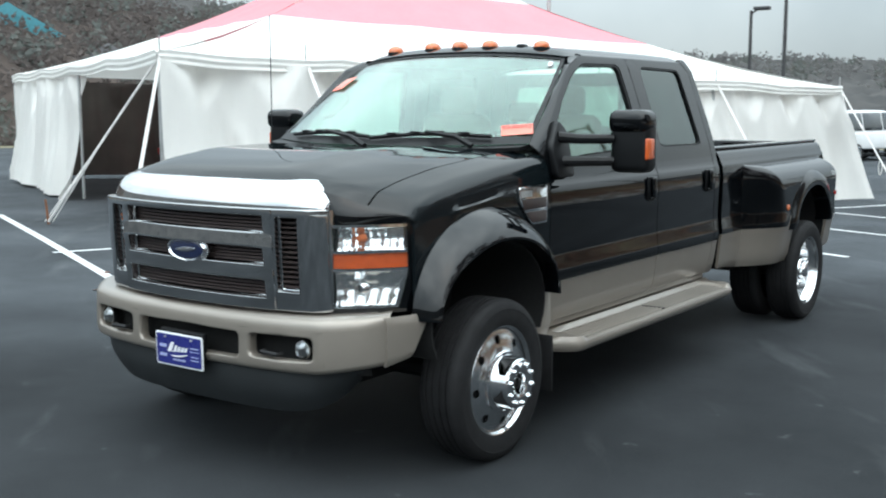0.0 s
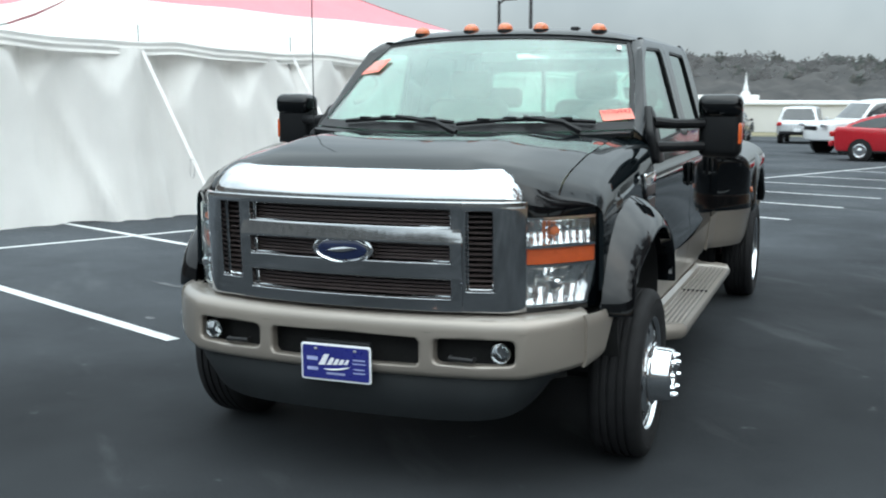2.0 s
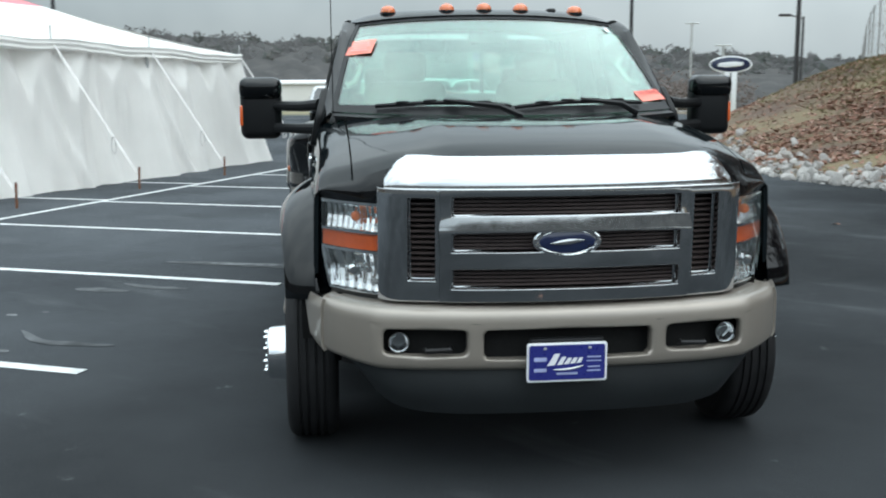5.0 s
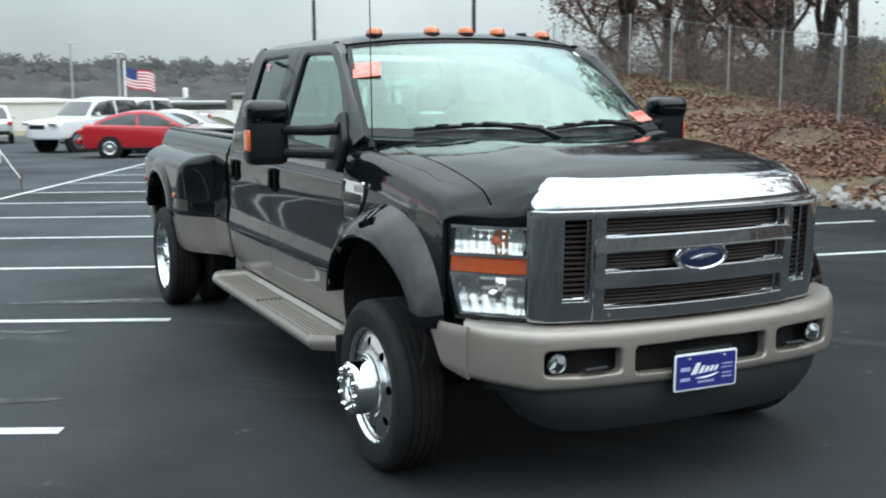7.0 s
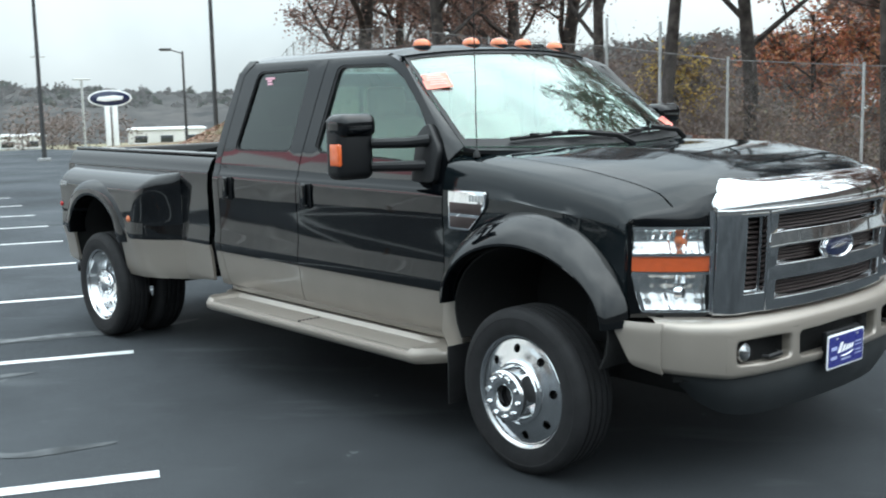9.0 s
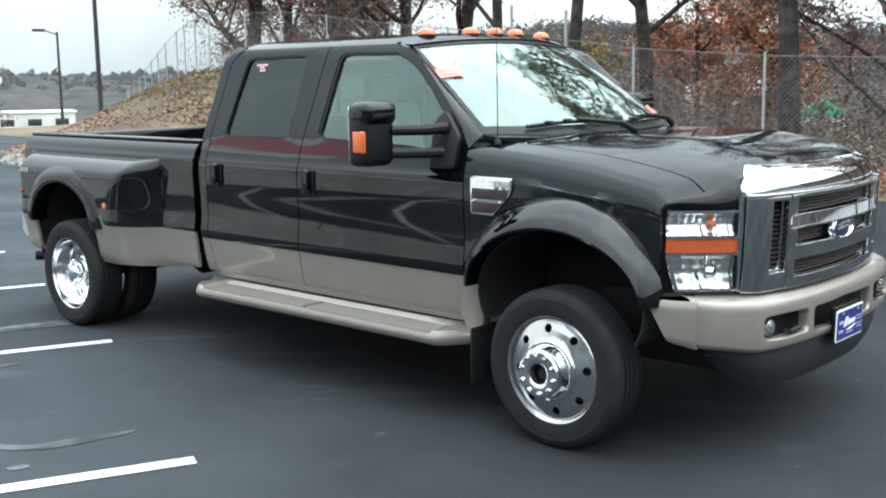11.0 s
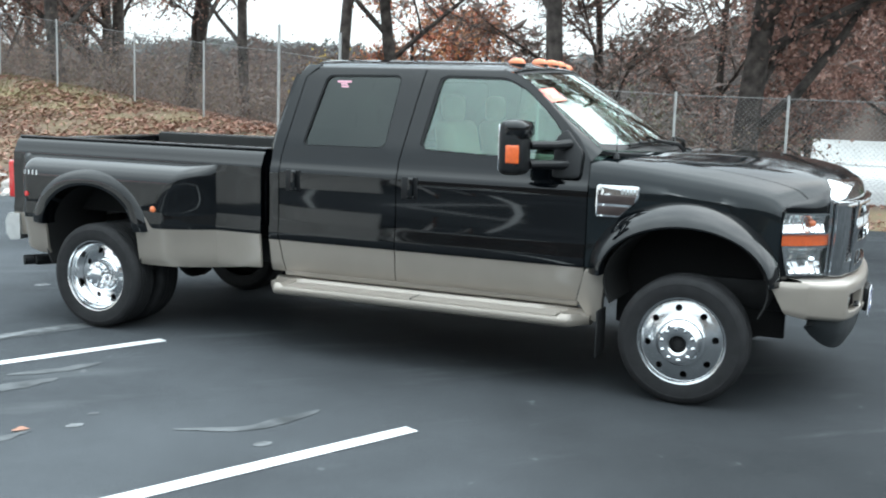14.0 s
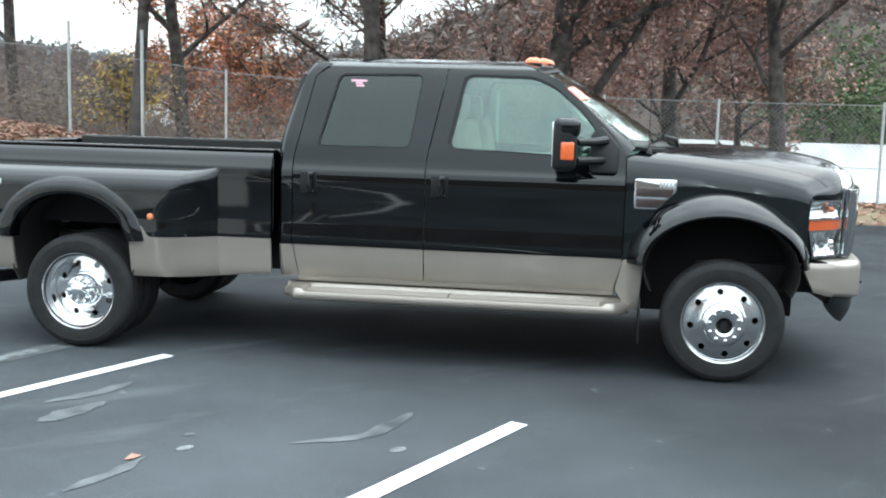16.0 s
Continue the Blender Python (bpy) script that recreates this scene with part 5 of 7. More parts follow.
    return bed_base(z) + 0.215 * top * a * (1 - 0.12 * smooth((0.95 - z) / 0.4))


def arch_z(y):
    d = (y - 4.46) / 0.435
    return 0.735 + 0.345 * math.sqrt(max(0.0, 1 - d * d)) if abs(d) < 1 else 0.735


def build_bed():
    ZT = [0.80, 0.82, 0.83, 0.845, 0.87, 0.895, 0.912, 0.925, 0.96, 1.02, 1.08, 1.12, 1.16, 1.19, 1.215, 1.235, 1.25, 1.262, 1.27, 1.275, 1.285, 1.297, 1.31, 1.33, 1.36, 1.38, 1.392, 1.40, 1.402]
    for s in (-1, 1):
        side = None
        f = lambda y, z: (s * (bed_x(y, z) if z < 1.401 else 0.88), y, z)
        ys1 = [3.075, 3.2, 3.3, 3.40, 3.44] + arange(3.455, 3.90, 30) + [3.93, 3.96, 3.995, 4.025]
        # the tan panel steps up towards the wheel
        rise = lambda y: 0.085 * smooth((y - 3.86) / 0.09)
        bm = grid(lambda y, z: f(y, z + rise(y) * max(0.0, (0.96 - z) / 0.16)), ys1, ZT)
        ys2 = arange(4.025, 4.895, 22)
        UPPER = [1.1] + [z for z in ZT if z > 1.11]
        grid(lambda y, k: f(y, max(0.80, arch_z(y)) + (1.095 - max(0.80, arch_z(y))) * k / 7 if k < 7 else UPPER[k - 7]), ys2, list(range(7 + len(UPPER))), bm)
        ys3 = [4.895, 4.95] + arange(4.99, 5.32, 16) + [5.36, 5.40]
        grid(f, ys3, ZT, bm)
        side = part("bed_side", thick(bm, 0.02), M_BLACK, truck, "black bed side with bulging dual-wheel fender")
        low = grid(lambda y, k: f(y, (0.515 + 0.035 * smooth((3.5 - y) / 0.4)) * (1 - k) + (0.797 + rise(y)) * k), ys1, [0, 0.03, 0.08, 0.2, 0.4, 0.6, 0.8, 0.97, 1])
        part("lower_panel", thick(low, 0.02), M_TAN, side, "tan metallic lower panel")
        low = grid(lambda y, k: f(y, (0.52 + 0.10 * smooth((y - 4.95) / 0.3)) * (1 - k) + 0.797 * k), ys3, [0, 0.05, 0.2, 0.5, 0.8, 0.97, 1])
        part("lower_panel", thick(low, 0.02), M_TAN, side, "tan metallic lower panel")

        # lip of the wheel arch
        def lip(k, th):
            prof = [(0.115, 0.0), (0.10, 0.012), (0.06, 0.024), (0.02, 0.03), (0.0, 0.024), (-0.004, 0.0), (-0.004, -0.10)]
            o, d = prof[k]
            y, z = 4.46 + (0.435 + o) * math.cos(th), 0.735 + (0.345 + o) * math.sin(th)
            return (s * (bed_x(min(5.1, y), max(z, 0.56)) + d), y, z)
        part("arch_lip", thick(grid(lip, list(range(7)), [radians(4 + 172 * k / 36) for k in range(37)]), 0.008), M_BLACK, side)
        part("front_marker", lathe([(0.024, 0), (0.022, 0.012), (0.012, 0.018), (0, 0.02)], 16, None, Matrix.Translation((s * (bed_x(3.87, 0.93) - 0.004), 3.862, 0.94)) @ Matrix.Rotation(radians(90 * s), 4, "Y")), M_AMBERDOME, side, "small amber marker lamp")
        part("rear_marker", lathe([(0.02, 0), (0.018, 0.012), (0, 0.016)], 16, None, Matrix.Translation((s * (bed_x(5.05, 0.98) - 0.004), 5.06, 0.98)) @ Matrix.Rotation(radians(90 * s), 4, "Y")), M_REDLENS, side, "small red marker lamp")
        # rail cap
        part("rail_cap", rbox((s * 0.885, 4.235, 1.404), (0.10, 2.33, 0.02), 0.008, 3), M_BLACK, side)
        part("inner_wall", rbox((s * 0.80, 4.23, 1.13), (0.03, 2.30, 0.55), 0.01), M_DARK, side)
        bm = grid(lambda x, th: (s * x, 4.46 + 0.47 * math.cos(th), 0.66 + 0.44 * math.sin(th)), [0.50, 0.8, 1.05, 1.17], [radians(-30 + 240 * k / 20) for k in range(21)])
        part("wheel_well", thick(bm, 0.01), M_DARK, truck)
        part("tail_lamp", rbox((s * 0.935, 5.425, 1.06), (0.12, 0.10, 0.30), 0.02, 3), M_REDLENS, truck, "red tail lamp")
        for k in range(6):
            y = 4.96 + 0.038 * k
            bm = prism([(y - 0.006, 1.13), (y + 0.004, 1.13), (y + 0.012, 1.165), (y + 0.002, 1.165)], lambda yy, zz, d: (s * (bed_x(yy, zz) + d), yy, zz), 0.0, 0.004, 0)
            part("badge_bar", bm, M_STEEL, side)
    part("bed_floor", rbox((0, 4.22, 0.86), (1.62, 2.32, 0.05), 0.01), M_DARK, truck)
    part("bed_front_wall", rbox((0, 3.10, 1.12), (1.86, 0.05, 0.56), 0.015), M_BLACK, truck)
    gate = part("tailgate", rbox((0, 5.42, 1.10), (1.70, 0.06, 0.58), 0.02, 3), M_BLACK, truck)
    part("gate_handle", rbox((0, 5.455, 1.27), (0.28, 0.02, 0.09), 0.01, 2), M_PLASTIC, gate)
    bm = loft([[(x, 5.40 + a - 0.06 * (abs(x) / 1.0) ** 4, z) for a, z in ((0, 0.58), (0.10, 0.57), (0.15, 0.62), (0.155, 0.72), (0.12, 0.785), (0.0, 0.79))] for x in arange(-1.02, 1.02, 12)])
    part("rear_bumper", bm, M_STEEL, truck, "satin metal step bumper")
    for z, y in ((0.42, 5.25), (0.43, 5.12)):
        part("exhaust_tip", tube([(-0.78, y - 0.12, z), (-1.02, y + 0.05, z - 0.005)], 0.04, 14), M_PLASTIC, truck)
    # frame and axles below
    part("cross_member", rbox((0, -0.30, 0.62), (1.0, 0.9, 0.20), 0.03), M_FRAME, truck)
    for x in (-0.42, 0.42):
        part("frame_rail", rbox((x, 2.5, 0.60), (0.09, 5.6, 0.20), 0.02), M_FRAME, truck)
    part("engine_cover", rbox((0, 0.1, 0.95), (0.85, 1.3, 0.6), 0.05), M_DARK, truck)
    part("front_axle", tube([(-0.95, 0, 0.40), (0.95, 0, 0.40)], 0.055, 10), M_FRAME, truck)
    part("rear_axle", tube([(-0.95, 4.378, 0.40), (0.95, 4.378, 0.40)], 0.065, 10), M_FRAME, truck)
    part("differential", lathe([(0, -0.16), (0.10, -0.13), (0.17, -0.05), (0.17, 0.05), (0.10, 0.13), (0, 0.16)], 16, None, Matrix.Translation((0, 4.378, 0.40)) @ Matrix.Rotation(radians(90), 4, "Y")), M_FRAME, truck)
    part("fuel_tank", rbox((0.55, 2.6, 0.56), (0.34, 1.3, 0.28), 0.05, 3), M_FRAME, truck)
    part("spare_tyre", lathe([(0.16, -0.1), (0.37, -0.11), (0.40, -0.05), (0.40, 0.05), (0.37, 0.11), (0.16, 0.1)], 28, None, Matrix.Translation((0.1, 5.0, 0.58))), M_RUBBER, truck)


build_bed()


def build_step(s):
    def end(y):
        e = min(1, (y - 0.59) / 0.14) if y < 0.8 else min(1, (2.975 - y) / 0.14)
        return smooth(max(0.04, e))

    def sec(y):
        e = end(y)
        o = 1.03 + 0.155 * e
        block = max(0.0, 1 - abs(y - 0.70) / 0.075, 1 - abs(y - 2.86) / 0.075)
        zt = 0.468 + 0.018 * min(1, block * 3)
        return [(s * 0.90, y, 0.50), (s * 0.95, y, 0.495), (s * 0.972, y, zt + 0.004), (s * (o - 0.05), y, zt), (s * (o - 0.022), y, zt + 0.004), (s * (o - 0.008), y, 0.468), (s * o, y, 0.45), (s * (o - 0.004), y, 0.425), (s * (o - 0.022), y, 0.408), (s * (o - 0.06), y, 0.402), (s * 0.90, y, 0.42)]
    ys = [0.602, 0.612, 0.625, 0.64, 0.655, 0.67, 0.69, 0.71, 0.73, 0.75, 0.757, 0.765, 0.775] + arange(0.95, 2.62, 10) + [2.75, 2.785, 2.795, 2.803, 2.81, 2.83, 2.85, 2.87, 2.89, 2.91, 2.925, 2.94, 2.952, 2.96]
    board = part("running_board", loft([sec(y) for y in ys]), M_TAN, truck, "tan running board with ribbed tread", 40)
    # added strip: its dark colour is the shade between the ribs
    part("rib_shade_strip", rbox((s * 1.068, 1.78, 0.468), (0.165, 1.99, 0.006), 0.002, 1), M_RIBSHADE, board, "dark strip painted as shade between the ribs")
    for k in range(6):
        x = 1.0 + 0.027 * k
        part("tread_rib", rbox((s * x, 1.78, 0.472), (0.013, 1.98, 0.014), 0.004, 2), M_TAN, board)
    part("tread_seam", rbox((s * 1.075, 1.80, 0.474), (0.16, 0.006, 0.013), 0.001, 1), M_FRAME, board)


build_step(-1)
build_step(1)


# --- wheels
def wheel_disc(holes, r_in, r_out, hole_r, at, depth):
    """A disc with round openings; depth gives how far out it stands at each radius."""
    bm = bmesh.new()
    half = math.pi / holes
    for k in range(holes):
        c = 2 * math.pi * k / holes
        outer = []
        for t in arange(-half, half, 6):
            outer.append((r_out * math.cos(t), r_out * math.sin(t)))
        for t in arange(half, -half, 6):
            outer.append((r_in * math.cos(t), r_in * math.sin(t)))
        inner = [(at + hole_r * math.cos(q), hole_r * math.sin(q)) for q in [2 * math.pi * i / 18 for i in range(18)]]

        def f(x, y):
            r = math.hypot(x, y)
            a = math.atan2(y, x) + c
            return (r * math.cos(a), r * math.sin(a), depth(r))
        frame_ring(bm, inner, outer, f, 3, 36)
    bmesh.ops.remove_doubles(bm, verts=bm.verts, dist=0.0008)
    return bm


def build_tyre(m, name="tyre", parent=None):
    prof = [(0.262, 0.095), (0.268, 0.106), (0.285, 0.112), (0.315, 0.117), (0.345, 0.116), (0.348, 0.1175), (0.352, 0.1165), (0.372, 0.110), (0.384, 0.101), (0.393, 0.088), (0.3965, 0.070)]
    tread = []
    for g in (0.055, 0.02):
        tread += [(0.3965, g + 0.007), (0.387, g + 0.005), (0.387, g - 0.005), (0.397, g - 0.007)]
    full = prof + tread
    full = full + [(r, -h) for r, h in reversed(full)]
    return part(name, lathe(full, 56, None, m), M_RUBBER, parent, "", 28)


def build_wheel(x, y, s, rear):
    m = Matrix.Translation((x, y, 0.396)) @ Matrix.Rotation(radians(90 * s), 4, "Y") @ Matrix.Rotation(0.33 if rear else 0.12, 4, "Z")
    whl = part("wheel", lathe([(0.20, -0.09), (0.262, -0.095), (0.262, 0.09), (0.25, 0.088)], 40, None, m), M_DARK, truck)
    build_tyre(m, "tyre", whl)
    if not rear:
        depth = lambda r: lerp_table([(0.14, 0.112), (0.16, 0.104), (0.2, 0.096), (0.235, 0.086), (0.25, 0.084)], r)
        rim = part("rim", lathe([(0.262, 0.080), (0.274, 0.092), (0.277, 0.100), (0.272, 0.107), (0.262, 0.104), (0.252, 0.086), (0.246, 0.084)], 56, None, m), M_ALU, whl, "polished aluminium rim")
        part("disc", thick(transformed(wheel_disc(8, 0.145, 0.248, 0.021, 0.205, depth), m), 0.012), M_ALU, rim)
        hub = [(0.150, 0.108), (0.149, 0.118), (0.143, 0.123), (0.132, 0.124), (0.128, 0.130), (0.125, 0.185), (0.121, 0.203), (0.112, 0.212), (0.072, 0.214), (0.062, 0.212), (0.052, 0.206), (0.047, 0.190), (0.046, 0.170)]
        part("axle_recess", lathe([(0.0465, 0.172), (0.045, 0.150), (0.030, 0.147), (0.026, 0.166), (0.0, 0.168)], 28, None, m), M_FRAME, rim, "dark recessed axle end")
        lug_r, lug_h = 0.096, 0.212
    else:
        depth = lambda r: lerp_table([(0.12, -0.005), (0.16, -0.022), (0.2, -0.032), (0.236, -0.034)], r)
        rim = part("rim", lathe([(0.262, 0.080), (0.274, 0.092), (0.277, 0.100), (0.272, 0.107), (0.262, 0.104), (0.256, 0.085), (0.250, 0.05), (0.238, 0.035), (0.236, -0.02), (0.230, -0.032)], 56, None, m), M_ALU, whl, "deep-dish polished aluminium rim")
        part("disc", thick(transformed(wheel_disc(8, 0.125, 0.234, 0.022, 0.185, depth), m), 0.012), M_ALU, rim)
        hub = [(0.130, -0.008), (0.129, 0.006), (0.122, 0.012), (0.114, 0.016), (0.108, 0.05), (0.100, 0.066), (0.070, 0.070), (0.066, 0.078), (0.060, 0.092), (0.045, 0.098), (0.0, 0.100)]
        lug_r, lug_h = 0.086, 0.068
    part("hub_cover", lathe(hub, 48, None, m), M_CHROME, rim, "chrome hub cover")
    for k in range(10):
        a = 2 * math.pi * k / 10
        lm = m @ Matrix.Translation((lug_r * math.cos(a), lug_r * math.sin(a), lug_h - 0.002))
        part("lug_nut", lathe([(0.0135, 0), (0.013, 0.010), (0.009, 0.019), (0.0, 0.022)], 10, None, lm), M_CHROME, rim)
    return whl


def transformed(bm, m):
    bmesh.ops.transform(bm, matrix=m, verts=bm.verts)
    return bm


for s in (-1, 1):
    build_wheel(s * 1.022, 0.0, s, False)
    build_wheel(s * 1.115, 4.40, s, True)
    build_tyre(Matrix.Translation((s * 0.82, 4.40, 0.396)) @ Matrix.Rotation(radians(90), 4, "Y"), "inner_tyre", truck)

# ---- the tent ----
TENT_A, TENT_T, TENT_N = Vector((-8.33, 5.82)), Vector((0.411, 0.9116)), Vector((-0.9116, 0.411))
TENT_L, TENT_W, EAVE, HALF = 13.9, 13.0, 2.50, 6.5


def tent_at(s, n, z):
    p = TENT_A + TENT_T * s + TENT_N * n
    return (p.x, p.y, z * (1 - 0.006 * max(0, s)) + lot_z(0, TENT_A.y + TENT_T.y * s))


def build_tent():
    tent = thing("event_tent", "large white pole tent with a pink roof stripe", "tent")
    posts = [0, 2.2, 4.82, 7.74, 10.5, TENT_L]

    def roof_h(e):
        """Rise of the roof with the distance from the nearest eave."""
        t = min(1, e / HALF)
        return EAVE + 3.0 * (0.5 * t + 0.5 * t * t)

    def sag(s):
        k = (s / TENT_L * 5) % 1
        return -0.045 * math.sin(math.pi * k)

    def roof_front(u, f):
        a, b = HALF * f, TENT_L - HALF * f
        s = a + (b - a) * u
        return tent_at(s, HALF * f, roof_h(HALF * f) + sag(s) * (1 - f))

    def roof_back(u, f):
        a, b = HALF * f, TENT_L - HALF * f
        s = a + (b - a) * u
        return tent_at(s, TENT_W - HALF * f, roof_h(HALF * f))

    def roof_near(u, f):
        a, b = HALF * f, TENT_W - HALF * f
        return tent_at(HALF * f, a + (b - a) * u, roof_h(HALF * f) - 0.05 * math.sin(math.pi * (u * 4 % 1)) * (1 - f))

    def roof_far(u, f):
        a, b = HALF * f, TENT_W - HALF * f
        return tent_at(TENT_L - HALF * f, a + (b - a) * u, roof_h(HALF * f))
    for fn in (roof_front, roof_back, roof_near, roof_far):
        for f0, f1, m, lab in ((0, 0.42, M_CANVAS, "white vinyl roof panel"), (0.42, 0.70, M_CANVAS_PINK, "faded pink roof stripe"), (0.70, 1.0, M_CANVAS, "white vinyl roof panel")):
            part("roof_panel", grid(fn, arange(0, 1, 40), arange(f0, f1, 4)), m, tent, lab, 60)

    # walls: hanging sheets with folds, gathered at the posts
    def fold(s, z, seed, out):
        k = (s / TENT_L * 5) % 1
        h = z / EAVE
        swag = 0.06 * math.sin(math.pi * k) * (1 - h) + 0.10 * out * (1 - h) ** 2
        w = 0.12 * noise.noise((s * 1.1 + seed, h * 0.7, 0.5)) + 0.11 * (0.35 - abs(noise.noise((s * 1.9 + 0.5 * h + seed, h * 0.5, 2.5)))) + 0.03 * noise.noise((s * 6.0 + seed, h * 2.2, 8.5))
        w += 0.11 * (1 - h) * noise.noise((s * 0.55 + seed, 0.3, 7.0))
        # slack wedges hung from the hooks under the eave, of uneven width
        p = s * 0.92 + seed * 0.3 + 0.35 * noise.noise((s * 0.4, seed, 1.0))
        c = abs(p % 1.0 - 0.5) * 2
        deep = 0.55 + 0.45 * noise.noise((math.floor(p) * 3.1, seed, 4.0))
        w -= 0.30 * deep * max(0.0, (1 - c) - (1 - h) / (0.42 * deep + 0.1)) ** 0.8 * min(1, (1 - h) / 0.06)
        # a diagonal pull now and then
        q = (s * 0.31 + h * 0.28 + seed) % 1
        w += 0.08 * math.exp(-((q - 0.5) / 0.03) ** 2) * (1 - h)
        return swag + 1.7 * w

    def wall(s0, s1, side, name, out=1.0, z0=0.0, sheet=None):
        n = max(8, int((s1 - s0) / 0.07))

        def f(s, z):
            bottom = 0.03 * abs(noise.noise((s * 1.3, side, 4.0)))
            zz = z0 + bottom + (EAVE - 0.12 - z0 - bottom) * z
            d = fold(s, zz, side * 3.7, out)
            if side == 0:
                pull = max(0.0, (s - 11.4) / 2.5) ** 2 * 0.85 * (1 - zz / EAVE)
                p = tent_at(s + pull, -d, zz)
            elif side == 1:
                p = tent_at(-d, s, zz)
            elif side == 2:
                p = tent_at(s, TENT_W + d, zz)
            else:
                p = tent_at(TENT_L + d, s, zz)
            return p
        return part(name, grid(f, arange(s0, s1, n), arange(0, 1, 34)), sheet or M_CANVAS, tent, "white vinyl side wall with slack folds", 80)
    for a, b in zip(posts, posts[1:]):
        wall(a - 0.03, b + 0.03, 0, "side_wall", 2.4)
    wall(5.8, TENT_W, 1, "side_wall", 2.0)
    # back and far walls coloured dark to paint the tent's inside dim
    wall(0, TENT_L, 2, "side_wall", 1.0, 0.0, M_TENTSHADE)
    wall(0, TENT_W, 3, "side_wall", 1.0, 0.0, M_TENTSHADE)
    # valance along the eaves
    part("valance", grid(lambda s, z: tent_at(s, -0.05 - 0.014 * math.sin(z * 14 + s * 0.7) - 0.01 * noise.noise((s * 2, z * 4, 0)), EAVE + sag(s) - 0.17 + 0.19 * z + 0.006 * math.sin(s * 5)), arange(-0.03, TENT_L + 0.03, 160), arange(0, 1, 10)), M_CANVAS, tent, "creased white eave band", 80)
    part("valance", grid(lambda s, z: tent_at(-0.06 - 0.014 * math.sin(z * 14 + s * 0.7), s, EAVE - 0.05 * math.sin(math.pi * (s / 3 % 1)) - 0.17 + 0.19 * z), arange(-0.03, TENT_W, 120), arange(0, 1, 10)), M_CANVAS, tent, "creased white eave band", 80)
    # poles, pins above the eave, straps and stakes
    for k, s in enumerate(posts):
        part("side_pole", tube([tent_at(s, 0.06, 0.0), tent_at(s, 0.06, EAVE - 0.02)], 0.03, 8), M_STEEL, tent)
        part("pole_pin", tube([tent_at(s, 0.0, EAVE - 0.03), tent_at(s, 0.0, EAVE + 0.22)], 0.012, 6), M_STEEL, tent)
        st = tent_at(s + (0.35 if k else -0.8), -1.25, 0)
        top = tent_at(s, -0.03, EAVE - 0.06)
        a, b = Vector(top), Vector(st) + Vector((0, 0, 0.22))
        strap = bmesh.new()
        d = (b - a).normalized()
        q = d.cross(Vector((TENT_N.x, TENT_N.y, 0))).normalized() * 0.026
        loft([[a + q, a - q, a - q + d * 0.001, a + q + d * 0.001]] + [[b + q, b - q, b - q + Vector((0, 0.004, 0)), b + q + Vector((0, 0.004, 0))]], strap)
        part("guy_strap", strap, M_STRAP, tent, "white webbing guy strap")
        loop = [a.lerp(b, 0.70) + Vector((0.035 * math.sin(t), 0, -0.16 * (1 - math.cos(t)) * 0.9)) for t in arange(0, 2 * math.pi, 10)]
        part("ratchet_loop", tube(loop, 0.012, 5), M_STRAP, tent)
        part("stake", tube([(st[0], st[1], st[2] - 0.02), (st[0] + 0.01, st[1], st[2] + 0.36)], 0.018, 8), M_RUST, tent, "rusty steel stake")
    for n in (5.8, TENT_W):
        part("side_pole", tube([tent_at(0.06, n, 0.0), tent_at(0.06, n, EAVE)], 0.03, 8), M_STEEL, tent)
    # corner guy beside the opening
    a, b = Vector(tent_at(0, -0.02, EAVE - 0.05)), Vector((-10.0, 5.05, 0.04))
    for o in (0.0, 0.05, -0.04):
        part("guy_rope", tube([a, a.lerp(b, 0.55) + Vector((o, 0, o * 0.6)), b + Vector((o * 2, 0, 0))], 0.02 if o == 0 else 0.009, 6), M_STRAP, tent)
    part("stake", tube([b - Vector((0, 0, 0.04)), b + Vector((-0.05, 0, 0.32))], 0.018, 8), M_RUST, tent, "rusty steel stake")
    for s in (4.6, TENT_L - 4.6):
        part("centre_pole", tube([tent_at(s + 1.95, HALF, 0), tent_at(s + 1.95, HALF, 5.35)], 0.05, 10), M_STEEL, tent)


build_tent()


# ---- chain-link fence ----
POST_Y = [-13.2, -10.2, -7.1, -4.1, -1.2, 0.9, 2.9, 5.6, 8.5, 10.6, 12.6, 15.4, 18.2, 21.4, 23.8, 25.3, 26.9, 28.4, 29.8, 31.2, 33.7, 36.0, 38.3, 40.8, 43.8, 47.2, 50.6, 54.0]


def build_fence():
    fence = thing("chain_link_fence", "galvanised chain-link fence along the leafy bank", "fence")
    H = 1.83
    tops = []
    for y in POST_Y:
        x = fence_x(y)
        z = bank_z(x, y)
        tall = 2.45 if y in (10.6, 12.6) else H + 0.06
        part("post", tube([(x, y, z - 0.2), (x, y, z + tall)], 0.034 if tall > 2 else 0.025, 8), M_STEEL, fence)
        tops.append(Vector((x, y, z)))
    for a, b in zip(tops, tops[1:]):
        part("top_rail", tube([a + Vector((0, 0, H)), b + Vector((0, 0, H))], 0.009, 5), M_WIRE, fence)
        # the woven mesh, wire by wire
        L = (b - a).length
        far = a.y > 29
        step = 0.16 if far else 0.09
        w = 0.003 if far else 0.0021
        d = (b - a) / L
        vs, fs = [], []

        def pt(u, v):
            return a + d * u + Vector((0, 0, v))
        for sgn in (1, -1):
            u0 = -H
            while u0 < L:
                # a wire rising at forty-five degrees, cut to the panel
                s0, s1 = max(0.0, -u0), min(H, L - u0)
                if s1 > s0:
                    p = [(u0 + s0, s0), (u0 + s1, s1)]
                    if sgn < 0:
                        p = [(L - q[0], q[1]) for q in p]
                    i = len(vs)
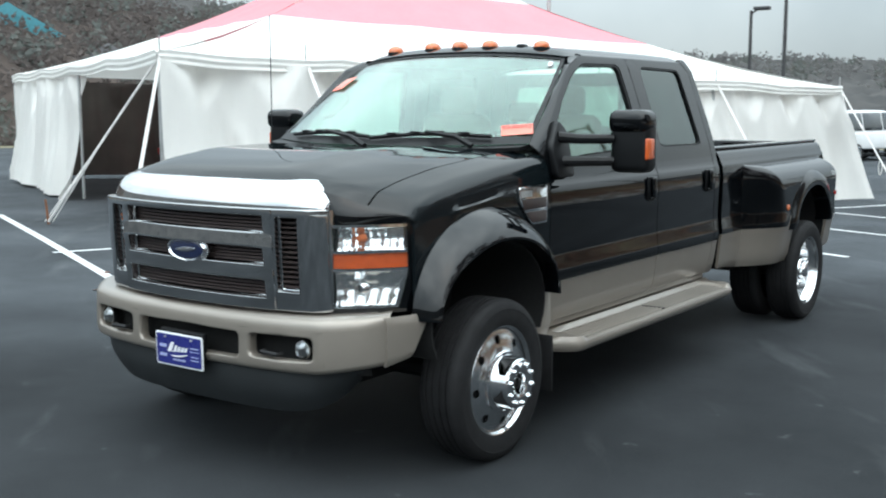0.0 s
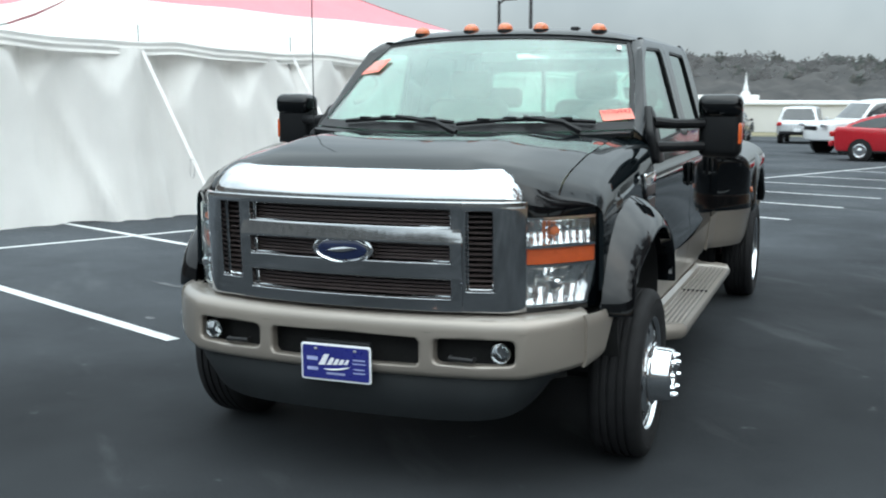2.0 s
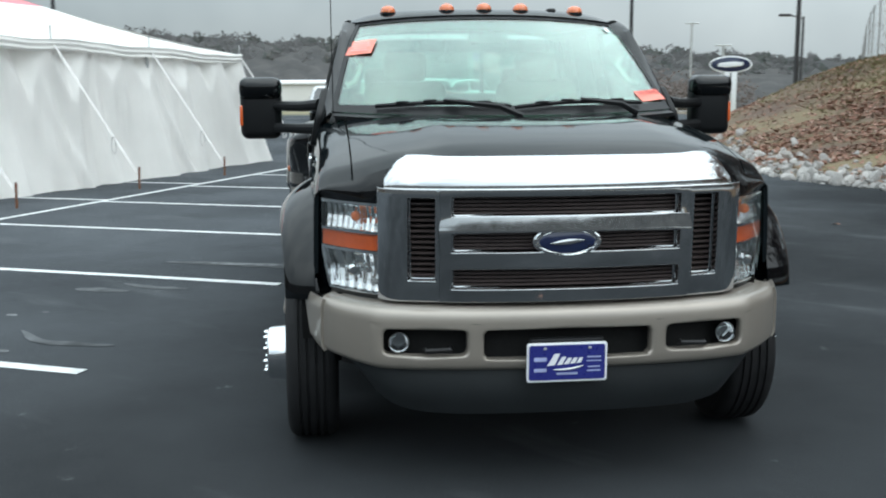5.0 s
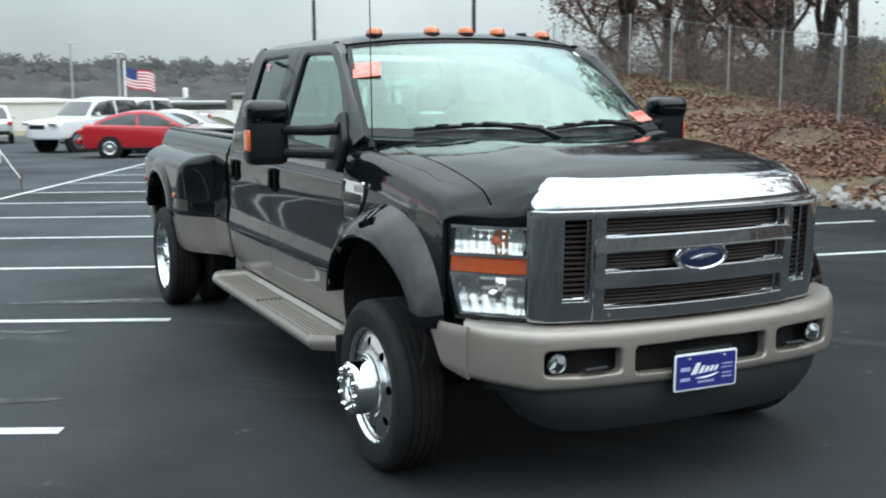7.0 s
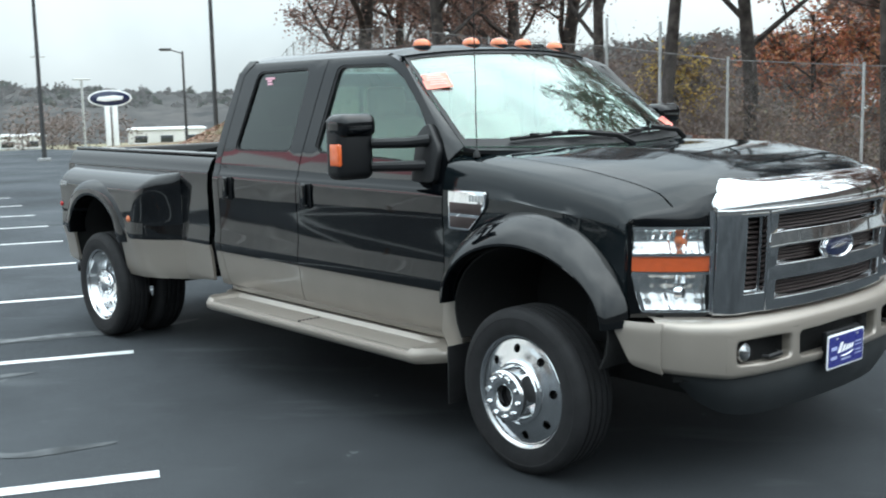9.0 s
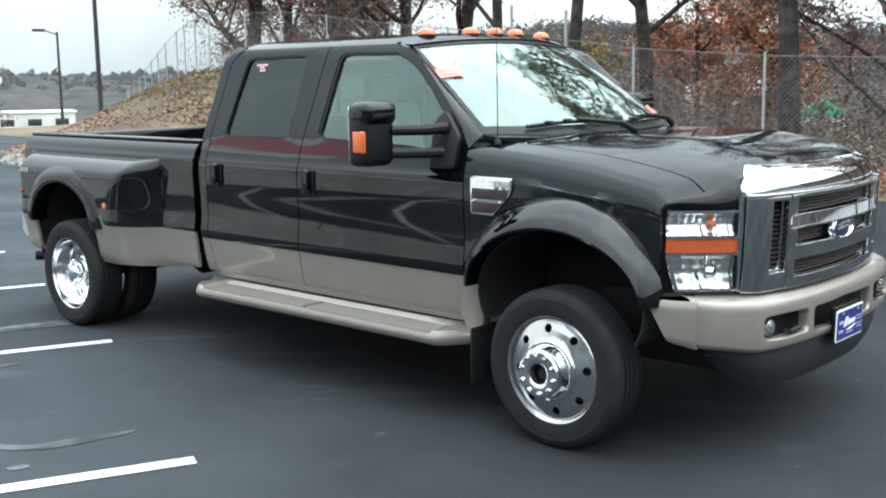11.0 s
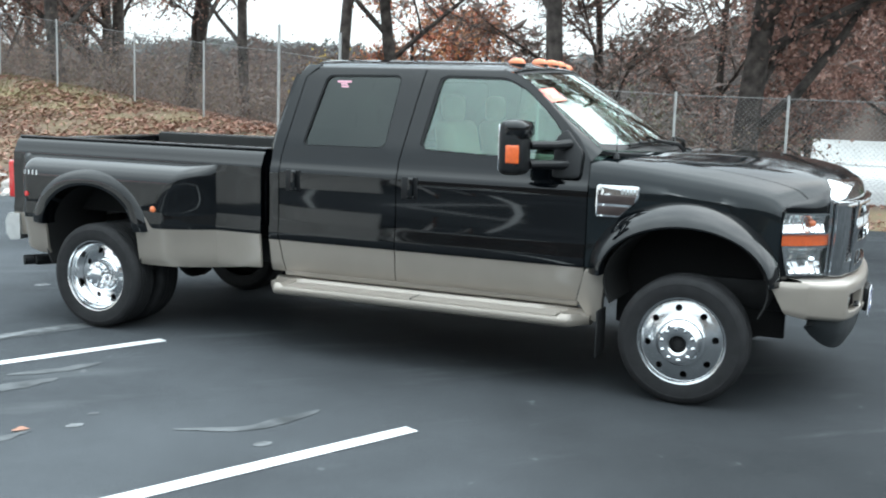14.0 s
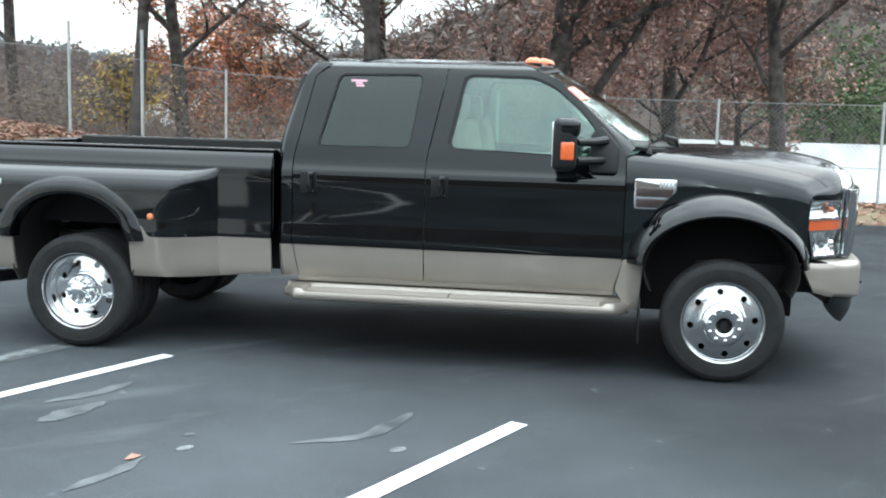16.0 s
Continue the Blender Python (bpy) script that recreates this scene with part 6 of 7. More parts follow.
                    for (u, v) in p:
                        vs += [pt(u - w, v), pt(u + w, v)]
                    fs.append((i, i + 1, i + 3, i + 2))
                u0 += step
        mesh_part("mesh_panel", vs, fs, M_WIRE, fence)


build_fence()


# ---- trees ----
M_TWIGDARK = island_mat("dark_twigs", [(0.15, 0.118, 0.106), (0.22, 0.18, 0.165)], 0.9)


def grow(rng, base, height, r0, lean=(0, 0), bare=0.25, spread=0.55, levels=4, fork=None):
    """Limbs as rods, and the twig ends on which leaves sit."""
    rods, tips = [], []

    def limb(p, d, length, r, level):
        n = 5 if level == 0 else 4
        pts, rs = [p], [r]
        q, dd = p.copy(), d.copy()
        for k in range(n):
            bend = Vector((rng.uniform(-1, 1), rng.uniform(-1, 1), rng.uniform(-0.2, 0.6))) * (0.07 if level == 0 else 0.22)
            dd = (dd + bend).normalized()
            q = q + dd * (length / n)
            pts.append(q.copy())
            rs.append(max(0.006, r * (1 - 0.62 * (k + 1) / n)))
        rods.append((pts, rs))
        if level >= levels - 1:
            tips.extend(pts[1:])
            return
        kids = {0: 11, 1: 5, 2: 4}.get(level, 3)
        for k in range(kids):
            t = bare + (1 - bare) * (k + rng.random() * 0.8) / kids if level == 0 else 0.25 + 0.75 * (k + rng.random()) / kids
            i = min(n - 1, int(t * n))
            o = pts[i].lerp(pts[i + 1], t * n - i)
            a = rng.uniform(0, 2 * math.pi)
            side = Vector((math.cos(a), math.sin(a), rng.uniform(-0.05, 0.55)))
            nd = (dd * (1 - spread) + side * (spread + 0.25)).normalized()
            limb(o, nd, length * rng.uniform(0.34, 0.52) * (1.1 - 0.35 * t if level == 0 else 1), max(0.008, r * (0.42 if level == 0 else 0.5) * (1.1 - 0.5 * t)), level + 1)
    limb(Vector(base), Vector((lean[0], lean[1], 1)).normalized(), height, r0, 0)
    return rods, tips


def leaf_mesh(rng, tips, count, size, droop=0.25, scatter=0.35):
    vs, fs = [], []
    for _ in range(count):
        c = rng.choice(tips) + Vector((rng.gauss(0, scatter), rng.gauss(0, scatter), rng.gauss(0, scatter * 0.8) - droop * rng.random()))
        a = Vector((rng.gauss(0, 1), rng.gauss(0, 1), rng.gauss(0, 1))).normalized()
        b = a.cross(Vector((rng.gauss(0, 1), rng.gauss(0, 1), rng.gauss(0, 1)))).normalized()
        s = size * rng.uniform(0.6, 1.35)
        i = len(vs)
        vs += [c + a * s, c + b * s * 0.55 + a * s * 0.2, c - a * s * 0.9, c - b * s * 0.6]
        fs.append((i, i + 1, i + 2, i + 3))
    return vs, fs


def build_tree(name, label, x, y, z, h, r, lean, leaf_m, count, size, seed, bare=0.25, spread=0.55, levels=4, scatter=0.35):
    rng = random.Random(seed)
    tree = thing(name, label, "tree", pose(x, y, z))
    rods, tips = grow(rng, (0, 0, -0.3), h, r, lean, bare, spread, levels)
    bm = bmesh.new()
    for k, (pts, rs) in enumerate(rods):
        tube(pts, rs, 9 if k == 0 else 5 if rs[0] > 0.03 else 3, bm, False)
    part("trunk", bm, M_BARK, tree, "", 60)
    vs, fs = [], []
    for p in tips:
        for _ in range(3):
            d = Vector((rng.gauss(0, 1), rng.gauss(0, 1), rng.gauss(0.15, 0.7))).normalized()
            L = rng.uniform(0.25, 0.75) * min(1.0, h / 8)
            q = d.cross(Vector((0, 0, 1))).normalized() * 0.0035
            o = p + d * L * 0.5 + Vector((0, 0, rng.uniform(-0.06, 0.06)))
            i = len(vs)
            vs.extend([p - q, p + q, o, p + d * L + Vector((rng.gauss(0, 0.1), rng.gauss(0, 0.1), rng.gauss(0, 0.1)))])
            fs += [(i, i + 1, i + 2), (i + 1, i + 3, i + 2)]
    mesh_part("twig_spray", vs, fs, M_TWIGDARK, tree)
    if count:
        vs, fs = leaf_mesh(rng, tips, count, size, 0.25, scatter)
        mesh_part("crown", vs, fs, leaf_m, tree)
    return tree


def build_trees():
    G = lambda x, y: bank_z(x, y) if y > 3 else -0.1
    oak = "oak with sparse russet leaves behind the chain-link fence"
    T = [
        (13.6, 5.5, 10.5, 0.21, (0.02, -0.02), M_OAK, 1500, 1, 0.30),
        (19.0, 11.8, 11, 0.20, (0.0, 0.02), M_OAK, 2600, 2, 0.2),
        (14.6, 11.2, 10, 0.16, (0.10, -0.06), M_OAK, 900, 3, 0.30),
        (16.2, 2.2, 11, 0.30, (-0.02, 0.0), M_OAK, 13000, 4, 0.08),
        (16.0, -2.9, 11, 0.19, (0.03, 0.02), M_OAK, 1500, 5, 0.20),
        (18.6, 16.3, 10, 0.17, (-0.05, 0.02), M_OAK, 3000, 6, 0.2),
        (20.6, 19.9, 11, 0.25, (0.12, -0.1), M_OAK, 5200, 7, 0.16),
        (19.6, 24.0, 11, 0.24, (0.0, 0.05), M_OAK, 5200, 8, 0.16),
        (23.0, 33.0, 12, 0.34, (0.0, 0.0), M_OAK, 9000, 9, 0.08),
        (19.5, -7.0, 12, 0.24, (0.0, 0.0), M_OAK, 2200, 12, 0.25),
        (22.5, -1.0, 12, 0.26, (0.0, 0.05), M_OAK, 14000, 13, 0.06),
        (25.5, 26.5, 12, 0.28, (0.0, 0.0), M_OAK, 7500, 14, 0.08),
        (27.5, 36.5, 12, 0.28, (0.0, 0.0), M_OAK, 8500, 15, 0.08),
        (30.0, 31.0, 12, 0.28, (0.0, 0.0), M_OAK, 8500, 16, 0.08),
        (33.0, 38.0, 12, 0.28, (0.0, 0.0), M_OAK, 8500, 17, 0.08),
        (24.5, 7.5, 9.0, 0.17, (0.0, 0.0), M_OAK, 2200, 18, 0.2),
        (28.5, 4.6, 9.0, 0.18, (0.0, 0.02), M_OAK, 3000, 19, 0.1),
    ]
    for x, y, h, r, lean, m, n, seed, bare in T:
        build_tree("oak_tree", oak, x, y, G(x, y), h, r, lean, m, int(n * (2.3 if n > 8000 else 3.2)), 0.066 if n > 8000 else 0.052, seed, bare)
    build_tree("maple_tree", "small maple with yellow autumn leaves beyond the fence", 16.7, 12.4, G(16.7, 12.4) - 0.2, 2.0, 0.04, (0, 0), M_YELLOW, 3000, 0.045, 31, 0.35, 0.6, 4, 0.22)
    build_tree("maple_tree", "maple with bright red autumn leaves beyond the fence", 29.5, 16.3, -1.0, 5.6, 0.14, (0, 0), M_RED, 7500, 0.072, 32, 0.10, 0.6)
    build_tree("maple_tree", "maple with orange-red autumn leaves beyond the fence", 27.5, 12.5, -0.9, 5.0, 0.13, (0, 0), M_RED, 7000, 0.068, 33, 0.10, 0.6)
    build_tree("maple_tree", "low russet tree with red leaves beyond the street", 30.0, 2.0, -0.8, 7.0, 0.14, (0, 0), M_OAK, 14000, 0.075, 34, 0.06, 0.65)
    build_tree("maple_tree", "low russet tree with red leaves beyond the street", 29.0, -3.5, -0.8, 7.0, 0.14, (0, 0), M_OAK, 9000, 0.075, 35, 0.06, 0.65)
    # evergreen bush
    rng = random.Random(40)
    bush = thing("evergreen_bush", "wide green bush beyond the street", "bush", pose(51.0, -10.8, -1.2))
    tips = [Vector((rng.gauss(0, 1.8), rng.gauss(0, 2.6), 0.6 + abs(rng.gauss(3.2, 1.4)))) for _ in range(320)]
    vs, fs = leaf_mesh(rng, tips, 9000, 0.13, 0.1, 0.4)
    mesh_part("foliage", vs, fs, M_GREENBUSH, bush)
    part("stem", tube([(0, 0, -0.3), (0.1, 0, 4.0)], [0.15, 0.04], 7), M_BARK, bush)


build_trees()


# ---- rocks and fallen leaves ----
def build_litter():
    rng = random.Random(7)
    kinds = []
    for k in range(7):
        bm = bmesh.new()
        bmesh.ops.create_icosphere(bm, subdivisions=2, radius=1.0)
        for v in bm.verts:
            v.co *= 1 + 0.55 * noise.noise(v.co * 0.9 + Vector((k * 5.1, 0, 0))) + 0.2 * noise.noise(v.co * 2.3 + Vector((0, k * 3.0, 0)))
        kinds.append(finish(bm, "rock", M_ROCK, 30))
    border = thing("rock_border", "pale rubble rocks edging the foot of the bank", "rocks")
    for k in range(280):
        y = rng.uniform(3.0, 24.0)
        x = toe_x(y) + abs(rng.gauss(0.1, 0.75)) - 0.05
        s = rng.uniform(0.05, 0.12)
        ob = new("rock", kinds[k % 7])
        ob.parent = border
        ob.matrix_basis = Matrix.LocRotScale((x, y, bank_z(x, y) + s * 0.28), Euler((rng.uniform(0, 6), rng.uniform(0, 6), rng.uniform(0, 6))), (s * rng.uniform(0.8, 1.5), s, s * rng.uniform(0.55, 0.9)))
    rest = bmesh.new()
    for k in range(900):
        y = rng.uniform(3.0, 27.0)
        x = toe_x(y) + abs(rng.gauss(0.05, 0.7)) - 0.08
        s = rng.uniform(0.03, 0.085)
        m = Matrix.LocRotScale((x, y, bank_z(x, y) + s * 0.25), Euler((rng.uniform(0, 6), rng.uniform(0, 6), rng.uniform(0, 6))), (s * rng.uniform(0.8, 1.5), s, s * 0.7))
        bmesh.ops.create_icosphere(rest, subdivisions=1, radius=1.0, matrix=m)
    for v in rest.verts:
        v.co += Vector((noise.noise(v.co * 9), noise.noise(v.co * 9 + Vector((4, 0, 0))), noise.noise(v.co * 9 + Vector((0, 4, 0))))) * 0.03
    rubble = new("rubble", finish(rest, "rubble", M_ROCK, 20))
    tagged(rubble, "small pale broken stones along the lot edge", "rubble", "", "stuff")
    vs, fs = [], []

    def leaf(x, y, z, s, tilt):
        a = rng.uniform(0, 6.28)
        u = Vector((math.cos(a), math.sin(a), rng.uniform(-tilt, tilt)))
        v = Vector((-math.sin(a), math.cos(a), rng.uniform(-tilt, tilt)))
        c = Vector((x, y, z))
        i = len(vs)
        vs.extend([c + u * s, c + v * s * 0.6 + Vector((0, 0, s * 0.2)), c - u * s, c - v * s * 0.6 + Vector((0, 0, s * 0.25))])
        fs.append((i, i + 1, i + 2, i + 3))
    while len(fs) < 48000:
        y = rng.uniform(-12, 34) if rng.random() < 0.5 else rng.uniform(3, 24)
        x = toe_x(y) + (fence_x(y) + 2.5 - toe_x(y)) * rng.random() ** 0.8
        if y < 3 and x > fence_x(y) + 1:
            continue
        if noise.noise((x * 0.5, y * 0.5, 9.0)) < -0.12 and rng.random() < 0.8:
            continue
        leaf(x, y, bank_z(x, y) + rng.uniform(0.005, 0.035), rng.uniform(0.03, 0.07), 0.5)
    litter = mesh_part("fallen_leaves", vs, fs, M_LEAFLITTER, None)
    tagged(litter, "dry brown leaves fallen thickly on the bank", "leaves", "", "stuff")
    # single leaves and grit on the asphalt
    one = bpy.data.meshes.new("asphalt_leaf")
    one.from_pydata([(0.06, 0, 0.004), (0.02, 0.035, 0.018), (-0.05, 0.01, 0.006), (-0.02, -0.034, 0.014), (0, 0, 0.006)], [], [(0, 1, 4), (1, 2, 4), (2, 3, 4), (3, 0, 4)])
    one.materials.append(M_LEAFLITTER)
    for x, y in ((1.24, -2.35), (-0.55, -2.3), (-3.4, 3.0), (-4.6, 1.9), (2.9, 1.3), (3.6, 0.2), (-1.9, -1.9), (2.3, 3.6), (4.4, 3.2), (-5.4, 2.6), (0.2, -3.0), (5.2, 0.8), (-3.9, 4.6), (4.9, 6.6)):
        ob = new("fallen_leaf", one)
        ob.matrix_basis = Matrix.LocRotScale((x, y, lot_z(x, y)), Euler((0, 0, rng.uniform(0, 6))), [rng.uniform(0.7, 1.2)] * 3)
        tagged(ob, "single brown oak leaf lying on the wet asphalt", "leaf", "leaves on the asphalt")


build_litter()


# ---- pale water marks left on the asphalt ----
def build_mark(pts, width, seed, material, up=0.004):
    """A ragged streak along a bent line, tapering to both ends, broken up along its edges."""
    pts = [Vector(p) for p in pts]
    bm = bmesh.new()
    rows = []
    n = 40
    for k in range(n + 1):
        t = k / n * (len(pts) - 1)
        i = min(len(pts) - 2, int(t))
        a, b = pts[max(0, i - 1)], pts[min(len(pts) - 1, i + 2)]
        u = t - i
        p = 0.5 * (2 * pts[i] + (pts[i + 1] - a) * u + (2 * a - 5 * pts[i] + 4 * pts[i + 1] - b) * u ** 2 + (3 * pts[i] - a - 3 * pts[i + 1] + b) * u ** 3)
        d = (pts[-1] - pts[0]).normalized()
        side = Vector((-d.y, d.x))
        w = width * math.sin(math.pi * (0.03 + 0.94 * k / n)) ** 0.9
        row = []
        for s in (1, -1):
            e = w * (0.85 + 0.5 * noise.noise((k * 0.13, seed * 3.1, s)) + 0.22 * noise.noise((k * 0.6, seed * 5.3, s)))
            q = p + side * s * max(0.002, e)
            row.append(bm.verts.new((q.x, q.y, lot_z(q.x, q.y) + up)))
        rows.append(row)
    for a, b in zip(rows, rows[1:]):
        bm.faces.new((a[0], a[1], b[1], b[0]))
    ob = new("water_mark", finish(bm, "water_mark", material, 30))
    tagged(ob, "pale dried water mark on the asphalt", "stain", "", "structure")


build_mark([(-2.15, 4.92), (-1.85, 4.79), (-1.5, 4.66), (-1.22, 4.57)], 0.065, 3, M_PUDDLE, 0.008)
build_mark([(-2.4, 5.0), (-1.85, 4.8), (-1.1, 4.5), (-0.4, 4.43)], 0.13, 4, M_SCUFF)
build_mark([(-3.0, 2.32), (-2.8, 2.0), (-2.5, 1.87), (-2.3, 1.82)], 0.06, 6, M_SCUFF)
build_mark([(-3.9, 3.1), (-3.62, 3.0), (-3.37, 2.95)], 0.045, 7, M_SCUFF)
build_mark([(-2.95, 3.74), (-2.76, 3.66), (-2.5, 3.58)], 0.085, 8, M_SCUFF)
build_mark([(-2.6, 3.9), (-2.3, 3.7), (-2.05, 3.62)], 0.06, 9, M_SCUFF)
build_mark([(-3.02, 1.80), (-2.93, 1.74)], 0.04, 10, M_PUDDLE)
build_mark([(-3.24, 2.84), (-3.15, 2.79)], 0.035, 11, M_PUDDLE)
build_mark([(-3.0, 2.9), (-2.95, 2.86)], 0.025, 12, M_SCUFF)
build_mark([(0.0, 6.2), (0.12, 6.1)], 0.06, 13, M_PUDDLE)

# ---- parked cars ----
M_GLASSDARK = mat("dark_car_glass", (0.02, 0.025, 0.028), 0.08, 0, 0.1, 3, coat=1.0)
PAINTS = {
    "white": mat("white_car_paint", (0.78, 0.79, 0.79), 0.25, 0, 0.03, 2, coat=0.8),
    "red": mat("red_car_paint", (0.50, 0.012, 0.022), 0.25, 0, 0.05, 2, coat=0.9),
    "silver": mat("silver_car_paint", (0.62, 0.64, 0.65), 0.28, 0.4, 0.04, 2, coat=0.8),
    "dark": mat("dark_car_paint", (0.03, 0.012, 0.016), 0.25, 0, 0.1, 2, coat=0.9),
    "black": mat("black_suv_paint", (0.012, 0.013, 0.015), 0.25, 0, 0.1, 2, coat=0.9),
}
SHAPES = {
    # length, width, lower outline (y from the nose back), glasshouse outline, wheel places, wheel radius
    "sedan": (4.5, 1.82, [(0.02, 0.28), (0.0, 0.5), (0.08, 0.68), (0.5, 0.82), (1.0, 0.93), (1.3, 0.98), (3.9, 1.06), (4.4, 1.05), (4.5, 0.94), (4.5, 0.5), (4.42, 0.28)], [(1.12, 0.94), (2.0, 1.40), (2.45, 1.475), (3.0, 1.45), (3.5, 1.32), (4.08, 1.07)], (0.85, 3.5), 0.32),
    "suv": (4.6, 1.85, [(0, 0.38), (0.02, 0.7), (0.15, 0.88), (1.1, 1.02), (4.45, 1.05), (4.58, 0.95), (4.6, 0.45)], [(1.05, 1.0), (1.65, 1.6), (2.3, 1.72), (4.0, 1.68), (4.45, 1.04)], (0.85, 3.55), 0.36),
    "pickup": (5.9, 2.0, [(0, 0.5), (0.02, 0.95), (0.12, 1.14), (1.3, 1.24), (5.85, 1.24), (5.9, 0.62)], [(1.35, 1.22), (1.95, 1.85), (2.6, 1.95), (3.7, 1.92), (4.0, 1.24)], (1.0, 4.6), 0.41),
    "van": (5.5, 2.0, [(0, 0.45), (0.02, 0.85), (0.25, 1.05), (0.9, 1.18), (5.45, 1.2), (5.5, 0.5)], [(0.8, 1.16), (1.6, 1.95), (2.2, 2.06), (5.2, 2.04), (5.42, 1.2)], (0.95, 4.4), 0.37),
}


def build_car(kind, paint, x, y, heading, label):
    L, W, low, top, wheels, r = SHAPES[kind]
    car = thing({"suv": "suv", "pickup": "parked_pickup", "van": "van", "sedan": "sedan"}[kind], label, "car", pose(x, y, lot_z(x, y), 0, 0, heading))
    P = PAINTS[paint]
    zt, zb = max(p[1] for p in top), min(p[1] for p in top)

    def half(z):
        return W / 2 * 0.95 * (1 - 0.20 * max(0, z - zb) / (zt - zb))

    def skin(poly, width, soft, ends):
        """Side outline carried across the car with rounded shoulders and a bowed nose and tail."""
        poly = rounded(poly, soft, 4)
        y0, y1 = min(p[0] for p in poly), max(p[0] for p in poly)
        z0, z1 = min(p[1] for p in poly), max(p[1] for p in poly)
        rings = []
        for t, inset in ((-1, 0.075), (-0.985, 0.04), (-0.95, 0.018), (-0.88, 0.006), (-0.7, 0), (-0.35, -0.012), (0, -0.016), (0.35, -0.012), (0.7, 0), (0.88, 0.006), (0.95, 0.018), (0.985, 0.04), (1, 0.075)):
            ring = []
            for py, pz in poly:
                a, b = (py - y0) / (y1 - y0), (pz - z0) / (z1 - z0)
                yy = py + (inset * (1 - 2 * a)) + ends * abs(t) ** 3 * (max(0, 1 - a / 0.15) ** 1.0 - 0.7 * max(0, 1 - (1 - a) / 0.12))
                zz = pz - inset * (2 * b - 1)
                ring.append((t * width(pz), yy - L / 2, zz))
            rings.append(ring)
        return loft(rings)
    # the nose points along local -y
    part("body", skin(low, lambda z: W / 2 * (1 - 0.05 * max(0, (0.45 - z)) / 0.2), 0.09, 0.28), P, car, "", 50)
    part("cabin", skin(top + [(top[-1][0], zb - 0.12), (top[0][0], zb - 0.12)], half, 0.12, 0.06), P, car, "", 50)
    outline = lambda q: float(np.interp(q, [p[0] for p in top], [p[1] for p in top]))
    # side panes between the pillars
    n = {"sedan": 2, "suv": 3, "pickup": 2, "van": 3}[kind]
    a0 = top[0][0] + (top[1][0] - top[0][0]) * 0.35
    a1 = top[-1][0] - (top[-1][0] - top[-2][0]) * 0.35
    cuts = arange(a0, a1, n)
    zs0 = max(zb, 0.98) + 0.09 if kind != "sedan" else 0.985
    for s in (-1, 1):
        for a, b in zip(cuts, cuts[1:]):
            a, b = a + 0.045, b - 0.045
            up = [(q, max(zs0 + 0.03, outline(q) - 0.10)) for q in arange(b, a, 5)]
            pts = rounded([(a, zs0), (b, zs0)] + up, 0.02, 2)
            part("side_window", prism(pts, lambda py, pz, d: (s * (half(pz) - 0.004 + d), py - L / 2, pz), 0, 0.014, 0.003), M_GLASSDARK, car)
        part("door_mirror", rbox((s * (W / 2 + 0.07), top[0][0] + 0.45 - L / 2, zs0 + 0.04), (0.16, 0.10, 0.13), 0.04, 3), P, car)
    # front and rear glass lying on the slopes
    for name, p0, p1, sg in (("windscreen", top[0], top[1], -1), ("rear_glass", top[-1], top[-2], 1)):
        dy, dz = p1[0] - p0[0], p1[1] - p0[1]
        ln = math.hypot(dy, dz)
        ny, nz = sg * abs(dz) / ln, abs(dy) / ln

        def pane(u, v):
            v = 0.10 + 0.78 * v
            z = p0[1] + dz * v
            return (u * (half(z) - 0.11), p0[0] + dy * v - L / 2 + ny * 0.03 - sg * 0.05 * u * u, z + nz * 0.03)
        part(name, thick(grid(pane, arange(-1, 1, 8), arange(0, 1, 4)), 0.012), M_GLASSDARK, car)
    for s in (-1, 1):
        for wy in wheels:
            m = Matrix.Translation((s * (W / 2 - 0.10), wy - L / 2, r)) @ Matrix.Rotation(radians(90 * s), 4, "Y")
            # a flat black disc paints the shade of the arch round each wheel
            part("wheel_arch", lathe([(0, 0.096), (r + 0.05, 0.096), (r + 0.055, 0.09), (r + 0.055, -0.1)], 28, None, m), M_DARK, car)
            tyre = part("wheel", lathe([(0.10, 0.10), (r * 0.66, 0.108), (r * 0.88, 0.112), (r * 0.98, 0.095), (r, 0.07), (r, -0.08), (0.1, -0.09)], 28, None, m), M_RUBBER, car)
            part("rim", lathe([(r * 0.66, 0.112), (r * 0.60, 0.118), (r * 0.52, 0.108), (r * 0.2, 0.112), (r * 0.14, 0.122), (0.0, 0.124)], 24, None, m), M_ALU, tyre)
        zl = low[2][1] - 0.10
        part("headlight", rbox((s * W / 2 * 0.74, -L / 2 + 0.12, zl), (0.36, 0.16, 0.13), 0.04, 3), M_REFLECT, car)
        part("tail_lamp", rbox((s * W / 2 * 0.86, L / 2 - 0.09, low[-3][1] - 0.12), (0.22, 0.14, 0.17), 0.04, 3), M_REDLENS, car)
        part("sill", rbox((s * (W / 2 - 0.05), 0, 0.30), (0.08, wheels[1] - wheels[0] - 2 * r - 0.12, 0.08), 0.02, 2), M_PLASTIC, car)
    part("front_grille", rbox((0, -L / 2 + 0.01, low[1][1] - 0.02), (W * 0.42, 0.06, 0.15), 0.03, 2), M_PLASTIC, car)
    part("rear_bumper", rbox((0, L / 2 - 0.03, 0.52), (W * 0.86, 0.14, 0.18), 0.05, 3), P if kind == "sedan" else M_PLASTIC, car)
    part("number_plate", rbox((0, L / 2 + 0.045, 0.66), (0.30, 0.012, 0.15), 0.005), M_WHITEINK, car)
    return car


def heading(dx, dy):
    """Degrees that turn a car's nose (-y) along (dx, dy)."""
    return math.degrees(math.atan2(dx, -dy))


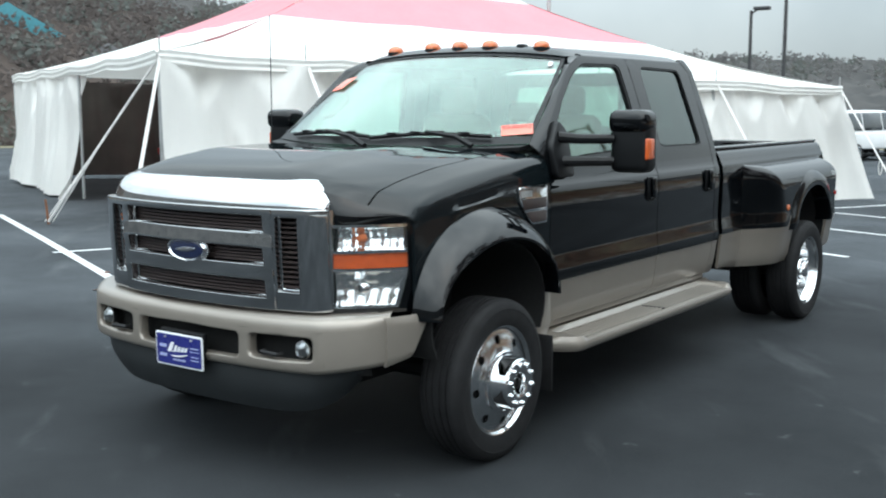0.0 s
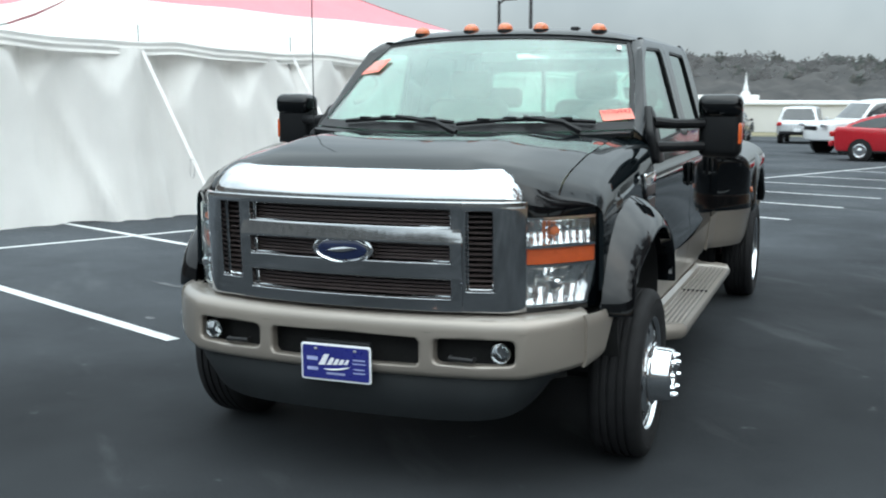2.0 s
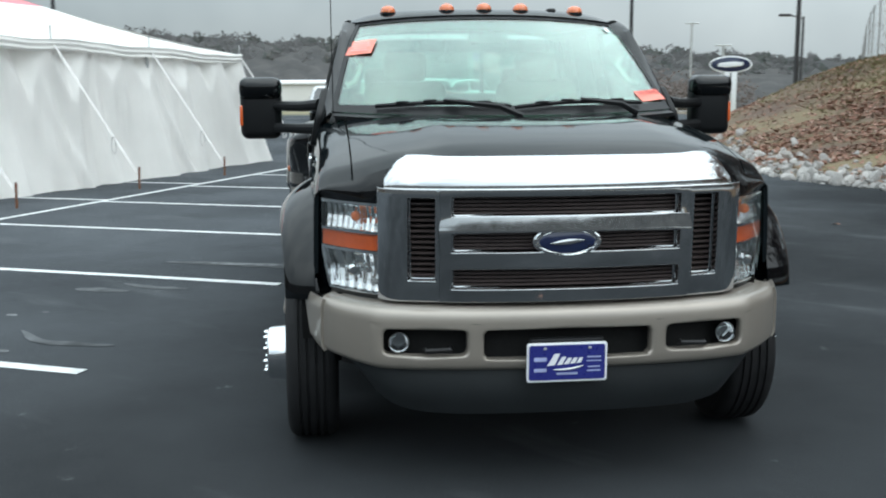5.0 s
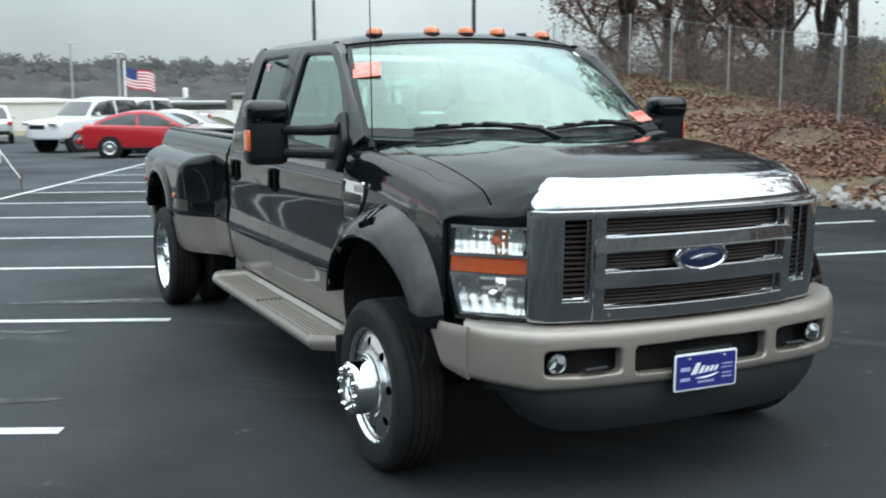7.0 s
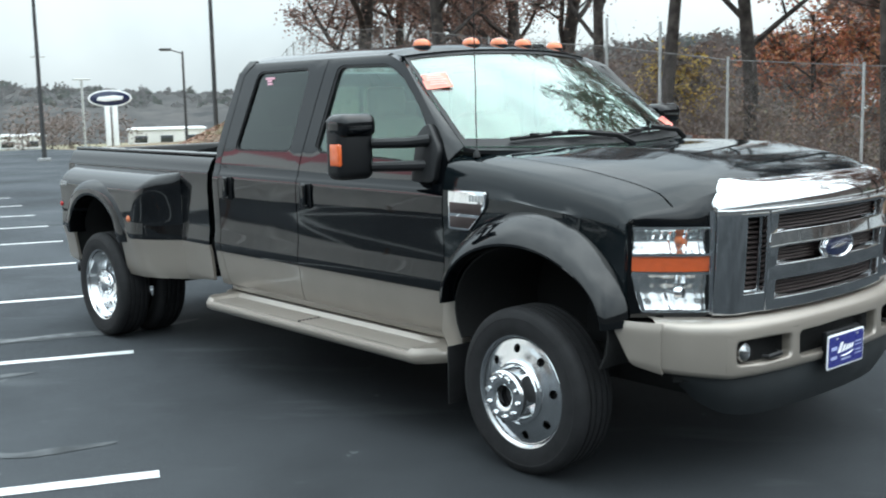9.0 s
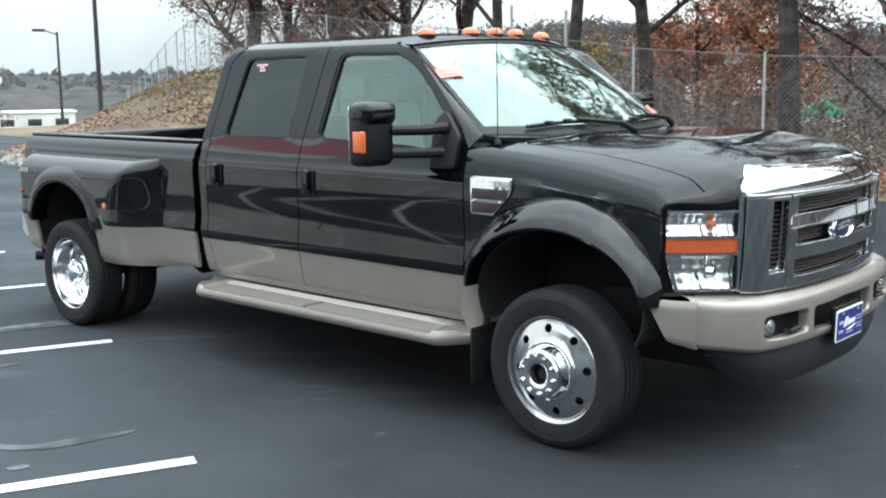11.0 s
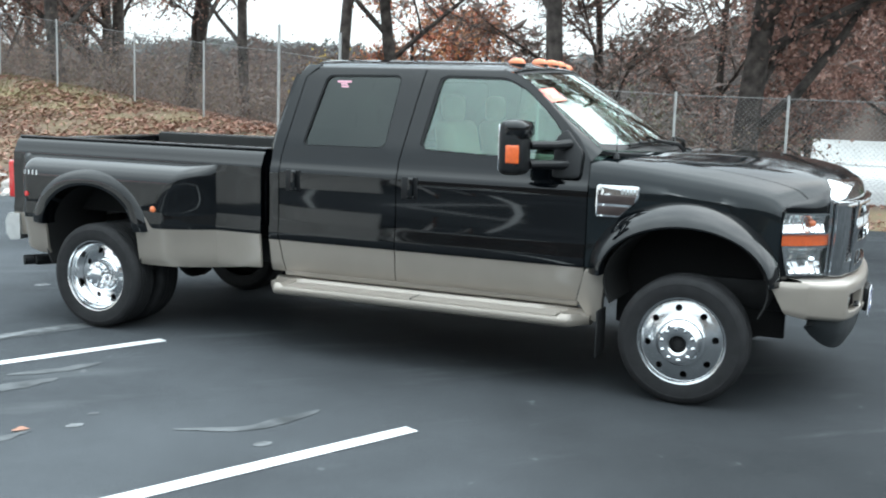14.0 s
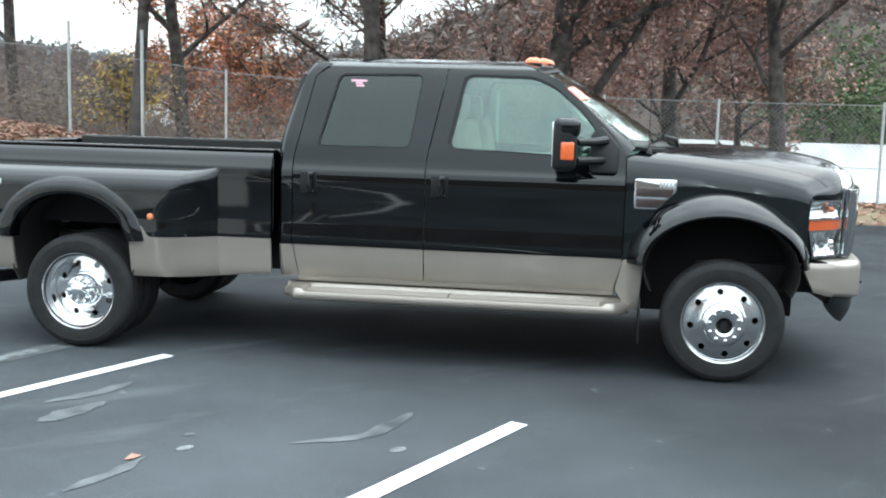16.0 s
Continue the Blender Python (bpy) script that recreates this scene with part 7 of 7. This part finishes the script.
for kind, paint, x, y, dx, dy, label in (
    ("sedan", "red", 3.6, 30.7, 0.934, -0.36, "bright red compact sedan parked across the lot"),
    ("sedan", "white", 5.1, 33.5, 0.934, -0.36, "white sedan parked behind the red one"),
    ("pickup", "white", 3.0, 37.2, -0.86, -0.5, "white crew cab pickup facing the tent"),
    ("pickup", "white", 5.2, 42.0, -0.86, -0.5, "white pickup parked in the second row"),
    ("suv", "silver", -0.4, 49.0, 0.05, 1.0, "silver SUV with its tail to the lot"),
    ("sedan", "dark", -3.9, 50.5, 0.0, 1.0, "dark red coupe with red tail lamps"),
    ("suv", "white", -7.0, 51.5, 0.1, 1.0, "white SUV parked in the far row"),
    ("suv", "black", -9.3, 49.0, 0.1, 1.0, "black SUV parked in the far row"),
    ("van", "white", -8.6, 42.5, 0.3, 1.0, "white cargo van parked behind the tent"),
    ("sedan", "black", -13.2, 11.6, 0.918, -0.396, "black car standing inside the tent"),
    ("sedan", "silver", -12.0, 14.2, 0.918, -0.396, "silver car standing inside the tent"),
    ("suv", "white", -24.5, 10.5, 0.4, -0.9, "white SUV parked past the tent"),
):
    build_car(kind, paint, x, y, heading(dx, dy), label)


# ---- lamp posts, sign, flag ----
def build_lamp_post(x, y, h, arm, label, head=True):
    p = thing("lamp_post", label, "lamp post", pose(x, y, lot_z(x, y)))
    part("base", lathe([(0.26, -0.3), (0.26, 0.10), (0.22, 0.13), (0.0, 0.13)], 14), M_STREET, p)
    part("pole", tube([(0, 0, 0.1), (0, 0, h)], [0.10, 0.065], 10), M_POLE, p)
    if head:
        part("arm", tube([(0, 0, h - 0.15), (arm * 0.6, 0, h + 0.05)], 0.035, 6), M_POLE, p)
        part("lamp_head", rbox((arm * 0.95, 0, h + 0.08), (0.7, 0.34, 0.16), 0.05, 3), M_POLE, p)


build_lamp_post(12.4, 40.9, 7.1, -1.0, "dark lamp post with a single head at the lot's edge")
build_lamp_post(17.6, 35.9, 10.5, 1.0, "tall dark lamp post behind the bank")
build_lamp_post(27.7, 57.5, 5.6, -1.2, "dark lamp post with an angled head")
build_lamp_post(-13.2, 42.0, 6.3, 0.5, "dark lamp post with a round head behind the tent")
build_lamp_post(-11.9, 42.6, 9.5, 1.0, "tall dark lamp post behind the tent")


def build_thin_lamp(x, y, z0, h):
    p = thing("street_lamp", "far grey street lamp with a crossbar", "street lamp", pose(x, y, z0))
    part("pole", tube([(0, 0, 0), (0, 0, h)], 0.12, 8), M_STEEL, p)
    part("crossbar", rbox((0, 0, h), (1.6, 0.3, 0.16), 0.05), M_STEEL, p)


build_thin_lamp(13.6, 139.7, -5, 12.4)
build_thin_lamp(42.0, 118.0, -4, 11.0)
build_thin_lamp(16.0, 118.0, -4, 9.6)
build_thin_lamp(37.5, 96.0, -4, 8.0)


def build_sign():
    sg = thing("oval_sign", "blue oval dealership sign on two white posts", "sign", pose(26.2, 64.9, -1.0, 0, 0, -22))
    face = lambda a, b, d0, d1: prism([(a * math.cos(2 * math.pi * k / 40), b * math.sin(2 * math.pi * k / 40)) for k in range(40)], lambda x, z, d: (x, -d, 3.05 + z), d0, d1, 0.01)
    part("rim", face(1.38, 0.56, -0.2, 0.14), M_WHITEINK, sg)
    part("face", face(1.27, 0.47, 0.1, 0.16), M_NAVY, sg, "dark blue oval face")
    part("script_mark", prism([(-0.85, -0.12), (-0.3, -0.2), (0.75, -0.1), (0.85, 0.12), (0.3, 0.2), (-0.75, 0.1)], lambda x, z, d: (x, -d, 3.05 + z), 0.155, 0.19, 0.01), M_WHITEINK, sg, "white flourish")
    for x in (-0.22, 0.26):
        part("post", rbox((x, 0, 1.2), (0.34, 0.3, 2.8), 0.03), M_WHITEINK, sg)


build_sign()


def build_flag():
    fl = thing("flag_pole", "white flagpole flying a striped flag", "flag", pose(14.4, 104.1, -3.0))
    part("pole", tube([(0, 0, -1), (0, 0, 7.4)], 0.09, 8), M_WHITEINK, fl)
    red = mat("flag_red", (0.55, 0.04, 0.06), 0.8)
    blue = mat("flag_blue", (0.03, 0.05, 0.20), 0.8)
    H, L = 1.9, 2.9

    def wave(u, v):
        return (0.1 + L * u * 0.95, 0.25 * math.sin(u * 7) * u, 6.9 - H * v - 0.75 * u - 0.12 * math.sin(u * 6))
    for k in range(13):
        u0 = 0.4 if k < 7 else 0.0
        part("stripe", grid(wave, arange(u0, 1, 12), [k / 13, (k + 1) / 13]), red if k % 2 == 0 else M_WHITEINK, fl)
    part("canton", grid(wave, arange(0, 0.4, 6), arange(0, 7 / 13, 4)), blue, fl)


build_flag()


# ---- far buildings ----
M_PALEWALL = mat("pale_wall", (0.62, 0.61, 0.58), 0.8, 0, 0.08, 0.3)
M_ROOFGREY = mat("grey_roof", (0.20, 0.20, 0.21), 0.8, 0, 0.15, 0.5)


def build_block(name, label, x, y, z, w, d, h, turn, nwin=0, roof=True):
    b = thing(name, label, "building", pose(x, y, z, 0, 0, turn))
    part("wall", rbox((0, 0, h / 2), (w, d, h), 0.05), M_PALEWALL, b)
    if roof:
        part("roof", rbox((0, 0, h + 0.1), (w + 0.4, d + 0.4, 0.22), 0.04), M_WHITEINK, b)
    for k in range(nwin):
        part("window", rbox((-w / 2 + w * (k + 0.5) / nwin, -d / 2 - 0.02, h * 0.55), (w / nwin * 0.5, 0.06, h * 0.35), 0.02), M_GLASSDARK, b)
        part("sill", rbox((-w / 2 + w * (k + 0.5) / nwin, -d / 2 - 0.06, h * 0.35), (w / nwin * 0.56, 0.12, 0.1), 0.02), M_WHITEINK, b)
    return b


build_block("warehouse", "long low pale warehouse with a flat white roof", -17.0, 92.0, -4.2, 48, 18, 4.9, 3, 12)
build_block("warehouse", "pale low building past the tent", -34.0, 70.0, -3.5, 26, 12, 5.6, 20, 6)
build_block("shop", "small pale roadside shop", 58.0, 120.0, -4.0, 9, 6, 2.4, -25, 3)
build_block("shop", "white low shop by the road", 44.0, 140.0, -4.5, 12, 6, 2.2, -18, 4)


def build_house(name, label, x, y, z, w, d, h, turn, steeple=False, roofm=None):
    b = thing(name, label, "house", pose(x, y, z, 0, 0, turn))
    part("wall", rbox((0, 0, h / 2), (w, d, h), 0.04), M_WHITEINK, b)
    rise = w * 0.32
    bm = loft([[(-w / 2 - 0.3, s * (d / 2 + 0.3), h), (0, s * (d / 2 + 0.3), h + rise), (w / 2 + 0.3, s * (d / 2 + 0.3), h)] for s in (-1, 1)])
    part("roof", bm, roofm or M_ROOFGREY, b)
    for k in (-1, 1):
        part("window", rbox((k * w * 0.25, -d / 2 - 0.02, h * 0.55), (w * 0.16, 0.06, h * 0.36), 0.02), M_GLASSDARK, b)
    part("door", rbox((0, -d / 2 - 0.02, 1.0), (1.0, 0.08, 2.0), 0.02), M_ROOFGREY, b)
    if steeple:
        part("cupola", rbox((0, -d / 2 + 0.8, h + rise + 0.4), (0.6, 0.6, 1.3), 0.05), M_WHITEINK, b)
        part("cupola_cap", lathe([(0.42, 0), (0.3, 0.2), (0.0, 0.4)], 8, None, Matrix.Translation((0, -d / 2 + 0.8, h + rise + 1.05))), M_WHITEINK, b)


def build_diner(x, y, z, turn):
    d = thing("roadside_diner", "white roadside diner with dark rounded roof bands", "building", pose(x, y, z, 0, 0, turn))
    part("wall", rbox((-1.2, 0, 1.75), (8.6, 6, 3.5), 0.08), M_PALEWALL, d)
    part("roof_band", rbox((-1.9, -2.9, 4.1), (7.6, 0.5, 0.85), 0.35, 4), M_GLASSDARK, d, "dark rounded fascia band")
    part("band_frame", tube([(1.7, -3.0, 3.62), (-5.4, -3.0, 3.62), (-5.7, -3.0, 3.9), (-5.7, -3.0, 4.3), (-5.4, -3.0, 4.62), (1.7, -3.0, 4.62)], 0.09, 6), M_WHITEINK, d)
    pylon = part("pylon", rbox((4.1, -2.4, 2.9), (3.0, 0.9, 4.3), 0.12, 3), M_PALEWALL, d)
    part("pylon_band", rbox((3.9, -2.6, 5.15), (3.2, 0.9, 0.75), 0.3, 4), M_GLASSDARK, pylon, "dark rounded band on top")
    part("canopy", loft([[(0.2 + 3.2 * math.sin(t), -3.2 + a, 0.9 + 2.3 * math.cos(t)) for a in (-0.5, 0.5)] + [(0.2 + 3.0 * math.sin(t), -3.2 + a, 0.9 + 2.1 * math.cos(t)) for a in (0.5, -0.5)] for t in arange(0, 1.35, 10)]), M_WHITEINK, d, "curved white canopy rib")
    for k in range(4):
        part("window", rbox((0.55 + 0.72 * k, -3.06, 1.35 - 0.12 * k), (0.62, 0.1, 1.7 - 0.24 * k), 0.03), M_SIDEGREEN, d, "greenish glass")
    for k in range(3):
        part("window", rbox((-4.6 + 1.7 * k, -3.04, 1.9), (1.1, 0.1, 1.1), 0.03), M_GLASSDARK, d)


M_SIDEGREEN = mat("greenish_glazing", (0.20, 0.27, 0.26), 0.12, 0, 0.15, 0.8, coat=0.6)
build_diner(25.4, 117.0, -4.3, -11)


build_house("chapel", "small pale chapel with a gabled front and cupola", 30.5, 158.0, -4.4, 4.6, 7, 3.4, 12, True)
def build_church(x, y, z, turn):
    c = thing("church", "brown brick church with a pale roof and slim white steeple", "church", pose(x, y, z, 0, 0, turn))
    part("wall", rbox((0, 0, 2.0), (13, 8, 4.0), 0.05), mat("brown_brick", (0.17, 0.10, 0.075), 0.9, 0, 0.2, 2.0), c)
    part("roof", loft([[(s * 6.8, -4.4, 3.9), (s * 6.8, 0, 6.2), (s * 6.8, 4.4, 3.9)] for s in (-1, 1)]), M_PALEWALL, c, "pale pitched roof")
    tower = part("tower", rbox((4.6, -1.0, 4.0), (1.5, 1.5, 5.2), 0.05), M_WHITEINK, c)
    part("spire", lathe([(0.75, 0), (0.45, 0.2), (0.38, 1.1), (0.28, 1.2), (0.0, 3.6)], 8, None, Matrix.Translation((4.6, -1.0, 6.55))), M_WHITEINK, tower)
    for k in range(5):
        part("window", rbox((-5.2 + 2.0 * k, -4.02, 2.0), (0.8, 0.1, 1.8), 0.03), M_GLASSDARK, c)


build_church(-20.5, 187.0, -5.0, 6)
build_house("house", "white house on the wooded hillside", 76.0, 38.0, -1.5, 9, 8, 3.4, -60)
build_house("house", "pale house with a green metal porch roof", 74.0, 30.5, -2.9, 4, 3.5, 1.5, -65, False, mat("green_metal_roof", (0.03, 0.30, 0.16), 0.5))
build_house("house", "small white house in the woods", -62.0, 62.0, -1.0, 9, 8, 3.2, 40)
build_house("shed", "long low shed with a turquoise roof on the hillside", -87.0, 53.7, 6.0, 10, 4, 1.7, 58, False, mat("turquoise_roof", (0.06, 0.25, 0.30), 0.6))
build_house("house", "small white house in the woods", -78.0, 58.0, 1.0, 9, 8, 3.2, 50)


# ---- wooded ridges ----
def ridge_h(az):
    """How high the far woods stand over eye level, as a slope, by bearing from +y to the right."""
    return lerp_table([(-230, 0.20), (-200, 0.13), (-160, 0.12), (-130, 0.16), (-100, 0.17), (-70, 0.15), (-50, 0.105), (-38, 0.075), (-24, 0.048), (-14, 0.046), (-4, 0.036), (4, 0.032), (14, 0.028), (22, 0.020), (30, 0.012), (36, 0.016), (44, 0.038), (52, 0.054), (59, 0.056), (65, 0.042), (70, 0.042), (74, 0.052), (78, 0.068), (84, 0.11), (92, 0.15), (104, 0.18), (130, 0.2)], az)


# distance haze is put into the pale grey of these far twigs
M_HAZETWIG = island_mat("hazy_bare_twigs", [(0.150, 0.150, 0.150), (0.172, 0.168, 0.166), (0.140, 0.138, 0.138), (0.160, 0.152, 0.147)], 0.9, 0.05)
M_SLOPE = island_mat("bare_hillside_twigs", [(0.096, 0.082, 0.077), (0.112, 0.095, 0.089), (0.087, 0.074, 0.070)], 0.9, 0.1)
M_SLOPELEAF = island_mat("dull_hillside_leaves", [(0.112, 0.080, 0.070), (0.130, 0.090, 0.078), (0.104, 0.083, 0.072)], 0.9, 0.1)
# evergreens paled and greyed, haze painted into the colour
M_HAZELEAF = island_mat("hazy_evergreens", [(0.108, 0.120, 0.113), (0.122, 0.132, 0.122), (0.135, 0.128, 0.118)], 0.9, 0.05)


def build_woods():
    rng = random.Random(11)
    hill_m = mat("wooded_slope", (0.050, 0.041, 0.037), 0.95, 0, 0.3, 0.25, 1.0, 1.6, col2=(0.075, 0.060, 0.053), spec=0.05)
    # the far slope carries painted haze, greyer than the near one
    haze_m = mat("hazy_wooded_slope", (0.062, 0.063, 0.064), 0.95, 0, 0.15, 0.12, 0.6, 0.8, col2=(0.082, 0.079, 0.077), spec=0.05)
    # the second ridge is unseen, added to darken what the truck reflects
    ranges = (("far_ridge", 230.0, -100, 130, 4200, 7.0), ("added_back_ridge", 230.0, -230, -100, 1200, 8.0), ("near_slope", 105.0, 40, 130, 3200, 7.0), ("near_slope", 95.0, -100, -34, 2000, 6.5))
    for name, R, a0, a1, count, H in ranges:
        def slope(a, v):
            r = R * (0.75 + 0.5 * v)
            full = R * 1.25 * ridge_h(a)
            top = 1.75 + full - min(H * 0.8, full * 0.85) + 0.06 * full * noise.noise((a * 0.13, R, 2.0))
            base = -6.0 if R > 200 else -3.0
            return (r * math.sin(radians(a)), r * math.cos(radians(a)), base + (top - base) * v)
        def canopy(a, v):
            """The tops of the woods seen from far off: a lumpy roof of crowns over the slope."""
            x, y, z = slope(a, v)
            hgt = min(H, R * 1.25 * ridge_h(a) * 0.9)
            u, w = radians(a) * R, v * R * 0.5
            lump = noise.noise((u / 4.2, w / 6.0, R)) * 0.55 + noise.noise((u / 1.7, w / 2.5, R + 5)) * 0.3
            return (x, y, z + hgt * (0.42 + 0.42 * lump) * min(1, v * 5))
        bm = grid(canopy, arange(a0, a1, int(radians(a1 - a0) * R / 1.1)), arange(0, 1, 44))
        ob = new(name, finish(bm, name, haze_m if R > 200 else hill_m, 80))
        tagged(ob, "distant slope covered in bare winter woods", "hillside", "", "structure")
        vs, fs, vs2, fs2 = [], [], [], []
        unit = R * (0.0006 if R > 200 else 0.0008)  # smallest spray worth drawing at this distance
        for _ in range(count):
            a, v = rng.uniform(a0, a1), (1 - 0.45 * rng.random() ** 1.5 if R > 200 else rng.random() ** 0.55)
            c = Vector(slope(a, v))
            full = R * 1.25 * ridge_h(a)
            hgt = min(H, full * 0.9) * (rng.uniform(0.4, 0.85) + (0.2 if rng.random() < 0.06 else 0))
            tangent = Vector((math.cos(radians(a)), -math.sin(radians(a)), 0))
            back = Vector((math.sin(radians(a)), math.cos(radians(a)), 0))
            leafy = rng.random() < (0.3 if R < 200 and a0 > 0 else 0.22)
            tgt = (vs2, fs2) if leafy else (vs, fs)
            wide = hgt * rng.uniform(0.28, 0.5)
            # a ragged crown of small sprays, thinner towards its edge
            for _k in range(46 if R > 200 else 56):
                th, el, rr = rng.uniform(0, 2 * math.pi), rng.uniform(-0.9, 1.0), rng.random() ** 0.45
                k = math.sqrt(max(0.0, 1 - el * el)) * rr
                g = c + tangent * (wide * k * math.cos(th)) + back * (wide * k * math.sin(th)) + Vector((0, 0, hgt * (0.56 + 0.42 * el * rr)))
                sz = unit * rng.uniform(1.6, 3.6) * (1.4 if leafy else 1.0)
                up = Vector((0, 0, 1)) * sz * rng.uniform(0.6, 1.6) + tangent * sz * rng.gauss(0, 0.6)
                i = len(tgt[0])
                tgt[0].extend([g - tangent * sz * 0.7, g - up * 0.6, g + tangent * sz * 0.7 + back * sz * rng.gauss(0, 0.5), g + up])
                tgt[1].append((i, i + 1, i + 2, i + 3))
            i = len(tgt[0])
            tgt[0].extend([c - tangent * unit - Vector((0, 0, 1.0)), c + tangent * unit - Vector((0, 0, 1.0)), c + Vector((0, 0, hgt * 0.9))])
            tgt[1].append((i, i + 1, i + 2))
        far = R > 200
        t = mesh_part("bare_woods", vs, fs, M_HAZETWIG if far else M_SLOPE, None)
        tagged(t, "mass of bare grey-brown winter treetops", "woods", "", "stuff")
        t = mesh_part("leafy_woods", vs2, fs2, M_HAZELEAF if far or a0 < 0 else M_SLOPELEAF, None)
        tagged(t, "scattered russet and evergreen treetops in the woods", "woods", "", "stuff")


build_woods()


def build_brush():
    """Thicket behind the fence: thin stems and a few hanging leaves."""
    rng = random.Random(21)
    vs, fs, lv, lf = [], [], [], []
    for _ in range(4200):
        y = rng.choice((rng.uniform(6, 40), rng.uniform(11, 30), rng.uniform(11, 30), rng.uniform(11, 30), rng.uniform(0.5, 9)))
        x = fence_x(y) + rng.uniform(1.0, 12)
        z = bank_z(x, y) if x < fence_x(y) + 11 else -1.0
        h = rng.uniform(0.4, 2.4 if y > 9 else 1.7)
        d = Vector((rng.gauss(0, 0.5), rng.gauss(0, 0.5), 1)).normalized() * h
        q = Vector((rng.gauss(0, 1), rng.gauss(0, 1), 0)).normalized() * 0.005
        o = Vector((x, y, z - 0.1))
        i = len(vs)
        vs.extend([o - q, o + q, o + d + q * 0.3, o + d - q * 0.3])
        fs.append((i, i + 1, i + 2, i + 3))
        for _k in range(7):
            c = o + d * rng.uniform(0.15, 1.05) + Vector((rng.gauss(0, 0.3), rng.gauss(0, 0.3), rng.gauss(0, 0.2)))
            a = Vector((rng.gauss(0, 1), rng.gauss(0, 1), rng.gauss(0, 0.8))).normalized() * rng.uniform(0.05, 0.28)
            b = a.cross(Vector((rng.gauss(0, 1), rng.gauss(0, 1), 1))).normalized() * rng.uniform(0.003, 0.008)
            i = len(vs)
            vs.extend([c - a - b, c - a + b, c + a + b, c + a - b])
            fs.append((i, i + 1, i + 2, i + 3))
        w, g = leaf_mesh(rng, [o + d * t for t in (0.2, 0.4, 0.6, 0.8, 1.0)], 16, 0.038, 0.2, 0.3)
        i = len(lv)
        lv.extend(w)
        lf.extend([tuple(i + k for k in face) for face in g])
    t = mesh_part("brush_thicket", vs, fs, M_TWIG, None)
    tagged(t, "thin leafless thicket behind the chain-link fence", "brush", "", "stuff")
    t = mesh_part("brush_leaves", lv, lf, island_mat("dull_dead_leaves", [(0.17, 0.115, 0.09), (0.24, 0.16, 0.125), (0.14, 0.105, 0.09), (0.20, 0.165, 0.09)], 0.85), None)
    tagged(t, "dull dead leaves hanging in the thicket", "brush", "", "stuff")
    # hedge on the far side of the street
    tips = []
    for _ in range(420):
        y = rng.uniform(3, 23)
        tips.append(Vector((rng.gauss(34, 1.8), y, -1.0 + abs(rng.gauss(1.4, 0.9)) * (0.7 + 0.3 * math.sin(y * 0.9)))))
    vs, fs = leaf_mesh(rng, tips, 15000, 0.10, 0.1, 0.4)
    t = mesh_part("roadside_hedge", vs, fs, island_mat("brown_green_hedge", [(0.085, 0.07, 0.05), (0.07, 0.075, 0.04), (0.11, 0.08, 0.06), (0.13, 0.105, 0.09)], 0.85), None)
    tagged(t, "scruffy brown-green hedge beyond the street", "hedge", "", "stuff")
    # dry grass on the top of the bank
    vs, fs = [], []
    for _ in range(7000):
        y = rng.gauss(25, 4.0)
        x = toe_x(y) + (fence_x(y) - toe_x(y)) * min(1.05, max(0.45, rng.gauss(0.85, 0.2)))
        z = bank_z(x, y)
        o = Vector((x, y, z - 0.01))
        q = Vector((rng.gauss(0, 1), rng.gauss(0, 1), 0)).normalized() * 0.012
        i = len(vs)
        vs.extend([o - q, o + q, o + Vector((rng.gauss(0, 0.06), rng.gauss(0, 0.06), rng.uniform(0.05, 0.15)))])
        fs.append((i, i + 1, i + 2))
    t = mesh_part("bank_grass", vs, fs, island_mat("dry_green_grass", [(0.13, 0.125, 0.05), (0.19, 0.17, 0.075), (0.10, 0.11, 0.045), (0.22, 0.18, 0.10)], 0.85), None)
    tagged(t, "short yellow-green grass on top of the bank", "grass", "", "stuff")
    # shrubs at the grass edge
    for x, y, s in ((20.5, 65.5, 1.35), (23.0, 67.0, 1.5), (28.5, 70.0, 1.2), (25.0, 69.0, 1.2)):
        b = thing("bare_shrub", "round leafless shrub on the grass verge", "shrub", pose(x, y, lot_z(x, y) - 0.2))
        tips = [Vector((rng.gauss(0, 0.7), rng.gauss(0, 0.7), abs(rng.gauss(0.9, 0.5)))) * s for _ in range(60)]
        v2, f2 = leaf_mesh(rng, tips, 900, 0.09, 0.1, 0.25)
        mesh_part("twig_mass", v2, f2, M_TWIG, b)
        part("stem", tube([(0, 0, -0.2), (0, 0, 0.8)], [0.06, 0.02], 6), M_BARK, b)


build_brush()
